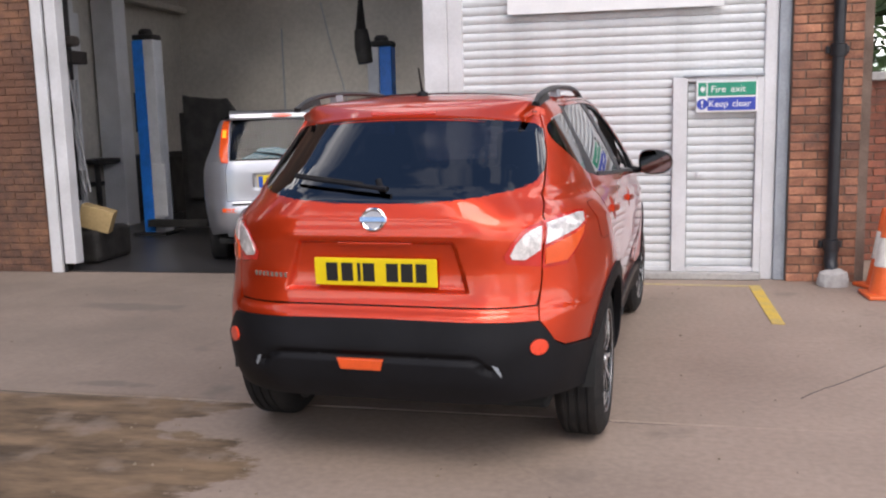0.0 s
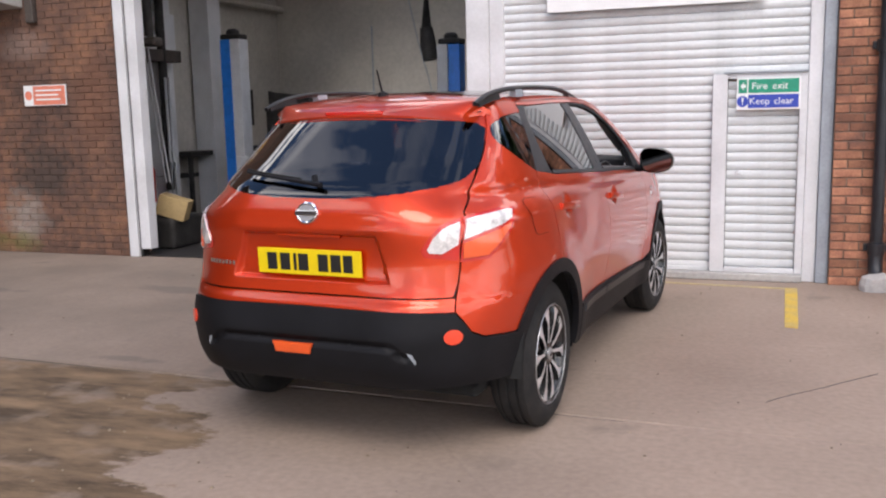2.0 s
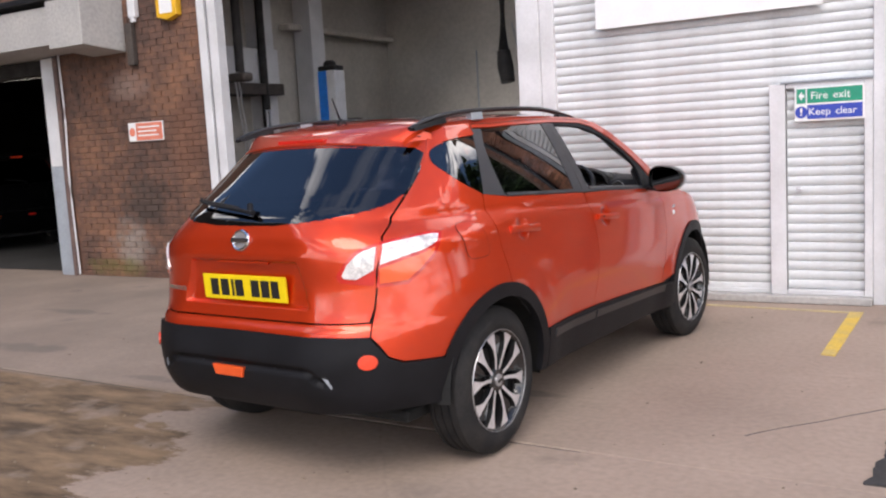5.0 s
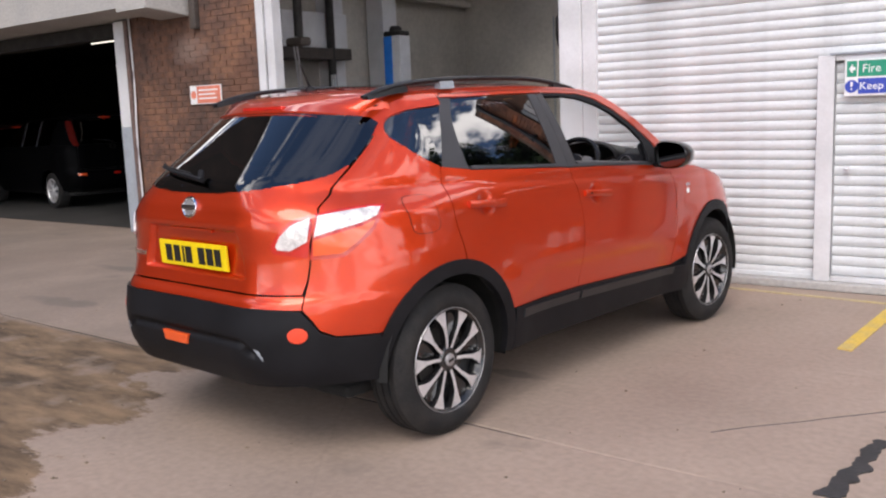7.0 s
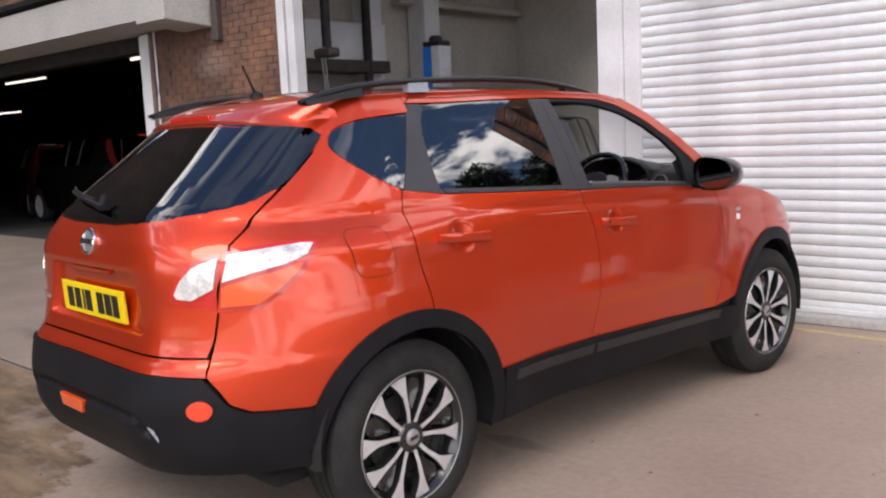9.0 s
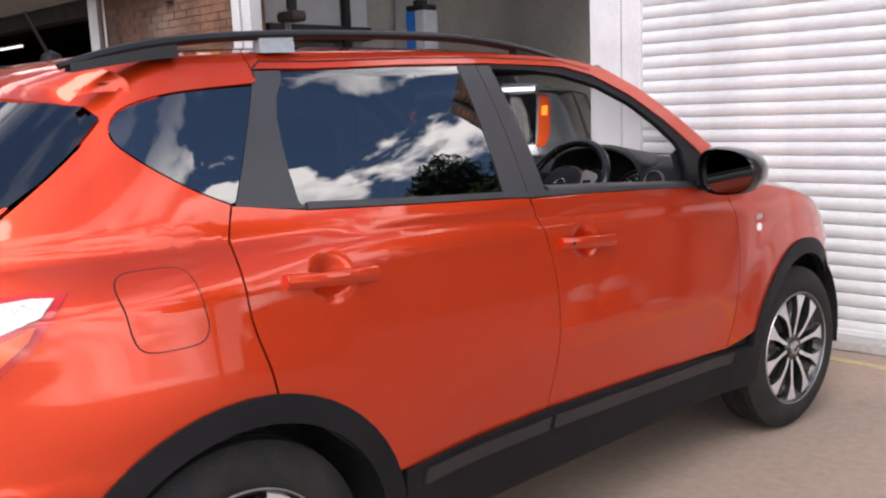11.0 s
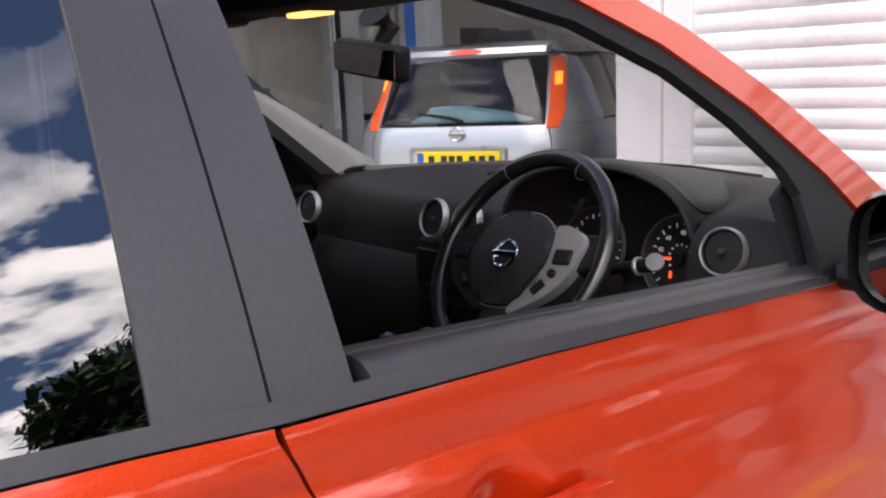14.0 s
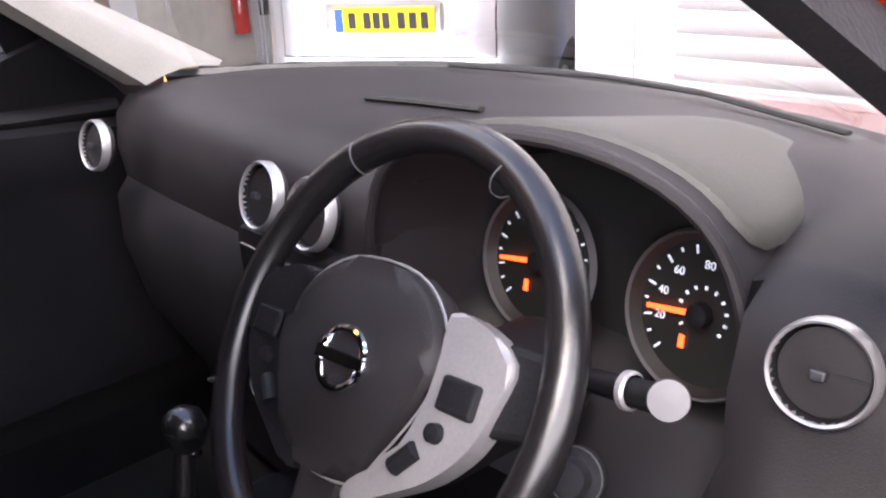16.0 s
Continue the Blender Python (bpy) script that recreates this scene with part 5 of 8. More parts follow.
        cl = empty("tail_lamp", label="tail lamp with clear top and orange red lower lens")
        cl.parent = body
        panel("housing", S, lamp_top + [("r", 0.802, 1.04), ("r", 0.798, 0.99), ("r", 0.775, 0.937), ("r", 0.748, 0.892), ("r", 0.667, 0.889)], REDLENS, cl, mode=mode, off=0.003, gap=-0.006, thick=0.0)
        panel("clear_lens", S, up, CLEARLENS, cl, mode=mode, off=0.009, gap=0.006, thick=0.01, dp=0.03, dz=0.02)
        panel("red_lens", S, lo, ORANGELENS, cl, mode=mode, off=0.009, gap=0.005, thick=0.01, dp=0.03, dz=0.02)
        panel("inner_housing", S, inn, REDLENS, cl, mode=mode, off=0.003, gap=-0.006, thick=0.0)
        panel("inner_lens", S, inn_w, CLEARLENS, cl, mode=mode, off=0.009, gap=0.001, thick=0.01, dp=0.03, dz=0.02)
        # reflectors and corner of the bumper
        rr = [("r", 0.652 + 0.030 * math.cos(a), 0.582 + 0.030 * math.sin(a)) for a in (2 * math.pi * k / 18 for k in range(18))]
        panel("reflector", S, rr, REFLECTOR, body, "round red reflector", mode=mode, off=0.022, gap=0.0, thick=0.008)
    mid = S.ya - 2

    def half_out(pts):
        """An outline of the tail's right half, closed over the middle."""
        o = S.outline(pts)
        return [(mid if c[0] == "r" and c[1] <= 1e-6 else p, z) for c, (p, z) in zip(pts, o)]

    def recess(p, z, v):
        m = step((0.385 - 0.06 * (z - 0.80) / 0.2 - abs(v.x)) / 0.022 + 0.5) * step((z - 0.790) / 0.02) * step((1.000 - z) / 0.014)
        b = 0.006 * math.exp(-(((z - 1.02) / 0.02) ** 2)) * step((0.42 - abs(v.x)) / 0.08)
        return -0.024 * m + b

    gate = empty("tailgate", label="copper red tailgate with a tinted rear window")
    gate.parent = car
    win_low = [("r", 0.0, 1.146), ("r", 0.15, 1.148), ("r", 0.30, 1.157), ("r", 0.42, 1.170), ("r", 0.52, 1.186), ("r", 0.58, 1.201), ("r", 0.612, 1.220), ("r", 0.628, 1.252)]
    poly = half_out([("r", 0.0, 0.742), ("r", 0.50, 0.742), ("r", 0.645, 0.742), ("r", 0.657, 0.80), ("r", 0.661, 0.95), ("r", 0.655, 1.088), ("r", 0.647, 1.14), ("r", 0.638, 1.20), ("r", 0.632, 1.25)] + win_low[::-1])
    panel("lower_skin", S, poly, PAINT, gate, mode="both", gap=0.0, raw=True, dp=0.04, dz=0.03, dent=recess,
          cuts_z=[0.785 + 0.005 * k for k in range(6)] + [0.985 + 0.005 * k for k in range(12)], cuts_p=[S.rear(x, 0.9) for x in (0.30, 0.31, 0.32, 0.33, 0.34, 0.35, 0.36, 0.37, 0.38, 0.39, 0.40)])
    win = half_out(win_low + [("r", 0.625, 1.30), ("r", 0.611, 1.36), ("r", 0.592, 1.425), ("r", 0.560, 1.448), ("r", 0.48, 1.462), ("r", 0.30, 1.480), ("r", 0.0, 1.492)])
    panel("header_skin", S, [(S.ya - 2, 1.478), (S.rear(0.30, 1.466), 1.466), (S.rear(0.50, 1.445), 1.445), (S.rear(0.560, 1.42), 1.42), (S.rear(0.60, 1.35), 1.35), (S.ya - 0.35, 1.36), (S.ya - 0.12, 1.44), (S.ya - 0.1, 1.535), (S.ya - 2, 1.55)], PAINT, gate, mode="both", raw=True, off=-0.007, gap=0.0, thick=0.0)
    panel("rear_window", S, win, REARGLASS, gate, "dark tinted rear window", mode="both", raw=True, off=0.0, gap=-0.003, thick=0.0, dp=0.06, dz=0.04)
    # wiper
    wp = part("wiper", tube([(S.at(S.rear(0.02, 1.19), 1.19, 0.02)), (S.at(S.rear(0.0, 1.215), 1.215, 0.03)), ], 0.014, 10), PLASTIC, gate)
    arm = [Vector((0.05 - 0.43 * k / 8, 0, 0)) for k in range(9)]
    pts = []
    for a in arm:
        z = 1.185 + 0.045 * (0.05 - a.x) / 0.43
        v = S.at(S.rear(abs(a.x), z), z, 0.028)
        pts.append((math.copysign(v.x, a.x), v.y, v.z))
    part("wiper_arm", tube(pts, [0.017] + [0.013] * 3 + [0.008] * 5, 8, flat=0.7), PLASTIC, wp)
    pts2 = [(x - 0.005, y + 0.008, z + 0.004) for x, y, z in pts[2:]]
    part("wiper_blade", tube(pts2, 0.006, 6, flat=2.2), RUBBER, wp)
    # maker's badge as a plain ring and bar
    bz = 1.085
    bv = S.at(S.rear(0.0, bz), bz, 0.003)
    bg = part("badge_ring", tube([(0.047 * math.cos(a), 0, 0.042 * math.sin(a)) for a in (2 * math.pi * k / 28 for k in range(28))], 0.0075, 8, closed=True, up=(0, 1, 0)), CHROME, gate, m=Matrix.Translation(bv) @ pose(0, 0, 0, -12))
    part("badge_bar", box(-0.058, 0.058, -0.009, 0.002, -0.0115, 0.0115, 0.003), CHROME, bg)
    part("badge_disc", lathe([(0.0001, -0.002), (0.046, -0.002), (0.046, 0.002)], 28, "y"), SATIN, bg)
    # model lettering stands as bars
    for k in range(8):
        x = -0.545 + 0.0215 * k
        z = 0.853
        v = S.at(S.rear(abs(x), z), z, 0.003)
        part("letter_bar", box(-0.007, 0.007, -0.003, 0.001, -0.010, 0.010, 0.001), CHROME, gate, m=Matrix.Translation((x, v.y, z)) @ pose(0, 0, 0, 0, 0, -12))
    npl = empty("number_plate", pose(0, -0.742, 0.872, -3), "yellow number plate with a row of black bars", )
    npl.parent = gate
    npl.matrix_basis = pose(0, -0.736, 0.872, 3)
    part("plate", box(-0.262, 0.262, -0.008, 0.004, -0.057, 0.057, 0.003), YPLATE, npl)
    for k, (c, w) in enumerate(((-0.185, 0.05), (-0.118, 0.05), (-0.067, 0.014), (-0.025, 0.05), (0.075, 0.05), (0.138, 0.05), (0.198, 0.046))):
        part("bar", box(c - w / 2, c + w / 2, -0.0105, -0.0085, -0.038, 0.038), BLACKINK, npl)
    part("lamp_strip", box(-0.16, 0.16, 0.0, 0.02, 0.108, 0.122, 0.003), PAINT, npl)
    # spoiler over the rear window, its lip following the curve of the tail
    bm = bmesh.new()
    rows = []
    for k in range(33):
        u = -1 + 2 * k / 32
        a = abs(u)
        zb = 1.492 - 0.046 * a ** 2.4
        lip = lambda z, out: S.at(S.rear(0.592 * a, z), z, out).y
        yf, tuck = -0.09, step((a - 0.86) / 0.14)
        zf = edge_z(yf) + 0.033 * (1 - a ** 2.4)
        y1, y2 = lip(zb + 0.020, 0.010), lip(zb, 0.012)
        ring = [(yf, zf, 0.602)]
        for f in (0.25, 0.5, 0.75, 0.9):
            ring.append((yf + (y1 - yf) * f, zf + (zb + 0.022 - zf) * f ** 1.5, 0.602 - 0.006 * f * f))
        ring += [(y1, zb + 0.020, 0.596), (y2 - 0.002, zb + 0.004, 0.595), (y2, zb - 0.008, 0.594), (lip(zb - 0.014, 0.006), zb - 0.014, 0.593), (lip(zb - 0.018, -0.004), zb - 0.018, 0.592)]
        rows.append([bm.verts.new(((half - 0.012) * u, y + 0.035 * tuck, z - 0.030 * tuck)) for y, z, half in ring])
    for a, b in zip(rows, rows[1:]):
        for j in range(len(a) - 1):
            bm.faces.new((a[j], a[j + 1], b[j + 1], b[j]))
    sp = part("spoiler", bm, PAINT, gate, smooth=True)
    bl = S.at(S.rear(0.0, 1.502), 1.502, 0.0)
    part("brake_lamp", box(-0.15, 0.15, bl.y - 0.016, bl.y + 0.02, 1.499, 1.516, 0.003), REDLENS, sp, "dark red high brake lamp")
    # rear bumper: red upper part and black lower part
    poly = half_out([("r", 0.0, 0.735), ("r", 0.50, 0.735), ("r", 0.652, 0.735), ("r", 0.659, 0.682), ("r", 0.50, 0.688), ("r", 0.0, 0.692)])
    panel("bumper_skin", S, poly, PAINT, body, mode="both", raw=True, gap=0.0, dp=0.05, dz=0.02)
    low = [("r", 0.0, 0.355), ("r", 0.45, 0.355), ("r", 0.62, 0.36)]
    poly = half_out([("r", 0.0, 0.690), ("r", 0.50, 0.686), ("r", 0.655, 0.678)] + [("r", 0.685, 0.636), ("r", 0.712, 0.589), ("r", 0.748, 0.561), (-0.395, 0.549)] + [(-0.405, 0.45), (-0.40, 0.38), (-0.39, 0.355)] + low[::-1])
    groove = lambda p, z, v: 0.014 - 0.022 * math.exp(-(((z - 0.545 + 0.10 * step((abs(v.x) - 0.40) / 0.1) * 0.5) / 0.012) ** 2)) * step((0.52 - abs(v.x)) / 0.04)
    bum = panel("bumper", S, poly, PLASTIC, body, "black plastic rear bumper", mode="both", raw=True, gap=0.0, dp=0.04, dz=0.02, dent=groove, thick=0.02)
    v = S.at(S.rear(0.0, 0.51), 0.51, 0.012)
    part("fog_lamp", prism([(-0.085, -0.022), (0.085, -0.022), (0.10, 0.024), (-0.10, 0.024)], -0.012, 0.02, "y", bevel=0.004), ORANGELENS, bum, "orange red fog lamp in the bumper", m=Matrix.Translation(v) @ pose(-0.045, 0, 0, 4))
    # grey slivers painted in for the light caught at the bumper strip's ends
    sk = [("r", 0.492, 0.537), ("r", 0.502, 0.533), ("r", 0.530, 0.478), ("r", 0.519, 0.474), ("r", 0.490, 0.522)]
    for mode in ("right", "left"):
        panel("bumper_bright_strip", S, sk, GREYPAINT, bum, mode=mode, off=0.013, gap=0.0, thick=0.008)
    part("exhaust", tube([(-0.42, -0.56, 0.29), (-0.42, -0.40, 0.30), (-0.40, -0.1, 0.31)], 0.028, 14), SOOT, body, "sooty exhaust pipe", smooth=True)
    # roof, rails, aerial
    part("roof", roof_mesh(-0.16, 1.50), PAINT, body, smooth=True)
    part("roof_glass", roof_mesh(0.12, 1.46, lift=0.0375, span=0.80), RIMBLACK, body, "dark glass roof panel", True)
    for sgn in (1, -1):
        rl = empty("roof_rail", label="black roof rail on grey feet")
        rl.parent = car
        path = spline([(-0.19, 1.538), (-0.06, 1.572), (0.10, 1.598), (0.34, 1.616), (0.70, 1.624), (1.02, 1.620), (1.26, 1.598), (1.42, 1.572), (1.52, 1.552)], 5)
        bm = tube([(sgn * (0.585 - 0.02 * abs(y - 0.7)), y, z) for y, z in path], [0.011 + 0.006 * step(min(k, len(path) - 1 - k) / 5) for k in range(len(path))], 10, flat=0.75)
        part("bar", bm, RAILBLACK, rl, smooth=True)
        for y0, y1, zt in ((-0.17, 0.08, 1.60), (0.30, 0.40, 1.63), (1.25, 1.50, 1.60)):
            bm = bmesh.new()
            rows = []
            for k in range(6):
                y = y0 + (y1 - y0) * k / 5
                zr = float(np.interp(y, [a for a, _ in path], [b for _, b in path]))
                zz = edge_z(y)
                rows.append([bm.verts.new((sgn * x, y, z)) for x, z in ((0.605 - 0.02 * abs(y - 0.7), zz - 0.004), (0.597 - 0.02 * abs(y - 0.7), zr), (0.570 - 0.02 * abs(y - 0.7), zr), (0.565 - 0.02 * abs(y - 0.7), zz + 0.0))])
            for a, b in zip(rows, rows[1:]):
                for j in range(4):
                    bm.faces.new((a[j], a[(j + 1) % 4], b[(j + 1) % 4], b[j]))
            bm.faces.new(rows[0])
            bm.faces.new(rows[-1])
            part("foot", bm, GREYPAINT if y0 > 0.2 and y0 < 1 else RAILBLACK, rl)
    ae = part("aerial", tube([(0.0, 0.0, 1.595), (0.0, -0.025, 1.65), (0.0, -0.055, 1.715)], [0.006, 0.0045, 0.0035], 8), PLASTIC, body, "short black roof aerial")
    part("aerial_base", lathe([(0.03, 0.0), (0.024, 0.018), (0.0001, 0.03)], 16, m=pose(0, 0.003, 1.586)), PLASTIC, ae)
    # bonnet and nose
    bm = bmesh.new()
    rows = []
    tops = [(2.10, 1.088), (2.25, 1.082), (2.45, 1.060), (2.65, 1.022), (2.90, 0.955), (3.08, 0.86), (3.16, 0.78)]
    for k in range(22):
        y = 2.10 + 1.06 * k / 21
        z = float(np.interp(y, [a for a, _ in tops], [b for _, b in tops]))
        w = S.place(S.side(y, z), z).x
        row = []
        for j in range(17):
            u = -1 + 2 * j / 16
            yy = y + (0.34 * step((y - 2.6) / 0.55) + 0.10) * (1 - abs(u) ** 2.2)
            row.append(bm.verts.new((w * u, yy, z + 0.055 * (1 - abs(u) ** 2.6) + 0.012 * step((abs(u) - 0.62) / 0.12) * step((0.97 - abs(u)) / 0.1))))
        rows.append(row)
    for a, b in zip(rows, rows[1:]):
        for j in range(16):
            bm.faces.new((a[j], a[j + 1], b[j + 1], b[j]))
    part("bonnet", bm, PAINT, body, smooth=True)
    mid2 = S.yb + 2
    poly = [(S.side(3.10, 0.85), 0.85), (S.side(3.20, 0.75), 0.75), (mid2, 0.80), (mid2, 0.25), (S.side(3.12, 0.25), 0.25), (S.side(3.09, 0.55), 0.55)]
    bm = skin(S, poly, "right", raw=True, dp=0.1, dz=0.08)
    geo = bmesh.ops.duplicate(bm, geom=list(bm.faces) + list(bm.edges) + list(bm.verts))
    for v in geo["geom"]:
        if isinstance(v, bmesh.types.BMVert):
            v.co.x = -v.co.x
    bmesh.ops.remove_doubles(bm, verts=bm.verts, dist=2e-3)
    part("front_bumper", bm, PAINT, body, smooth=True)
    # side badge by the front door, drawn as plain bars over a disc
    bd = part("side_badge", lathe([(0.0001, 0.004), (0.016, 0.004), (0.016, 0.0)], 20, "x", m=Matrix.Translation(S.at(2.285, 0.915, 0.0)) @ pose(0, 0, 0, 0, 0, -4)), SIGNWHITE, body, "small white round badge")
    for k in range(3):
        part("badge_bar", box(0.0, 0.003, -0.022 + 0.016 * k, -0.012 + 0.016 * k, 0.03, 0.05), CHROME, bd, m=Matrix.Translation(S.at(2.285, 0.915, 0.0)))
    # wheels
    for x, y, sgn, spin in ((0.872, WHEEL_R, 1, 11), (-0.872, WHEEL_R, -1, 40), (0.868, WHEEL_F, 1, 28), (-0.868, WHEEL_F, -1, 60)):
        build_wheel(car, x - sgn * 0.008, y, sgn, -3.0 if y > 1 else 0.0, spin)
    # floor pan, a dark inner shell that closes the seams
    part("floor_pan", box(-0.66, 0.66, -0.45, 3.2, 0.24, 0.30, 0.02), DARK, body)
    part("floor_pan", box(-0.82, 0.82, 0.46, 2.22, 0.303, 0.33, 0.01), DARK, body)
    for mode in ("right", "left"):
        inner = [(0.10, 0.79), (0.43, 0.50), (2.26, 0.45), (2.30, 0.62), (2.42, 0.78), (2.10, 1.07), (1.86, 1.085), (0.9, 1.14), (0.28, 1.17), (0.10, 1.19)]
        panel("inner_skin", S, inner, DARK, body, mode=mode, off=-0.03, gap=0.0, thick=0.0, dp=0.1, dz=0.08)
        inner = [(0.10, 1.19), (0.0, 1.24), (-0.10, 1.31), ("r", 0.50, 1.13), ("r", 0.50, 0.60), (-0.40, 0.58), (-0.25, 0.74), (0.05, 0.81), (0.10, 0.79)]
        panel("inner_skin", S, inner, DARK, body, mode=mode, off=-0.03, gap=0.0, thick=0.0, dp=0.1, dz=0.08)
    return car, body


RED_CAR, RED_BODY = build_red_car()


# ---------------------------------------------------------------- the red car's mirrors, glass and cabin
def grid_mesh(rows):
    bm = bmesh.new()
    vs = [[bm.verts.new(c) for c in row] for row in rows]
    for a, b in zip(vs, vs[1:]):
        for k in range(len(a) - 1):
            bm.faces.new((a[k], a[k + 1], b[k + 1], b[k]))
    return bm


def ring_vent(parent, name, m, r):
    v = part(name, lathe([(r * 0.89, -0.006), (r * 0.90, 0.003), (r * 0.95, 0.005), (r, 0.001), (r * 1.01, -0.010)], 40), SATIN, parent, "round air vent with a satin silver ring", True, m)
    part("bowl", lathe([(r * 0.90, 0.001), (r * 0.86, -0.02), (0.0001, -0.03)], 32), DASH, v, smooth=True)
    part("flap", lathe([(r * 0.83, -0.012), (r * 0.82, -0.006), (0.0001, -0.005)], 32), DASH, v, smooth=True)
    part("slit", box(r * 0.15, r * 0.80, -0.0012, 0.0012, -0.0055, -0.0035), DARK, v)
    part("tab", box(-0.006, 0.006, -0.004, 0.004, 0.0, 0.009, 0.002), TRIM, v)
    return v


def build_mirror(sgn):
    mc, mw = (1.004, 0.108) if sgn > 0 else (0.940, 0.140)
    w = empty("wing_mirror", label="black wing mirror on the front door")
    w.parent = RED_CAR
    bm = bmesh.new()
    rows = []
    for k, (y, sx, sz) in enumerate(((1.815, 0.94, 0.94), (1.835, 1.0, 1.0), (1.88, 0.99, 0.98), (1.93, 0.90, 0.88), (1.965, 0.70, 0.68), (1.98, 0.35, 0.35))):
        ring = []
        for j in range(24):
            a = 2 * math.pi * j / 24
            c, s = math.cos(a), math.sin(a)
            x = mc + sx * mw * math.copysign(abs(c) ** 0.74, c)
            z = 1.165 + sz * 0.082 * math.copysign(abs(s) ** 0.74, s) - 0.12 * (x - 1.0) * (1 if s > 0 else -0.4)
            ring.append(bm.verts.new((sgn * x, y, z)))
        rows.append(ring)
    for a, b in zip(rows, rows[1:]):
        for j in range(24):
            bm.faces.new((a[j], a[(j + 1) % 24], b[(j + 1) % 24], b[j]))
    bm.faces.new(rows[-1])
    # the far mirror is turned in towards the driver
    turned = Matrix.Translation((sgn * mc, 1.83, 0)) @ pose(0, 0, 0, 0, 0, 0 if sgn > 0 else 20) @ Matrix.Translation((-sgn * mc, -1.83, 0))
    part("housing", bm, RIMBLACK, w, "gloss black mirror housing", True, turned)
    bm = bmesh.new()
    ring = []
    for j in range(24):
        a = 2 * math.pi * j / 24
        c, s = math.cos(a), math.sin(a)
        x = mc + (mw - 0.01) * math.copysign(abs(c) ** 0.74, c)
        z = 1.165 + 0.072 * math.copysign(abs(s) ** 0.74, s) - 0.12 * (x - 1.0) * (1 if s > 0 else -0.4)
        ring.append(bm.verts.new((sgn * x, 1.829 - 0.10 * (x - 1.0), z)))
    bm.faces.new(ring)
    part("mirror_glass", bm, DIMMIRROR, w, "mirror glass tinted to look like a dark reflection", m=turned)
    part("foot", tube([(sgn * 0.93, 1.90, 1.115), (sgn * 0.89, 1.915, 1.108), (sgn * 0.855, 1.92, 1.112)], [0.028, 0.03, 0.036], 12, flat=0.7), PLASTIC, w, smooth=True)
    # sail between the pillar and the window
    panel("sail", RED, [(1.845, 1.115), (2.05, 1.105), (1.97, 1.205), (1.86, 1.225)], PLASTIC, w, mode="right" if sgn > 0 else "left", off=0.003, gap=0.0, thick=0.01)


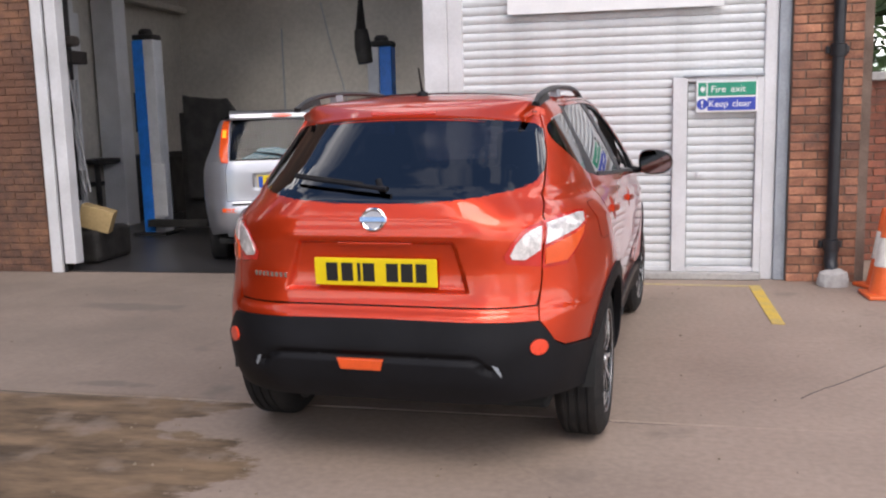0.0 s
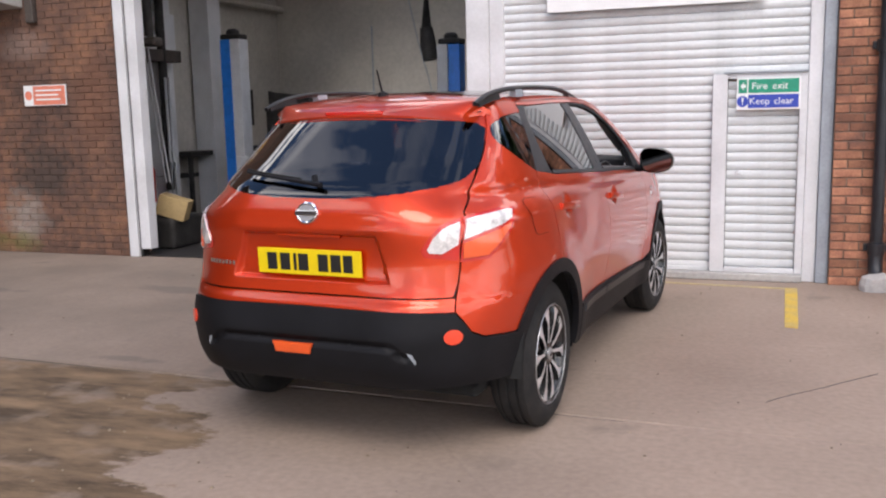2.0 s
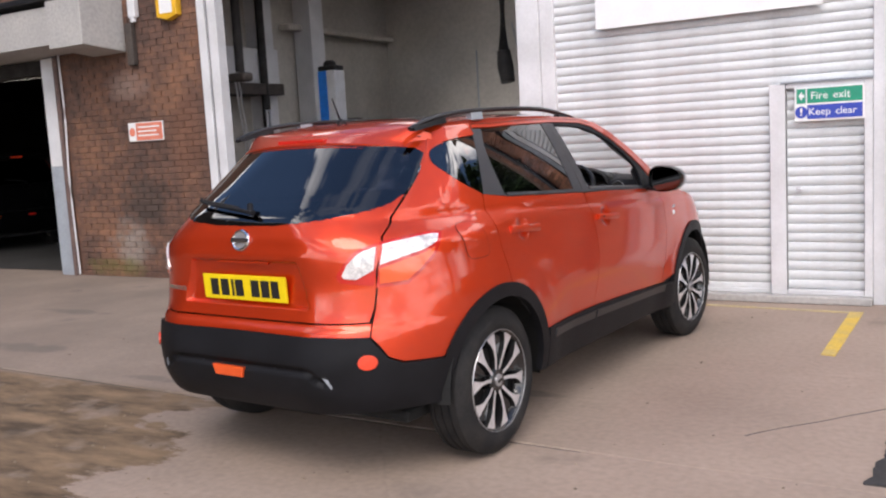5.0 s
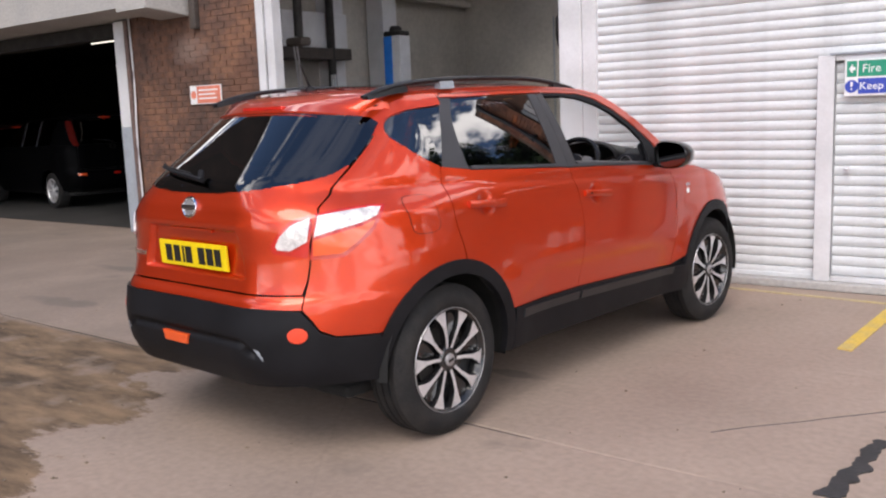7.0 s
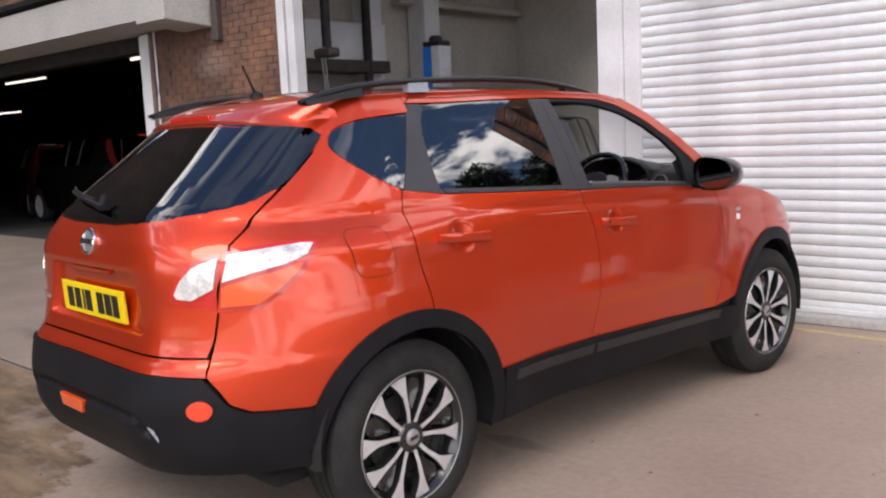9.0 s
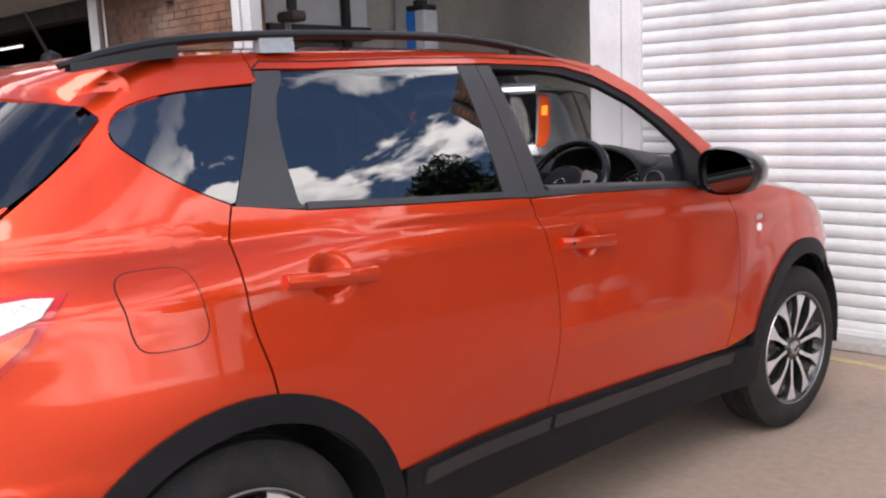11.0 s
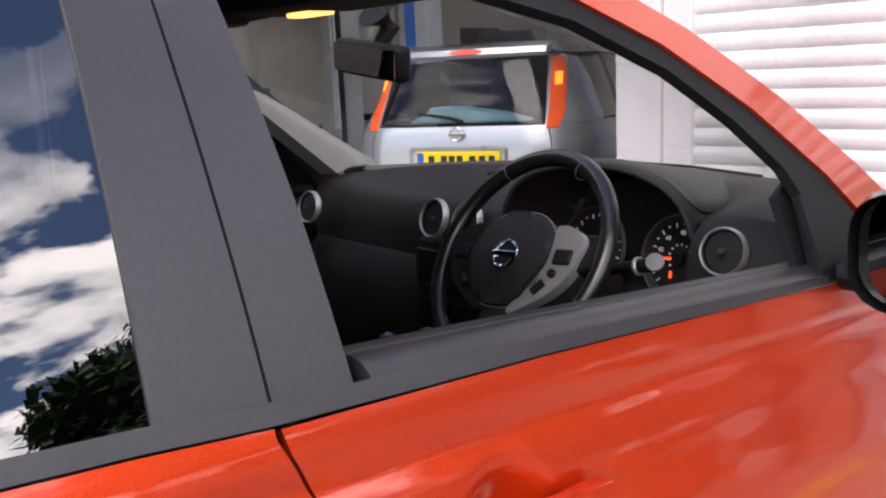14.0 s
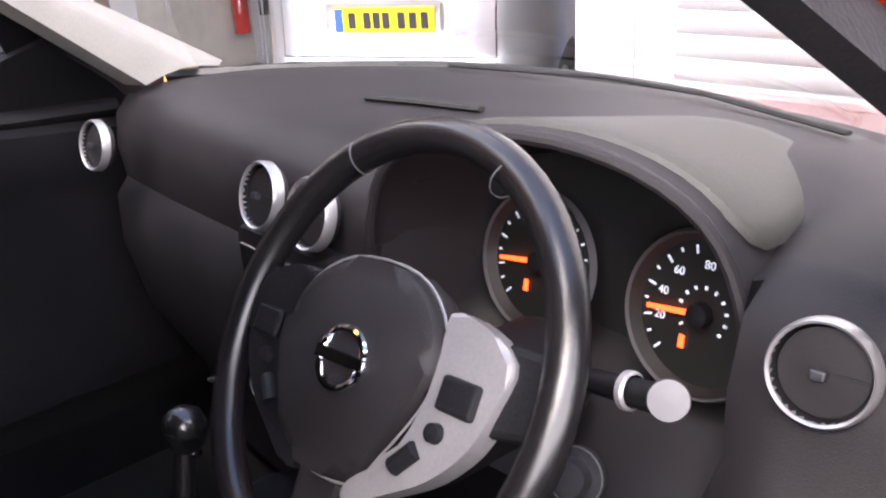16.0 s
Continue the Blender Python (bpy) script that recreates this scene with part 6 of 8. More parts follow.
def build_cabin():
    car = RED_CAR
    # windscreen
    rows = []
    for k in range(13):
        u = k / 12
        row = []
        for j in range(17):
            t = -1 + 2 * j / 16
            yb, zb = 2.50 - 0.34 * abs(t) ** 2.2, 1.150 + 0.015 * (1 - t * t)
            yt, zt = 1.60 - 0.10 * abs(t) ** 2.2, 1.572 - 0.038 * abs(t) ** 2.2
            xb, xt = 0.755 * t, 0.615 * t
            row.append((xb + (xt - xb) * u, yb + (yt - yb) * u, zb + (zt - zb) * u + 0.020 * math.sin(math.pi * u)))
        rows.append(row)
    ws = part("windscreen", grid_mesh(rows), CLEAR, car, "clear windscreen", True)
    ws.visible_shadow = False
    band = part("screen_edge", tube([(x, y - 0.01, z - 0.004) for x, y, z in rows[0]], 0.012, 6), BLACKINK, ws)
    cab = empty("cabin", label="dark grey cabin with a steering wheel on the right")
    cab.parent = car
    cab.matrix_basis = pose(-0.010, -0.042, 0.018, 0, -1.0, -2.5)
    lining = empty("lining", label="dark door trims, pillar trims and roof lining")
    lining.parent = car
    # dashboard
    prof = [(2.545, 1.120), (2.50, 1.150), (2.40, 1.160), (2.28, 1.160), (2.18, 1.154), (2.10, 1.145), (2.04, 1.130), (2.012, 1.10), (2.002, 1.04), (2.01, 0.98), (1.985, 0.95), (1.98, 0.86), (2.01, 0.72), (2.10, 0.55), (2.12, 0.40)]
    cx = 0.302
    rows = []
    for j in range(145):
        t = -1 + 2 * j / 144
        x = -0.035 + 0.745 * t
        row = []
        for i, (y, z) in enumerate(prof):
            far = max(0.0, 1 - i / 6)
            bulge = 0.028 * math.exp(-((x - 0.02) / 0.17) ** 2) * (i > 5) + 0.12 * step((x - 0.47) / 0.10) * min(1.0, max(0.0, (1.09 - z) / 0.30))
            hood = 0.010 * math.exp(-(((x - cx) / 0.17) ** 4)) * (3 <= i <= 8)
            yy = y - 0.26 * far * abs(t) ** 2.4 - bulge + 0.02 * abs(t) ** 3 * (i > 5)
            if 5 <= i <= 10 and abs(x - cx) < 0.208:
                yy += 0.16 * (1 - min(1.0, abs(x - cx) / (0.208 if i > 6 else 0.188)) ** 14)
            row.append((x, yy, z - 0.02 * abs(t) ** 4 * (i < 6) - 0.022 * math.exp(-((x - 0.475) / 0.045) ** 2) * (4 <= i <= 6) + hood * (1 if i < 7 else 0.0)))
        rows.append(row)
    dash = part("dashboard", grid_mesh(rows), DASH, cab, "black grained plastic dashboard", True)
    # cowl over the dials with its paler top
    rows, rim = [], []
    for k in range(25):
        a = math.pi * k / 24
        c, s = math.cos(a), math.sin(a)
        row = []
        for y, rx, h in ((1.998, 0.206, 0.116), (2.004, 0.210, 0.122), (2.04, 0.209, 0.121), (2.12, 0.193, 0.106), (2.20, 0.171, 0.092), (2.29, 0.138, 0.076), (2.36, 0.094, 0.052)):
            row.append((cx - rx * math.copysign(abs(c) ** 0.92, c), y - 0.035 * c, 1.098 + h * s ** (0.85 if c > 0 else 1.1) - 0.03 * abs(c) ** 12))
        rows.append(row)
        rim.append(row[0])
    cowl = part("instrument_cowl", grid_mesh(rows), DASH, cab, "black cowl over the dials", True)
    part("cowl_rim", tube(rim, 0.006, 8), DASH, cowl, smooth=True)
    prof_y, prof_r, prof_h = (1.998, 2.004, 2.04, 2.12, 2.20, 2.29, 2.36), (0.206, 0.210, 0.209, 0.193, 0.171, 0.138, 0.094), (0.116, 0.122, 0.121, 0.106, 0.092, 0.076, 0.052)
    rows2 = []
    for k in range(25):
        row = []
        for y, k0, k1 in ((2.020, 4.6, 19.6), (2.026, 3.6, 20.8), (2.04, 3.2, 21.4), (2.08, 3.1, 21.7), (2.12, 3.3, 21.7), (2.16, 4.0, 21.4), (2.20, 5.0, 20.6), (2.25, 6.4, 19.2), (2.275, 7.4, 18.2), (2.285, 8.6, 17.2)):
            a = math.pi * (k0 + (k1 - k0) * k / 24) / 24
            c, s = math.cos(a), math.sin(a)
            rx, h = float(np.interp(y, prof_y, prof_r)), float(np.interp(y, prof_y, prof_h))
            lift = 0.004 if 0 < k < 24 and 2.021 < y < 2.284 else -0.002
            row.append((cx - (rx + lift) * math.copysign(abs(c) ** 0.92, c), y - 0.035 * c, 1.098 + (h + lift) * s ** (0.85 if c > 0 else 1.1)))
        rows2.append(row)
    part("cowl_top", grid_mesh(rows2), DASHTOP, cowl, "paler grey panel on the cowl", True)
    part("demister_slot", tube([(-0.30, 2.43, 1.164), (0.0, 2.47, 1.165), (0.19, 2.445, 1.164), (0.42, 2.36, 1.162)], 0.006, 6, flat=0.5), DARK, dash)
    part("defrost_grille", tube([(-0.215, 2.195, 1.160), (-0.11, 2.214, 1.161), (-0.005, 2.228, 1.161)], 0.008, 6, flat=0.5), DARK, dash)
    # dials
    bez = part("dial_panel", prism([(cx - 0.18, 0.94), (cx + 0.21, 0.94), (cx + 0.21, 1.07), (cx + 0.15, 1.14), (cx, 1.18), (cx - 0.15, 1.14), (cx - 0.18, 1.09)], 2.152, 2.17, "y"), DARK, cab)
    for dx, ang in ((0.412, 186), (0.202, 188)):
        m = Matrix.Translation((dx, 2.108, 1.036)) @ pose(0, 0, 0, 78) @ Matrix.Diagonal((1.42, 1.42, 1.42, 1))
        d = part("dial", lathe([(0.0001, -0.008), (0.050, -0.008), (0.055, 0.0)], 40), BLACKINK, bez, "black dial with white marks and an orange needle", True, m)
        part("dial_ring", lathe([(0.0545, -0.004), (0.057, 0.002), (0.059, -0.004)], 48), STALKGREY, d, smooth=True)
        for k in range(19):
            a = radians(225 - 270 * k / 18)
            r0, r1 = (0.041, 0.047) if k % 2 == 0 else (0.044, 0.047)
            part("mark", box(r0, r1, -0.0007, 0.0007, -0.0075, -0.0065), DIALINK, d, m=pose(0, 0, 0, 0, 0, math.degrees(a)))
        if dx > 0.3:
            for txt, k in (("20", 2), ("40", 4), ("60", 6.2), ("80", 9), ("100", 11.3)):
                a = radians(225 - 270 * k / 18)
                writing(txt, 0.0085, DIALINK, d, Matrix.Translation((0.034 * math.cos(a), 0.034 * math.sin(a) - 0.003, -0.0072)), 0.0003, "CENTER")
            for k in range(11):
                a = radians(215 - 250 * k / 10)
                part("inner_mark", box(0.017, 0.0195, -0.0009, 0.0009, -0.0075, -0.0065), DIALINK, d, m=pose(0, 0, 0, 0, 0, math.degrees(a)))
        part("needle", prism([(0.0, -0.002), (0.042, -0.0014), (0.042, 0.0014), (0.0, 0.002)], -0.005, -0.003, "z"), NEEDLE, d, "glowing orange needle", m=pose(0, 0, 0, 0, 0, ang))
        part("needle_cap", lathe([(0.009, -0.006), (0.008, 0.001), (0.0001, 0.002)], 18), PLASTIC, d)
        part("small_lamp", box(-0.0145, -0.0105, -0.027, -0.018, -0.0072, -0.0062), NEEDLE, d)
    # vents
    ring_vent(cab, "vent", Matrix.Translation((0.590, 1.996, 1.086)) @ pose(0, 0, 0, 76, 0, 8), 0.040)
    ring_vent(cab, "vent", Matrix.Translation((-0.655, 1.938, 1.076)) @ pose(0, 0, 0, 78, 0, 6), 0.043)
    for vx in (-0.124, -0.010):
        ring_vent(cab, "vent", Matrix.Translation((vx, 1.953, 1.088)) @ pose(0, 0, 0, 74), 0.044)
    # centre stack
    cs = part("centre_fascia", box(-0.20, 0.06, 1.945, 2.04, 0.70, 1.04, 0.02), PLASTIC, cab, "black centre stack with knobs", True)
    part("screen", box(-0.17, 0.03, 1.938, 1.945, 0.94, 1.02, 0.003), RIMBLACK, cs)
    for k in range(3):
        part("knob", lathe([(0.022, 0.0), (0.02, 0.018), (0.0001, 0.02)], 20, "y", m=pose(-0.14 + 0.07 * k, 1.92, 0.82)), SATIN, cs, smooth=True)
    for k in range(5):
        part("button", box(-0.165 + 0.04 * k, -0.135 + 0.04 * k, 1.937, 1.945, 0.885, 0.91, 0.002), PLASTIC, cs)
    con = part("centre_console", box(-0.17, 0.07, 1.0, 1.96, 0.42, 0.68, 0.03), PLASTIC, cab, smooth=True)
    lev = part("gear_lever", tube([(-0.06, 1.74, 0.66), (-0.068, 1.77, 0.77), (-0.078, 1.785, 0.825)], [0.035, 0.016, 0.012], 12), LEATHER, cab, "gear lever with a round black knob", True)
    part("gear_knob", lathe([(0.012, -0.03), (0.020, -0.022), (0.027, -0.006), (0.028, 0.006), (0.022, 0.022), (0.012, 0.029), (0.0001, 0.031)], 24, m=pose(-0.08, 1.789, 0.842)), RIMBLACK, lev, smooth=True)
    part("knob_ring", lathe([(0.012, -0.036), (0.0165, -0.034), (0.0165, -0.027), (0.013, -0.025)], 24, m=pose(-0.08, 1.789, 0.842)), CHROME, lev, smooth=True)
    # steering column, stalks, start knob
    part("column_shroud", box(0.25, 0.345, 1.84, 2.05, 0.93, 1.02, 0.022), DASH, cab, smooth=True)
    st = part("stalk", tube([(0.35, 1.93, 1.03), (0.446, 1.925, 1.054), (0.516, 1.916, 1.069)], [0.009, 0.010, 0.012], 12), PLASTIC, cab, smooth=True)
    part("stalk_ring", lathe([(0.013, -0.01), (0.0155, -0.008), (0.0155, -0.003), (0.013, -0.001)], 24, "x", m=pose(0.488, 1.920, 1.063, 0, -12)), SATIN, st)
    part("stalk_end", lathe([(0.013, 0.0), (0.0155, 0.006), (0.0148, 0.010), (0.0001, 0.011)], 24, m=Matrix.Translation((0.522, 1.914, 1.072)) @ look((0, 0, 0), (-0.5, 0.75, -0.5))), STALKGREY, st, smooth=True)
    part("stalk", tube([(0.26, 1.93, 1.03), (0.19, 1.92, 1.05), (0.13, 1.91, 1.065)], [0.009, 0.010, 0.012], 12), PLASTIC, cab, smooth=True)
    kn = part("start_knob", lathe([(0.036, -0.01), (0.036, 0.003), (0.024, 0.004), (0.024, 0.016), (0.022, 0.02), (0.0001, 0.02)], 28), TRIM, cab, "round start knob", True, Matrix.Translation((0.390, 1.962, 0.920)) @ pose(0, 0, 0, 70, 0, 14) @ Matrix.Diagonal((0.74, 0.74, 0.9, 1)))
    part("knob_ring", lathe([(0.035, 0.002), (0.037, 0.004), (0.038, 0.002)], 28), SATIN, kn)
    # steering wheel
    sw = empty("steering_wheel", label="black leather steering wheel with satin silver spokes")
    sw.parent = cab
    sw.matrix_basis = Matrix.Translation((0.316, 1.780, 1.083)) @ pose(0, 0, 0, 57) @ pose(0, 0, 0, 0, 0, 4)
    R = 0.189
    part("rim", tube([(R * math.cos(a), R * math.sin(a), 0) for a in (2 * math.pi * k / 64 for k in range(64))], 0.0155, 14, closed=True), LEATHER, sw, smooth=True, m=pose(0.006, 0.006, -0.018))
    for a in (62, 118, 200, 340):
        part("stitch", tube([(R * math.cos(radians(a)) + 0.0162 * math.cos(t) * math.cos(radians(a)), R * math.sin(radians(a)) + 0.0162 * math.cos(t) * math.sin(radians(a)), 0.0162 * math.sin(t) - 0.018) for t in (2 * math.pi * k / 16 for k in range(16))], 0.0007, 5, closed=True), STALKGREY, sw)
    hubp = spline([(-0.085, 0.045), (-0.04, 0.078), (0.04, 0.078), (0.085, 0.045), (0.088, 0.0), (0.06, -0.055), (0.035, -0.085), (-0.035, -0.085), (-0.06, -0.055), (-0.088, 0.0)], 4, True)
    hb = prism(hubp, -0.045, 0.004, "z", bevel=0.014)
    hub = part("hub_pad", hb, DASH, sw, smooth=True)
    part("hub_seam", tube([(x * 1.03, y * 1.03, -0.008) for x, y in hubp], 0.0012, 6, closed=True), SATIN, hub)
    bd = part("badge_ring", tube([(0.026 * math.cos(a), 0.024 * math.sin(a), 0.006) for a in (2 * math.pi * k / 24 for k in range(24))], 0.0035, 8, closed=True), CHROME, hub, smooth=True)
    part("badge_bar", box(-0.031, 0.031, -0.0055, 0.0055, 0.004, 0.010, 0.002), CHROME, bd)
    for s in (-1, 1):
        band = spline([(0.086, 0.060), (0.120, 0.058), (0.156, 0.040), (0.154, 0.010), (0.142, -0.026), (0.116, -0.056), (0.082, -0.078), (0.040, -0.100), (0.034, -0.086), (0.070, -0.056), (0.088, -0.014), (0.090, 0.030)], 3, True)
        spk = part("spoke", prism([(s * x, y) for x, y in band], -0.026, -0.006, "z", bevel=0.004), SATIN if s > 0 else PLASTIC, sw, "satin silver wheel spoke" if s > 0 else "")
        part("spoke_root", prism([(s * x, y) for x, y in ((0.140, 0.052), (0.188, 0.052), (0.190, -0.006), (0.146, -0.014))], -0.034, -0.014, "z", bevel=0.006), PLASTIC, spk)
        part("switch", box(min(s * 0.104, s * 0.140), max(s * 0.104, s * 0.140), -0.008, 0.018, -0.008, 0.000, 0.003), PLASTIC, spk)
        part("switch", lathe([(0.008, -0.008), (0.007, 0.0), (0.0001, 0.001)], 16, m=pose(s * 0.110, -0.024, 0)), PLASTIC, spk)
        part("switch", tube([(s * 0.098, -0.040, -0.004), (s * 0.082, -0.058, -0.004)], 0.0075, 12), PLASTIC, spk)
    part("lower_spoke", prism([(-0.03, -0.075), (0.03, -0.075), (0.022, -0.185), (-0.022, -0.185)], -0.030, -0.010, "z", bevel=0.006), DASH, sw)
    # doors' inner sides
    for sgn in (1, -1):
        mode = "right" if sgn > 0 else "left"
        # trim blacker than the dash, so its colour also carries the cabin's dim sides
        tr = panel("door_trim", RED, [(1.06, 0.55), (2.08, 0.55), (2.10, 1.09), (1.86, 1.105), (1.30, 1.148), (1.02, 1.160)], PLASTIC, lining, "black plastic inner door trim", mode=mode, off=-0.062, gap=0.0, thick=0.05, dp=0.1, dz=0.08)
        part("window_ledge", tube([(sgn * (RED.half(y, z) - 0.032), y, z) for y, z in ((1.10 if sgn > 0 else 1.03, 1.156), (1.30, 1.145), (1.60, 1.124), (1.86, 1.106), (2.06, 1.096))], 0.034, 12, flat=0.62), LEDGE if sgn > 0 else PLASTIC, tr, smooth=True)
        if sgn > 0:
            rows = [[(RED.half(y, z) - d, y, z + dz) for d, dz in ((0.040, 0.012), (0.050, 0.019), (0.075, 0.017), (0.098, 0.010), (0.108, -0.004), (0.112, -0.05))] for y, z in ((1.08, 1.157), (1.30, 1.145), (1.60, 1.124), (1.86, 1.106), (2.06, 1.096))]
            part("ledge_pad", grid_mesh(rows), LEDGE, tr, "grey padded top of the door trim", True)
        panel("inner_sail", RED, [(1.84, 1.10), (2.12, 1.08), (2.06, 1.16), (1.93, 1.26), (1.86, 1.235)], PLASTIC, lining, mode=mode, off=-0.03, gap=0.0)
        px = sgn * 0.735
        part("armrest", box(min(px, px - sgn * 0.09), max(px, px - sgn * 0.09), 1.15, 1.72, 0.86, 0.93, 0.02), PLASTIC, tr, smooth=True)
        part("handle_bowl", box(min(px, px - sgn * 0.012) + sgn * 0.02, max(px, px - sgn * 0.012) + sgn * 0.02, 1.60, 1.76, 1.03, 1.095, 0.008), RIMBLACK, tr)
        part("door_pull", tube([(px + sgn * 0.004, 1.63, 1.070), (px - sgn * 0.012, 1.67, 1.068), (px - sgn * 0.012, 1.71, 1.062)], 0.006, 8), CHROME, tr)
        if sgn > 0:
            continue
        part("grip_trim", prism([(1.775, 1.08), (1.805, 1.085), (1.795, 1.02), (1.75, 0.93), (1.735, 0.935), (1.765, 1.02)], min(px, px - sgn * 0.02), max(px, px - sgn * 0.02), "x", bevel=0.003), SATIN, tr, "satin silver door grip")
    # pillar trims, roof lining
    for sgn in (1, -1):
        rows = []
        for k in range(13):
            u = k / 12
            yl, yu = 1.575 + (0.62 if sgn > 0 else 0.485) * u, 1.60 + 0.65 * u
            zl, zu = 1.519 - 0.795 * (yl - 1.575), 1.536 - 0.573 * (yu - 1.60)
            if sgn < 0:
                zl, zu = zl + 0.02 * min(1.0, 4 * u), zu - 0.012
            else:
                zl = 1.393 - 0.42 * (yl - 1.75) + 0.05 * (1 - u) ** 6
            xl = min((0.622 if sgn < 0 else 0.640) + 0.035 * u, RED.half(yl, zl) - 0.045)
            xu = min(0.668 + 0.070 * u, RED.half(yu, zu) - 0.022)
            row = [(min(xl + 0.07, RED.half(yl, zl) - 0.016), yl - 0.01, zl - 0.004), (xl, yl, zl)]
            for f in (0.25, 0.5, 0.75):
                bow = 0.016 * math.sin(math.pi * f)
                row.append((xl + (xu - xl) * f - bow, yl + (yu - yl) * f - bow * 0.5, zl + (zu - zl) * f + bow))
            row += [(xu, yu, zu), (xu + 0.012, yu + 0.02, zu + 0.006)]
            rows.append([(sgn * x, y, z) for x, y, z in row])
        part("pillar_trim", grid_mesh(rows), LINER, lining, "grey pillar trim", True)
        rows = []
        for z in (1.10, 1.25, 1.40, 1.53):
            x = RED.half(1.05, z) - 0.05
            y0 = float(np.interp(z, [1.10, 1.53], [0.90, 0.95]))
            rows.append([(sgn * (x + 0.03), y0 - 0.02, z), (sgn * x, y0, z), (sgn * x, y0 + 0.09, z), (sgn * (x + 0.035), y0 + 0.13, z)])
        part("pillar_trim", grid_mesh(rows), LINERD, lining, smooth=True)
    rows = []
    for k in range(21):
        y = -0.10 + 1.66 * k / 20
        z = edge_z(y) - 0.040
        w = RED.half(y, min(z, 1.55)) - 0.03
        rows.append([(w * t, y + 0.06 * (1 - t * t) * (k > 17), z + 0.035 * (1 - abs(t) ** 2.2)) for t in (-1, -0.75, -0.5, -0.25, 0, 0.25, 0.5, 0.75, 1)])
    part("headliner", grid_mesh(rows), LINERD, lining, "dark roof lining", True)
    oc = part("overhead_console", box(-0.08, 0.18, 1.46, 1.62, 1.530, 1.562, 0.012), LINERD, lining, smooth=True)
    part("cabin_lamp", box(0.0, 0.105, 1.545, 1.58, 1.522, 1.532, 0.003), CABINLAMP, oc, "lit amber cabin lamp")
    for vx in (-0.36, 0.38):
        part("sun_visor", box(vx - 0.20, vx + 0.20, 1.40, 1.56, 1.520, 1.538, 0.008), LINERD, lining, smooth=True)
    mr = part("mirror_housing", box(-0.118, 0.118, -0.016, 0.022, -0.032, 0.036, 0.014, 3), PLASTIC, cab, "black rear view mirror", True, Matrix.Translation((-0.035, 1.760, 1.426)) @ pose(0, 0, 0, 4, 9, 4) @ Matrix.Diagonal((0.88, 1, 1.0, 1)))
    part("mirror_glass", box(-0.108, 0.108, -0.0175, -0.0162, -0.024, 0.029), MIRROR, mr)
    part("mirror_stalk", tube([(0.0, 0.02, 0.02), (0.0, 0.05, 0.06), (0.0, 0.02, 0.095)], [0.016, 0.022, 0.045], 12), PLASTIC, mr, smooth=True)
    # seats
    def seat(x, label):
        s = empty("seat", label=label)
        s.parent = lining
        part("cushion", box(x - 0.25, x + 0.25, 0.78, 1.30, 0.50, 0.66, 0.05, 3), CLOTH, s, smooth=True)
        bk = box(-0.24, 0.24, -0.07, 0.07, 0.0, 0.62, 0.05, 3)
        part("backrest", bk, CLOTH, s, smooth=True, m=Matrix.Translation((x, 0.74, 0.60)) @ pose(0, 0, 0, 14))
        part("headrest", box(x - 0.13, x + 0.13, 0.50, 0.60, 1.23, 1.40, 0.04, 3), CLOTH, s, smooth=True)
        for dx in (-0.06, 0.06):
            part("headrest_post", tube([(x + dx, 0.57, 1.17), (x + dx, 0.555, 1.26)], 0.007, 8), CHROME, s)
    seat(0.37, "charcoal cloth driver's seat")
    seat(-0.37, "charcoal cloth passenger seat")
    part("rear_bench", box(-0.62, 0.62, 0.02, 0.20, 0.55, 1.10, 0.05, 3), CLOTH, lining, "charcoal rear bench", True)
    part("load_floor", box(-0.60, 0.60, -0.60, 0.02, 0.62, 0.66, 0.01), CLOTH, lining)
    part("bulkhead", box(-0.70, 0.70, 2.16, 2.20, 0.30, 1.08), DARK, lining)


build_mirror(1)
build_mirror(-1)
build_cabin()


# ---------------------------------------------------------------- other cars
HATCH = Shell(
    [(0.18, 0.74), (0.30, 0.80), (0.45, 0.825), (0.70, 0.842), (0.92, 0.838), (1.02, 0.815), (1.10, 0.785), (1.30, 0.715), (1.42, 0.665), (1.50, 0.61), (1.55, 0.54)],
    [(0.22, -0.58), (0.32, -0.68), (0.42, -0.725), (0.55, -0.735), (0.62, -0.715), (0.66, -0.685), (0.85, -0.672), (0.95, -0.665), (1.05, -0.64), (1.12, -0.60), (1.30, -0.52), (1.45, -0.44), (1.52, -0.40)],
    [(0.18, 3.20), (0.40, 3.32), (0.6, 3.32), (0.8, 3.20), (0.95, 2.95), (1.0, 2.8)], ya=-0.05, yb=2.4, rc=0.40, power=2.6, shape=lambda y, z: -0.10 * step((y - 1.9) / 1.3) ** 1.2 - 0.03 * step((0.3 - y) / 0.6) * step((z - 1.0) / 0.3))


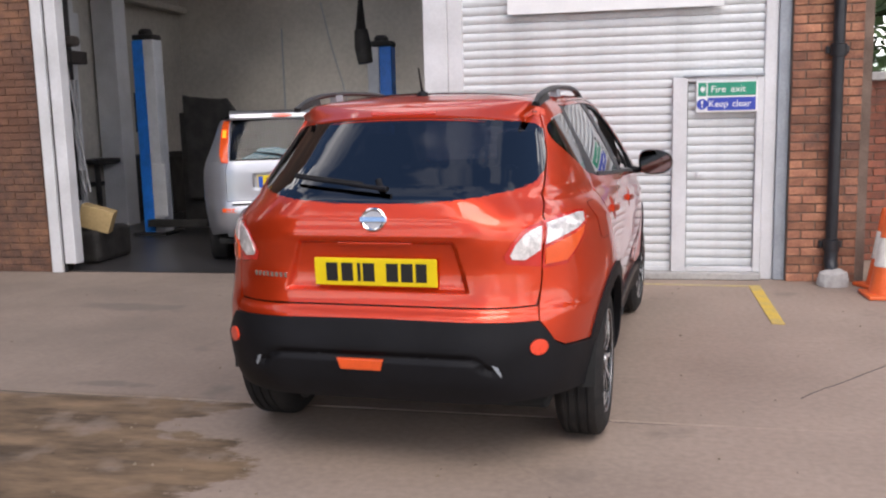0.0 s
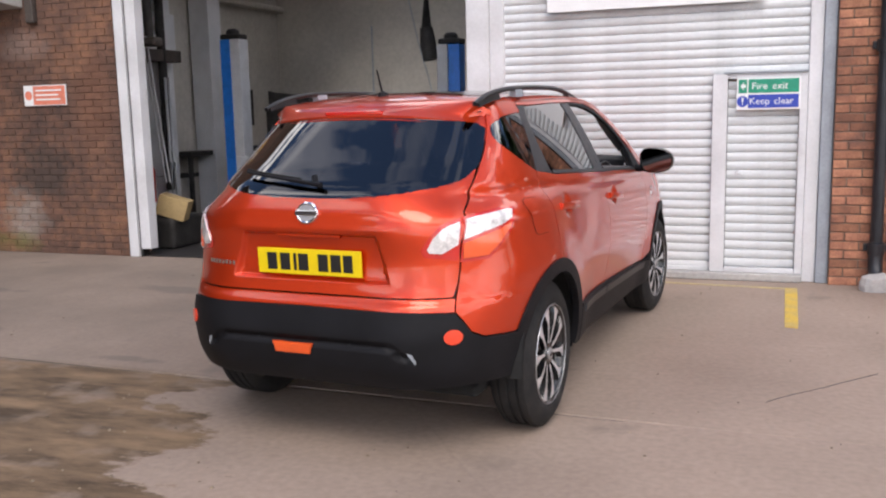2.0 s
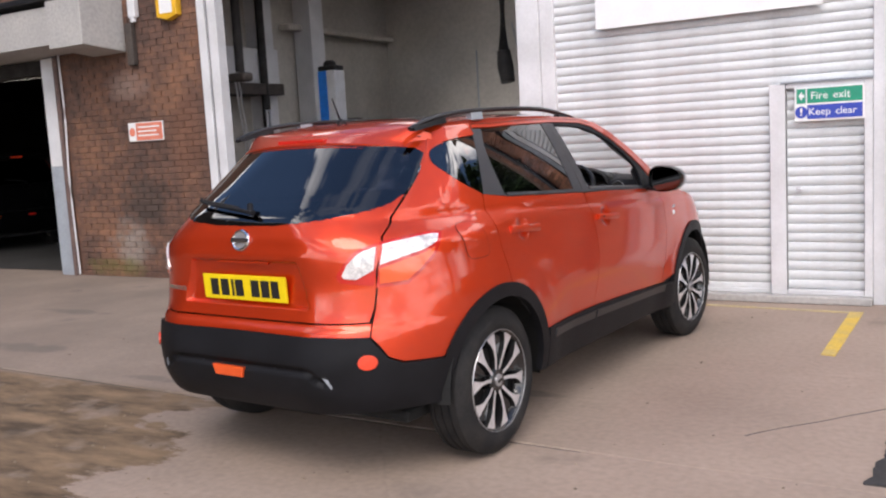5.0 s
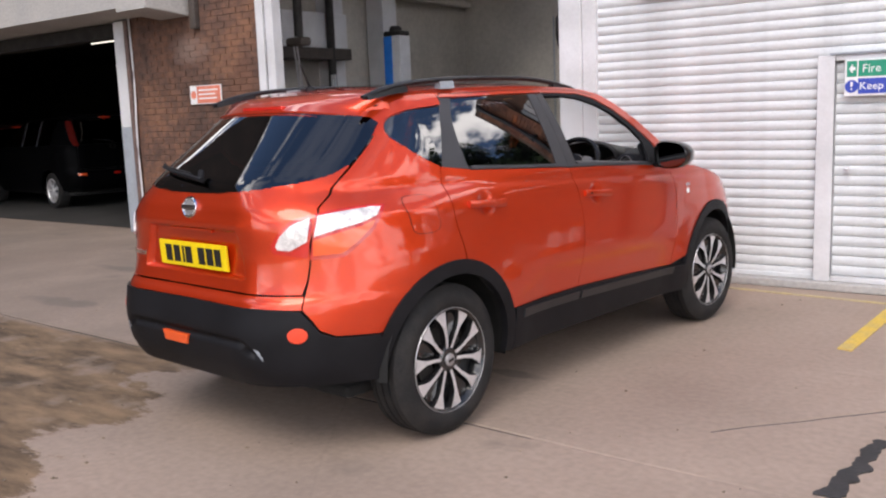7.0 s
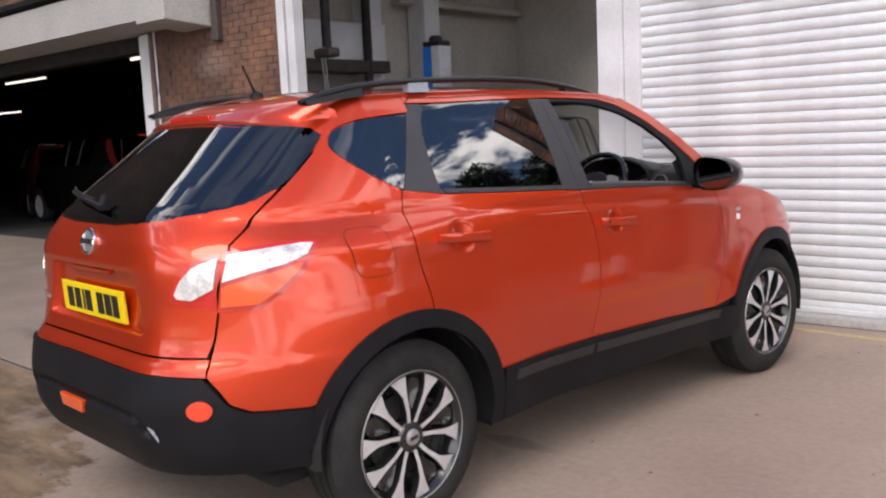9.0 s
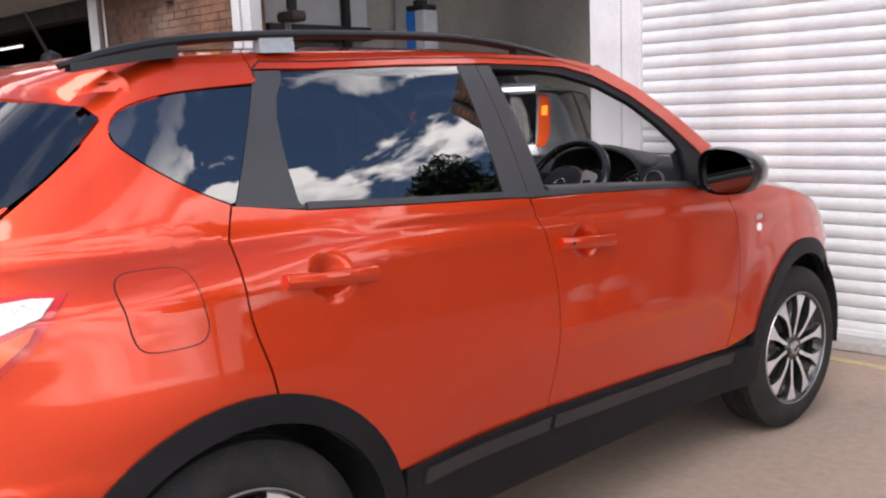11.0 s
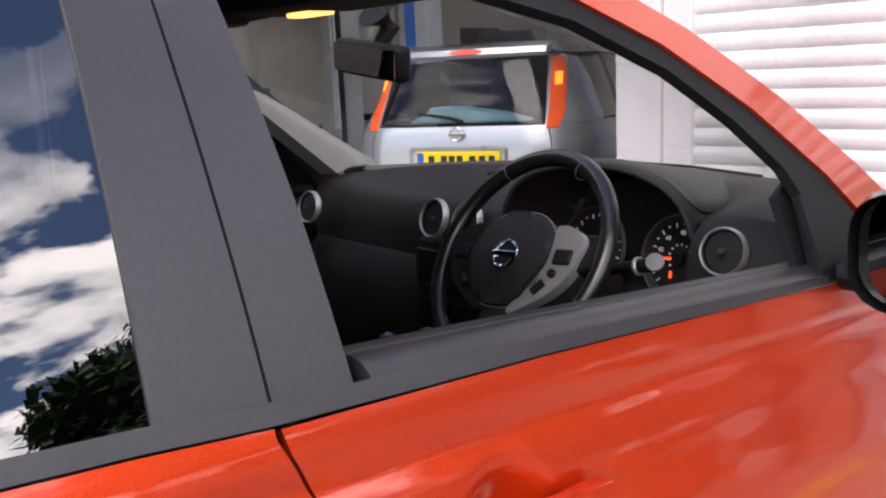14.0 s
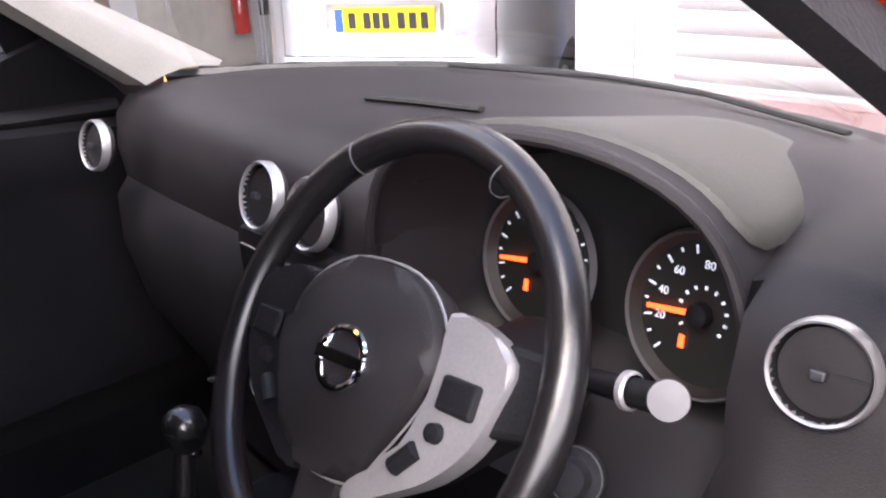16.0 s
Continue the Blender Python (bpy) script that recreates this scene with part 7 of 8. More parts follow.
def simple_wheel(parent, x, y, sgn, r=0.30):
    w = empty("wheel", label="black tyre on a silver alloy rim")
    w.parent = parent
    w.matrix_basis = pose(x, y, r, 20, 0, 0 if sgn > 0 else 180)
    part("tyre", lathe([(r * 0.66, -0.18), (r * 0.9, -0.185), (r, -0.16), (r, -0.03), (r * 0.95, -0.005), (r * 0.8, 0.006), (r * 0.68, 0.0)], 36, "x"), RUBBER, w, smooth=True)
    part("rim", lathe([(r * 0.66, -0.1), (r * 0.64, -0.03), (r * 0.68, 0.0), (r * 0.66, 0.003), (r * 0.62, -0.01)], 36, "x"), ALLOY, w, smooth=True)
    part("barrel_back", lathe([(0.0001, -0.06), (r * 0.64, -0.06)], 30, "x"), RIMBLACK, w)
    for k in range(7):
        a = 360 * k / 7
        part("spoke", prism([(0.03, -0.016), (r * 0.64, -0.028), (r * 0.64, 0.028), (0.03, 0.016)], -0.03, -0.006, "z"), ALLOY, w, m=Matrix.Rotation(radians(a), 4, "X") @ Matrix(((0, 0, 1, 0), (1, 0, 0, 0), (0, 1, 0, 0), (0, 0, 0, 1))))
    part("hub", lathe([(0.045, -0.03), (0.04, 0.0), (0.0001, 0.002)], 18, "x"), ALLOY, w, smooth=True)


def build_hatch(name, label, m, paint, glass, lamp_mat, plate=True, lit=False, rear_glass=None):
    car = empty(name, m, label, "car")
    body = empty("body")
    body.parent = car
    S = HATCH
    mid = S.ya - 2

    def ho(pts):
        return [(mid if c[0] == "r" and c[1] <= 1e-6 else p, z) for c, (p, z) in zip(pts, S.outline(pts))]

    for mode in ("right", "left"):
        side = [("r", 0.575, 1.05), ("r", 0.60, 0.85), ("r", 0.60, 0.66), ("r", 0.60, 0.34), (-0.40, 0.30)] + arc(0.0, 0.30, 0.36, 180, 0, 14) + [(0.42, 0.26), (2.15, 0.26)] + arc(2.6, 0.30, 0.36, 180, 0, 14) + [(3.02, 0.30), (3.10, 0.62), (2.95, 0.85), (2.5, 0.97), (1.95, 1.02), (1.0, 1.03), (0.0, 1.05)]
        panel("side_panel", S, side, paint, body, mode=mode, gap=0.001, dp=0.08, dz=0.06)
        pillar = [("r", 0.555, 1.05), (-0.1, 1.05), (-0.05, 1.10), (-0.02, 1.30), (-0.1, 1.44), ("r", 0.50, 1.475)]
        panel("rear_pillar", S, pillar, paint, body, mode=mode, gap=0.001, dp=0.06, dz=0.05)
        gl = [(-0.08, 1.06), (1.92, 1.03), (1.80, 1.12), (1.40, 1.36), (1.20, 1.43), (0.6, 1.46), (-0.08, 1.435), (0.0, 1.30), (-0.03, 1.10)]
        panel("side_window", S, gl, glass, body, mode=mode, gap=0.001, thick=0.0, off=-0.004, dp=0.1, dz=0.06)
        for y0 in (0.42, 1.02):
            panel("pillar_cover", S, [(y0, 1.04), (y0 + 0.09, 1.04), (y0 + 0.10, 1.45), (y0 + 0.03, 1.45)], TRIM, body, mode=mode, gap=0.0, off=0.001, thick=0.004)
        lamp = [("r", 0.560, 1.03), ("r", 0.630, 1.03), ("r", 0.648, 1.12), ("r", 0.628, 1.28), ("r", 0.588, 1.44), ("r", 0.530, 1.445), ("r", 0.545, 1.30), ("r", 0.560, 1.16)]
        tl = panel("tail_lamp", S, lamp, lamp_mat, body, "tall red tail lamp", mode=mode, off=0.008, gap=0.001, thick=0.01, dp=0.03, dz=0.03)
        if lit:
            panel("lit_bulb", S, [("r", 0.572, 1.27), ("r", 0.606, 1.275), ("r", 0.598, 1.35), ("r", 0.562, 1.345)], HOTLENS, tl, "glowing orange bulb", mode=mode, off=0.0105, gap=0.0, thick=0.0)
        panel("bumper_lamp", S, [("r", 0.50, 0.55), ("r", 0.64, 0.553), ("r", 0.64, 0.588), ("r", 0.50, 0.585)], ORANGELENS, body, "orange bumper lamp", mode=mode, off=0.014, gap=0.0, thick=0.012)
    low = ho([("r", 0.0, 0.66), ("r", 0.593, 0.66), ("r", 0.593, 0.86), ("r", 0.568, 1.05), ("r", 0.0, 1.05)])
    gate = empty("tailgate")
    gate.parent = car
    dent = lambda p, z, v: -0.012 * step((0.33 - abs(v.x)) / 0.02) * step((z - 0.77) / 0.02) * step((0.93 - z) / 0.02)
    panel("lower_skin", S, low, paint, gate, mode="both", raw=True, gap=0.0, dp=0.05, dz=0.03, dent=dent)
    win = ho([("r", 0.0, 1.06), ("r", 0.545, 1.06), ("r", 0.548, 1.16), ("r", 0.532, 1.30), ("r", 0.512, 1.43), ("r", 0.0, 1.455)])
    panel("rear_window", S, win, rear_glass or glass, gate, "dark rear window", mode="both", raw=True, gap=0.001, thick=0.0, dp=0.08, dz=0.06)
    bum = ho([("r", 0.0, 0.30), ("r", 0.595, 0.31), ("r", 0.598, 0.648), ("r", 0.0, 0.648)])
    bp = panel("bumper", S, bum, paint, body, mode="both", raw=True, gap=0.0, off=0.014, dp=0.06, dz=0.03)
    part("bumper_step", box(-0.55, 0.55, -0.755, -0.72, 0.628, 0.638, 0.003), PLASTIC, bp)
    part("fog_lamp", box(-0.06, 0.06, -0.757, -0.735, 0.55, 0.585, 0.004), REDLENS, bp)
    part("spoiler", prism([(-0.452, 1.452), (-0.464, 1.474), (-0.448, 1.508), (-0.38, 1.534), (-0.20, 1.548), (-0.20, 1.50)], -0.53, 0.53, "x", bevel=0.010), paint, gate, smooth=True)
    part("brake_lamp", lathe([(0.0001, -0.012), (0.8, -0.010), (1.0, 0.0), (0.9, 0.006), (0.0001, 0.008)], 28, m=Matrix.Translation((0, -0.456, 1.490)) @ pose(0, 0, 0, 66) @ Matrix.Diagonal((0.115, 0.020, 1, 1))), REFLECTOR, gate, "red high brake lamp")
    wp = part("wiper", tube([(0.03, -0.645, 1.075), (-0.05, -0.635, 1.10), (-0.30, -0.60, 1.135)], [0.016, 0.012, 0.006], 8), PLASTIC, gate, smooth=True)
    bz = part("badge_ring", tube([(0.045 * math.cos(a), 0, 0.04 * math.sin(a)) for a in (2 * math.pi * k / 24 for k in range(24))], 0.006, 8, closed=True, up=(0, 1, 0)), CHROME, gate, m=pose(0, -0.672, 1.005))
    part("badge_bar", box(-0.055, 0.055, -0.006, 0.004, -0.009, 0.009, 0.002), CHROME, bz)
    if plate:
        pl = empty("number_plate", label="yellow number plate with a blue band and dark bars")
        pl.parent = gate
        pl.matrix_basis = pose(0.0, -0.668, 0.838, 2) @ Matrix.Diagonal((1.06, 1, 1.1, 1))
        part("plate", box(-0.265, 0.265, -0.008, 0.008, -0.058, 0.058, 0.003), YPLATE, pl)
        part("blue_band", box(-0.258, -0.215, -0.0105, -0.0082, -0.052, 0.052), BLUEINK, pl)
        for c in (-0.165, -0.085, -0.035, 0.015, 0.095, 0.155, 0.215):
            part("bar", box(c - 0.019, c + 0.019, -0.0105, -0.0082, -0.036, 0.036), BLACKINK, pl)
    # roof, bonnet, windscreen
    rows = []
    for k in range(15):
        y = -0.40 + 1.62 * k / 14
        z = float(np.interp(y, [-0.40, -0.1, 0.5, 1.0, 1.22], [1.475, 1.47, 1.475, 1.455, 1.425]))
        w = S.half(y, z) * (1 if y > 0 else 0.97)
        rows.append([(w * t, y, z + 0.065 * (1 - abs(t) ** 2.3)) for t in (-1, -0.85, -0.6, -0.3, 0, 0.3, 0.6, 0.85, 1)])
    part("roof", grid_mesh(rows), paint, body, smooth=True)
    rows = []
    for k in range(6):
        u = k / 5
        y, z = 1.22 + 0.78 * u, 1.44 - 0.42 * u
        w = S.half(y, z) - 0.01
        rows.append([(w * t, y + 0.2 * (1 - t * t) * u, z + 0.05 * (1 - t * t) * (1 - u)) for t in (-1, -0.6, -0.3, 0, 0.3, 0.6, 1)])
    part("windscreen", grid_mesh(rows), glass, body, smooth=True)
    rows = []
    for k in range(9):
        u = k / 8
        y, z = 1.95 + 1.1 * u, 1.02 - 0.10 * u - 0.22 * u ** 4
        w = S.place(S.side(min(y, 3.0), z), z).x
        rows.append([(w * t, y + 0.2 * (1 - t * t), z + 0.05 * (1 - t * t)) for t in (-1, -0.6, -0.3, 0, 0.3, 0.6, 1)])
    part("bonnet", grid_mesh(rows), paint, body, smooth=True)
    part("floor_pan", box(-0.70, 0.70, -0.60, 3.0, 0.22, 0.28, 0.02), DARK, body)
    part("inner_block", box(-0.60, 0.60, -0.52, 2.9, 0.28, 0.78, 0.05), DARK, body)
    for x, y, sgn in ((0.80, 0.0, 1), (-0.80, 0.0, -1), (0.80, 2.6, 1), (-0.80, 2.6, -1)):
        simple_wheel(car, x, y, sgn)
    part("seat_row", box(-0.58, 0.58, 0.35, 0.55, 0.60, 1.12, 0.06, 3), CLOTH, body, smooth=True)
    for x in (-0.35, 0.35):
        part("headrest", box(x - 0.12, x + 0.12, 0.40, 0.50, 1.14, 1.30, 0.03, 2), CLOTH, body, smooth=True)
    return car


TINT = glass_mat("half_tinted_glass", (0.50, 0.53, 0.53), 0.022)
# near-black panes put the shade inside the parked cars into the glass
SHADEGLASS = glass_mat("shade_dark_glass", (0.03, 0.03, 0.035), 0.03)
# dimmer copy of the red lens, carrying the bay's shade in its colour
DARKLENS = mat("shade_dimmed_red_lens", (0.10, 0.008, 0.006), 0.25, var=0.12, scale=40, fine=160)
silver = build_hatch("silver_hatchback", "silver hatchback with tall tail lamps inside the workshop", pose(-3.675, 9.37, 0, 0, 0, 23) @ Matrix.Diagonal((1, 1, 1.03, 1)), SILVER, SHADEGLASS, ORANGELENS, True, True, TINT)
part("dust_sheet", prism([(-0.42, 1.062), (-0.30, 1.10), (-0.24, 1.16), (-0.05, 1.165), (0.05, 1.13), (0.22, 1.12), (0.40, 1.066)], -0.50, -0.28, "y", bevel=0.012), mat("pale_blue_sheet", (0.38, 0.68, 0.80), 0.7, var=0.1, scale=8, fine=60), silver, "pale blue sheet on the parcel shelf")
build_hatch("black_car", "black car parked in the dark side bay", pose(-13.05, 10.52, 0, 0, 0, 84) @ Matrix.Diagonal((1.08, 1.05, 1.08, 1)), BLACKCAR, SHADEGLASS, DARKLENS, False)
build_hatch("dark_red_car", "dark red car parked deep in the side bay", pose(-17.2, 11.2, 0, 0, 0, 70), paint_mat("dark_red_paint", (0.05, 0.005, 0.005), 0.3, 0.4), SHADEGLASS, DARKLENS, False)


# ---------------------------------------------------------------- workshop equipment
def build_lift_post(x, y, top, face):
    p = empty("lift_post", pose(x, y, 0), "blue and grey two-post car lift column on the floor", "car lift", "two-post lift columns")
    part("base_plate", box(-0.24, 0.24, -0.26, 0.26, 0.006, 0.03, 0.004), SOOT, p)
    part("blue_side", box(-0.15, 0.01, -0.11, 0.11, 0.03, top, 0.01) if face > 0 else box(-0.01, 0.15, -0.11, 0.11, 0.03, top, 0.01), LIFTBLUE, p, "blue enamelled steel channel")
    part("grey_side", box(0.012, 0.16, -0.12, 0.12, 0.03, top, 0.01) if face > 0 else box(-0.16, -0.012, -0.12, 0.12, 0.03, top, 0.01), LIFTGREY, p, "pale grey enamelled steel channel")
    bm = box(-0.14, 0.16, -0.12, 0.12, top, top + 0.07, 0.02)
    part("motor_cap", bm, SOOT, p, smooth=True)
    part("motor", lathe([(0.0001, 0.0), (0.09, 0.0), (0.09, 0.05), (0.06, 0.08), (0.0001, 0.085)], 18, m=pose(0, 0, top + 0.065)), SOOT, p, smooth=True)
    part("carriage", box(0.04, 0.23, -0.16, -0.122, 0.25, 0.95, 0.01) if face > 0 else box(-0.23, -0.04, -0.16, -0.122, 0.25, 0.95, 0.01), LIFTGREY, p)
    part("lift_arm", box(0.0, 0.85 * face, -0.30, -0.20, 0.12, 0.22, 0.01) if face > 0 else box(-0.85, 0.0, -0.30, -0.20, 0.12, 0.22, 0.01), SOOT, p)
    for bx in (-0.22, 0.22):
        part("bolt", lathe([(0.02, 0.03), (0.018, 0.05), (0.0001, 0.052)], 8, m=pose(bx, -0.24, 0)), SOOT, p)
    return p


build_lift_post(-6.15, 11.12, 2.56, 1)
build_lift_post(-2.98, 11.2, 2.36, -1)
hose = empty("exhaust_hose", pose(-3.0, 10.35, 0), "black exhaust extraction hose hanging from the ceiling", "hose")
part("hose", tube([(0.0, 0.0, 4.56), (0.01, 0.0, 3.4), (0.0, 0.0, 2.45)], 0.07, 12), SOOT, hose, smooth=True)
part("hose_rail", box(-2.3, 1.9, -0.06, 0.06, 4.46, 4.52, 0.01), GREYPAINT, hose)
part("nozzle", tube([(0.0, 0.0, 2.5), (0.02, -0.01, 2.3), (0.05, -0.02, 2.12)], [0.08, 0.10, 0.085], 12), SOOT, hose, smooth=True)
thing("wall_crack_cable", tube(spline([(-4.9, BACK - 0.02, 3.4), (-4.72, BACK - 0.02, 2.6), (-4.55, BACK - 0.02, 2.0), (-4.4, BACK - 0.02, 1.2)], 5), 0.010, 6), GREYPAINT, "thin dark cable hanging down the back wall", "cable")
thing("wall_conduit", tube([(-5.6, BACK - 0.02, 0.9), (-5.6, BACK - 0.02, 3.0)], 0.015, 6), GREYPAINT, "thin vertical conduit on the back wall", "conduit")
thing("tool_cabinet", box(-6.15, -5.30, 11.9, 12.6, 0.006, 1.62, 0.02), SOOT, "tall black tool cabinet against the workshop wall", "cabinet")
thing("tarpaulin", prism([(-6.0, 0.4), (-5.22, 0.4), (-5.25, 1.62), (-5.38, 1.80), (-5.7, 1.78), (-6.02, 1.86)], 11.75, 11.88, "y", bevel=0.03), SOOT, "black sheeting hung over the tool cabinet", "sheet")
bench = empty("workbench", label="dark workbench along the white workshop wall", category="workbench")
part("worktop", box(-7.44, -7.12, 11.35, 14.3, 0.93, 1.00, 0.008), SOOT, bench)
for y0 in (12.6, 13.2, 13.8):
    part("drawer_unit", box(-7.44, -7.18, y0 - 0.25, y0 + 0.25, 0.006, 0.929, 0.008), SOOT, bench)
part("leg", box(-7.22, -7.16, 11.4, 11.46, 0.006, 0.929, 0.004), SOOT, bench)
part("hanger", box(-7.44, -7.40, 11.4, 12.3, 0.60, 0.66, 0.004), SOOT, bench)
thing("cardboard_box", box(-0.17, 0.17, -0.12, 0.12, 0.0, 0.24, 0.006), CARD, "tan cardboard box leaning by the door jamb", "box", m=pose(-5.62, 8.75, 0.37, 0, 18, 20))
thing("oily_sack", box(-6.3, -5.5, 8.6, 9.3, 0.006, 0.37, 0.06, 3), SOOT, "dark oily sack slumped by the door jamb", "sack")
# chain guide of the folded door, with hanging chains
sprg = empty("door_counterweight", pose(-5.95, 9.0, 0), "dark door counterweight and chains beside the open bay", "counterweight")
part("drum", tube([(0, 0, 2.45), (0.0, 0, 3.2), (0.0, 0, 4.56)], 0.055, 12), SOOT, sprg, smooth=True)
for dx in (-0.06, -0.005):
    part("chain", tube([(dx, -0.05, 2.45), (dx + 0.12, -0.05, 1.4), (dx + 0.2, -0.05, 0.75)], 0.012, 6), SATIN, sprg)
part("bracket", box(-0.16, 0.14, -0.09, 0.09, 2.33, 2.44, 0.04, 3), GRIME, sprg, smooth=True)
thing("wall_notice", box(-7.445, -7.43, 12.2, 12.6, 1.5, 1.9), SIGNWHITE, "white notice pinned on the side wall", "notice")
for k, (px, py) in enumerate(((-6.86, 10.50), (-6.80, 10.50))):
    thing("standing_pipe", tube([(px, py, 0.006), (px + 0.004, py, 0.9), (px, py, 2.05)], 0.020, 10), LIFTGREY, "pale thin pipe propped upright beside the lift", "pipe", "propped pipes", smooth=True)
thing("wall_poster", box(-7.445, -7.43, 9.88, 10.12, 0.78, 1.02), GREYPAINT, "grey notice on the white side wall", "notice")
thing("wall_poster", box(-7.445, -7.43, 9.90, 10.12, 1.12, 1.34), SIGNBLUE, "small blue notice on the white side wall", "notice")
thing("wall_shelf", box(-7.44, -7.26, 10.85, 11.45, 0.66, 0.69, 0.004), SOOT, "narrow dark shelf on the side wall", "shelf")
thing("wall_frame", box(-7.445, -7.43, 13.0, 13.7, 1.35, 1.95), SOOT, "dark framed board on the side wall", "board")
ext = empty("fire_extinguisher", pose(-7.33, 10.64, 0.32), "red fire extinguisher hung on the side wall", "fire extinguisher")
part("cylinder", lathe([(0.0001, 0.006), (0.08, 0.006), (0.08, 0.46), (0.05, 0.53), (0.02, 0.55), (0.0001, 0.55)], 18), REDLENS, ext, smooth=True)
part("valve", box(-0.02, 0.02, -0.06, 0.03, 0.55, 0.60, 0.005), SOOT, ext)

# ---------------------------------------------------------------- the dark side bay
# near-black colour carries the deep bay's shade on walls, ceiling and floor
BAYSHADE = mat("shade_dark_side_bay", (0.03, 0.028, 0.026), 0.9, var=0.2, scale=1.2, fine=20, bump=0.2)
slab("wall_side_bay_back", -34.0, -8.0, 19.0, 19.3, 0, 3.6, BAYSHADE, "dark back wall of the side bay")
slab("wall_side_bay_left", -34.3, -34.0, FACE, 19.3, 0, 3.6, BAYSHADE, "dark far wall of the side bay")
slab("wall_side_bay_right", -8.12, -7.76, FACE + 0.34, 19.3, 0, 3.6, BAYSHADE, "dark inner wall of the side bay")
slab("ceiling_side_bay", -34.3, -7.75, FACE + 0.05, 19.3, 3.45, 3.6, BAYSHADE, "dark ceiling of the side bay", "ceiling")
slab("floor_side_bay", -34.0, -8.3, FACE + 0.25, 19.0, 0.001, 0.006, BAYSHADE, "dark floor of the side bay, its shade in the colour", "floor")
slab("wall_side_front", -34.3, -16.0, FACE + 0.02, FACE + 0.34, 0, TOP, BRICKD, "brick wall beyond the side bay")
slab("wall_side_beam", -16.0, -8.52, FACE + 0.06, FACE + 0.30, 2.62, 2.80, SOOT, "dark steel beam over the side bay", "beam")
for lx, ly, lz, ln, rz in ((-20.5, 12.0, 3.13, 1.1, 0), (-28.6, 15.0, 2.70, 0.9, 0), (-11.3, 10.0, 2.86, 0.7, 0), (-15.5, 17.0, 3.0, 1.2, 0)):
    tl = empty("strip_light", pose(lx, ly, lz, 0, 0, rz), "lit fluorescent strip light under the side bay ceiling", "light", "strip lights")
    part("tube", tube([(-ln, 0, 0), (0, 0, 0), (ln, 0, 0)], 0.02, 8), TUBE, tl)
    part("casing", box(-ln - 0.03, ln + 0.03, -0.05, 0.05, 0.025, 0.08, 0.01), WHITEPAINT, tl)
    part("rod", tube([(0, 0, 0.08), (0, 0, 3.44 - lz)], 0.008, 6), SOOT, tl)


# ---------------------------------------------------------------- bricks
def brick_mesh(length, material, depth=0.10, height=0.065):
    bm = box(0, length, 0, depth, 0, height, 0.004, 1)
    return finish(bm, material)


def lay_bricks(parent, x0, x1, y, z0, z1, material, seed, proud=0.010, limit=300):
    """Stretcher courses over a mortar bed; the first ones are parts, the rest one joined part."""
    rng = random.Random(seed)
    whole, half = brick_mesh(0.215, material), brick_mesh(0.1025, material)
    rest = bmesh.new()
    z, course, made = z0, 0, 0
    while z + 0.065 <= z1:
        x = x0
        first = course % 2
        while x < x1 - 0.03:
            ln = 0.1025 if (first or x + 0.215 > x1 + 0.02) else 0.215
            first = 0
            if x + ln > x1 + 0.005:
                break
            d = rng.uniform(-0.003, 0.003)
            m = Matrix.Translation((x, y - proud + d, z)) @ pose(0, 0, 0, rng.uniform(-0.4, 0.4), rng.uniform(-0.35, 0.35), rng.uniform(-0.4, 0.4))
            if made < limit and z < 3.2:
                part("brick", whole if ln > 0.2 else half, None, parent, m=m)
                made += 1
            else:
                geo = bmesh.ops.create_cube(rest, size=1.0)
                for v in geo["verts"]:
                    v.co = m @ Vector(((v.co.x + 0.5) * ln, (v.co.y + 0.5) * 0.1, (v.co.z + 0.5) * 0.065))
            x += ln + 0.010
        z += 0.075
        course += 1
    if len(rest.verts):
        tagged(part("brick_courses", rest, material, parent), kind="stuff")
    else:
        rest.free()


lay_bricks(pier, 1.378, 2.004, FACE - 0.10, 0.0, 4.5, BRICKB, 3)
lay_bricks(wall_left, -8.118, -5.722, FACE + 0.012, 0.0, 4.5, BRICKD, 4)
yard_wall = slab("wall_yard", 2.005, 14.0, 9.2, 9.42, 0, 1.72, MORTAR, "brick yard wall beyond the pier")
lay_bricks(yard_wall, 2.01, 4.6, 9.2, 0.0, 1.72, BRICK, 5, limit=200)
slab("wall_yard_coping", 2.005, 14.0, 9.14, 9.48, 1.72, 1.80, CONC, "pale coping along the yard wall", "coping", 0.01)
slab("wall_return", 1.675, 2.005, FACE + 0.34, 9.2, 0, 4.6, BRICK, "brick return wall of the workshop")


# ---------------------------------------------------------------- an unseen tall block, added to darken the rear window's reflection
tall = slab("wall_tall_building", -22.0, -14.0, -16.0, 7.0, 0, 11.6, weathered("reflection_dark_brick", ((0.016, 0.012, 0.011), (0.028, 0.020, 0.018), (0.048, 0.032, 0.026))), "unseen tall dark brick block added for the rear window's reflection", "building")
slab("wall_tall_coping", -22.1, -13.9, -16.1, 7.1, 11.6, 11.8, CONC, "pale coping on the added tall block", "coping", 0.01)


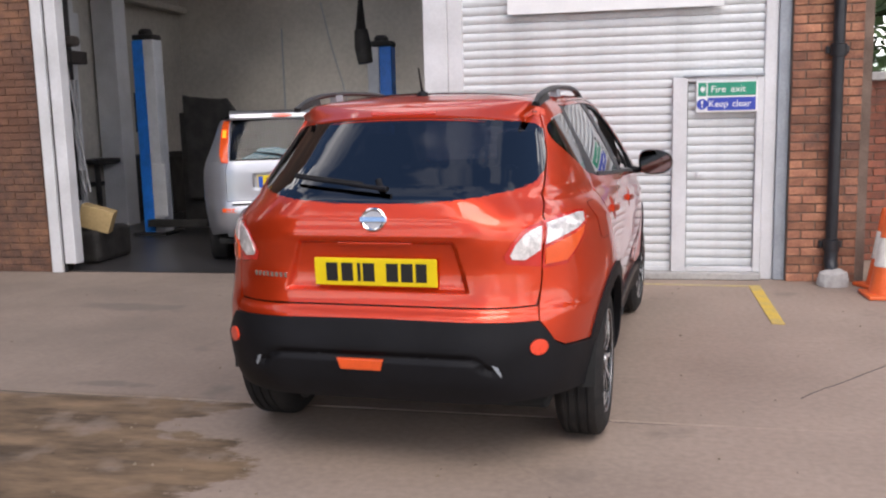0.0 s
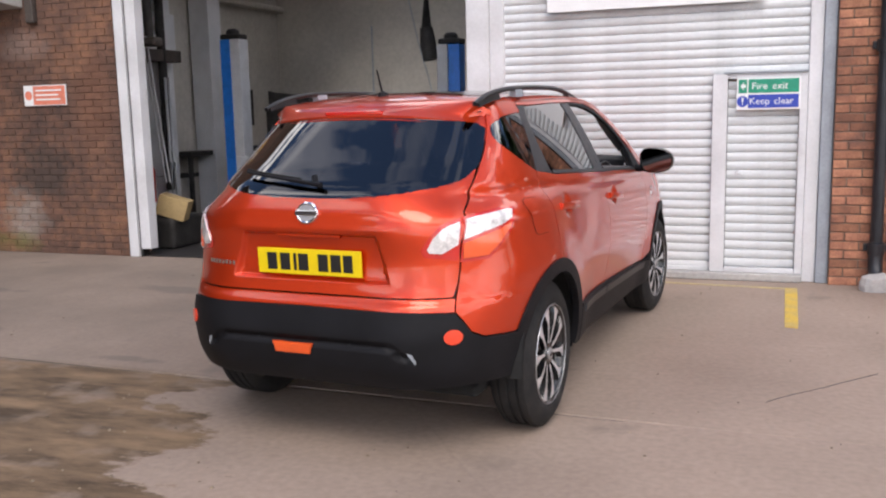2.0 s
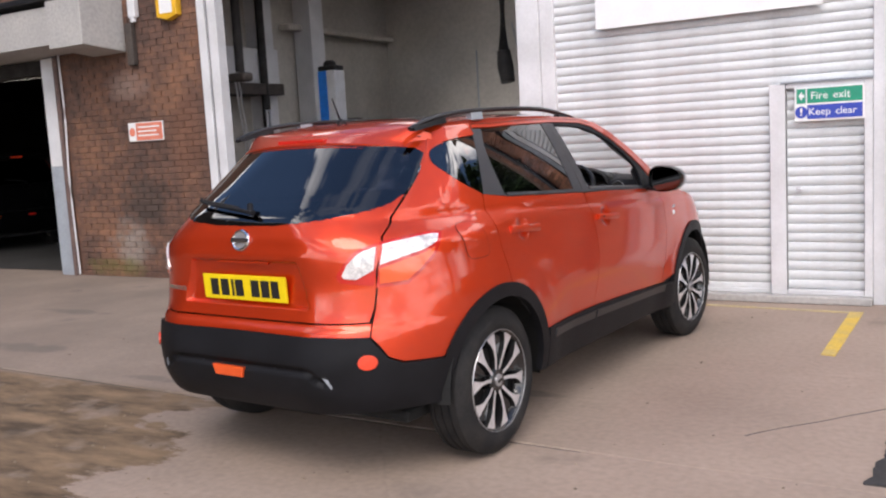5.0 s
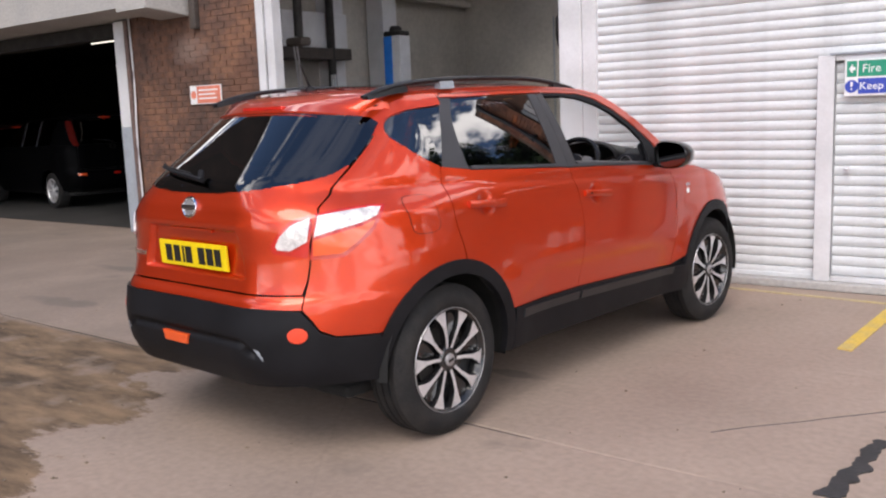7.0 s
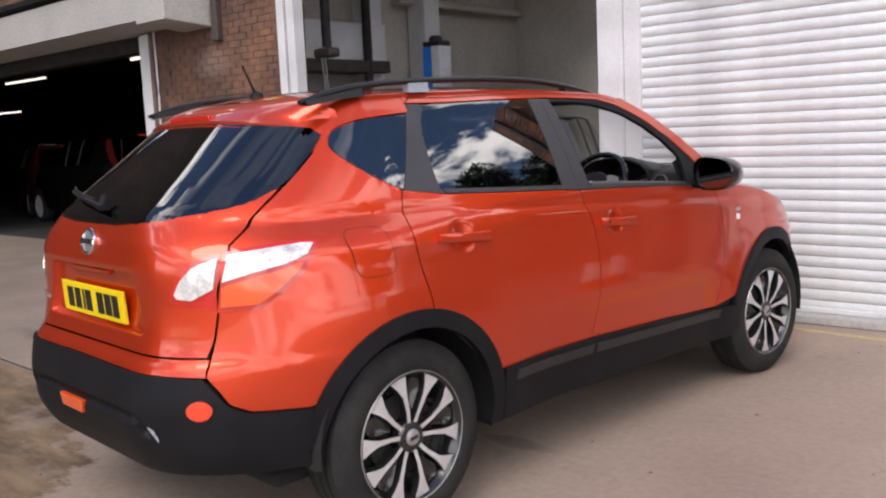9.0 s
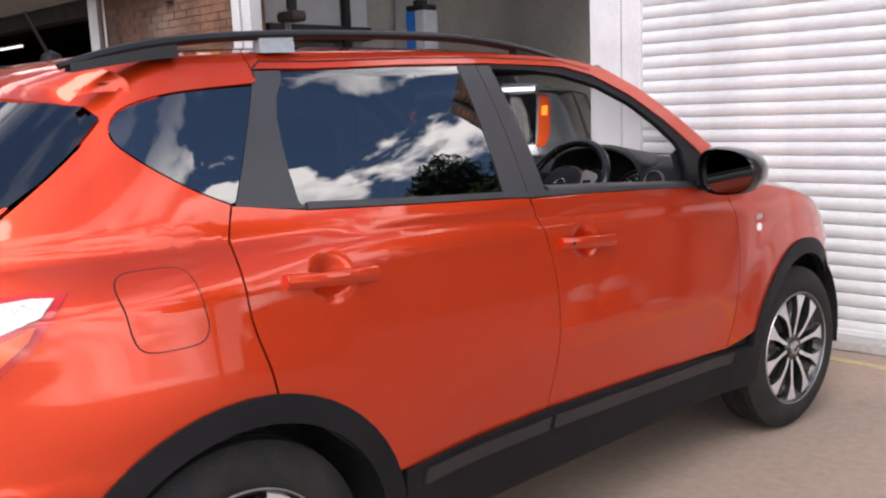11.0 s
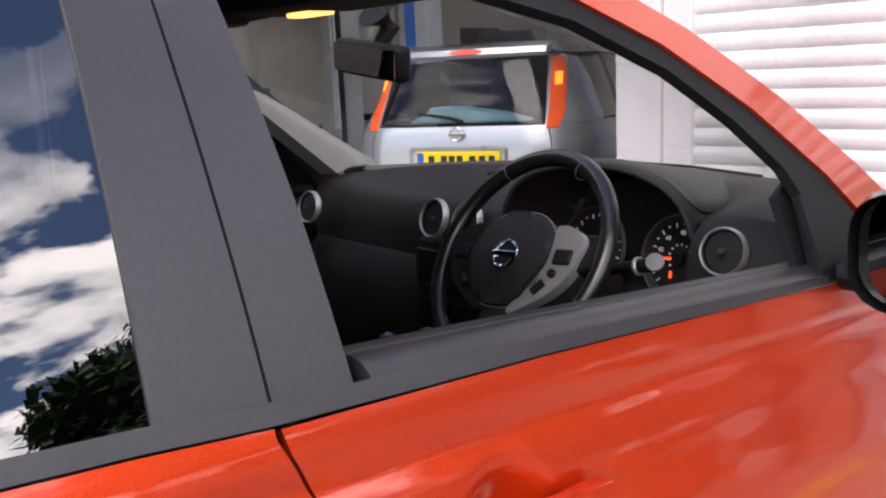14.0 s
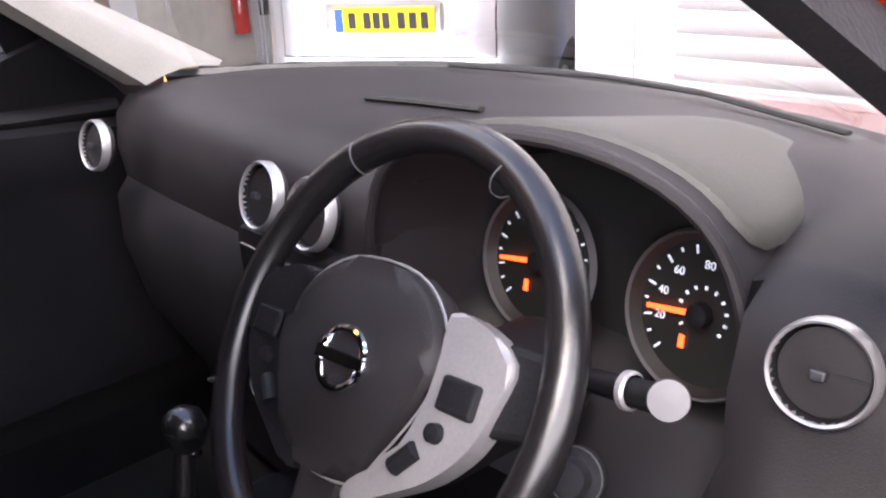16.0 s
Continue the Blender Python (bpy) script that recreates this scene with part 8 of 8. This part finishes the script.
# ---------------------------------------------------------------- trees and bushes round the yard
def leaf_cloud(blobs, count, size, seed):
    rng = random.Random(seed)
    verts, faces = [], []
    for _ in range(count):
        c, r = rng.choice(blobs)
        d = Vector((rng.gauss(0, 1), rng.gauss(0, 1), rng.gauss(0, 1)))
        d.normalize()
        p = Vector(c) + d * r * rng.uniform(0.55, 1.08)
        u = Vector((rng.gauss(0, 1), rng.gauss(0, 1), rng.gauss(0, 0.6))).normalized()
        w = u.orthogonal().normalized()
        s = size * rng.uniform(0.6, 1.4)
        k = len(verts)
        verts += [tuple(p - u * s), tuple(p + w * s * 0.45), tuple(p + u * s), tuple(p - w * s * 0.45)]
        faces.append((k, k + 1, k + 2, k + 3))
    me = bpy.data.meshes.new("leaves")
    me.from_pydata(verts, [], faces)
    me.materials.append(LEAF)
    return me


def build_tree(x, y, h, spread, seed):
    rng = random.Random(seed)
    t = empty("tree", pose(x, y, 0), "tall dark green leafy tree beyond the yard", "tree", "trees round the yard")
    part("trunk", tube([(0, 0, 0), (0.05, 0.02, h * 0.25), (-0.05, 0.05, h * 0.5), (0.05, 0, h * 0.8)], [h * 0.030, h * 0.024, h * 0.016, h * 0.006], 10), BARK, t, smooth=True)
    blobs = []
    for k in range(9):
        a, zz = rng.uniform(0, 6.28), h * rng.uniform(0.30, 0.9)
        r = spread * rng.uniform(0.4, 1.0) * (1.15 - zz / h * 0.6)
        tip = (r * math.cos(a), r * math.sin(a), zz + rng.uniform(0.2, 0.8))
        part("limb", tube([(0, 0, zz * 0.75), (tip[0] * 0.5, tip[1] * 0.5, zz * 0.9), tip], [h * 0.012, h * 0.008, h * 0.003], 6), BARK, t)
        blobs.append((tip, spread * rng.uniform(0.32, 0.5)))
        blobs.append(((tip[0] * 0.5, tip[1] * 0.5, zz + spread * 0.2), spread * rng.uniform(0.3, 0.45)))
    blobs.append(((0, 0, h * 0.93), spread * 0.4))
    part("crown", leaf_cloud(blobs, 20000, 0.20, seed), None, t)


for k, (tx, ty, th, ts) in enumerate(((8.6, 13.4, 9.6, 2.5), (6.2, 15.4, 9.0, 2.4), (12.5, 17.0, 9.0, 2.8), (16.0, 25.0, 12.0, 3.6), (9.5, 24.0, 11.0, 3.4), (13.5, 7.6, 9.2, 3.2))):
    build_tree(tx, ty, th, ts, 20 + k)
hedge = leaf_cloud([((2.6 + 0.7 * k, 10.3 + 0.2 * (k % 3), 1.6 + 0.25 * (k % 2)), 0.95) for k in range(14)] + [((2.6 + 0.7 * k, 10.4, 2.5 + 0.3 * (k % 3)), 0.7) for k in range(14)], 7000, 0.09, 77)
tagged(new("hedge", hedge), "dark green hedge growing behind the yard wall", "hedge", kind="stuff")
# loose grit and litter on the concrete
rngg = random.Random(9)
gv, gf = [], []
for _ in range(1500):
    x, y = rngg.uniform(-5, 3), rngg.uniform(1.5, 7.8)
    if rngg.random() > (0.9 if (0.75 * x + 0.62 * y) < 0.9 and y < 4.3 else 0.10):
        continue
    s = rngg.uniform(0.002, 0.009)
    k = len(gv)
    for dx, dy, dz in ((-1, -1, 0), (1, -0.8, 0), (0.9, 1, 0), (-0.8, 0.9, 0), (0.1, 0.0, 1.1)):
        gv.append((x + dx * s, y + dy * s * rngg.uniform(0.7, 1.2), 0.001 + dz * s))
    gf += [(k, k + 1, k + 4), (k + 1, k + 2, k + 4), (k + 2, k + 3, k + 4), (k + 3, k, k + 4)]
gm = bpy.data.meshes.new("grit")
gm.from_pydata(gv, [], gf)
gm.materials.append(mat("grit", (0.26, 0.20, 0.14), 0.9, var=0.3, scale=3, fine=20))
tagged(new("grit", gm), "loose grit and small stones scattered on the concrete", "grit", kind="stuff")
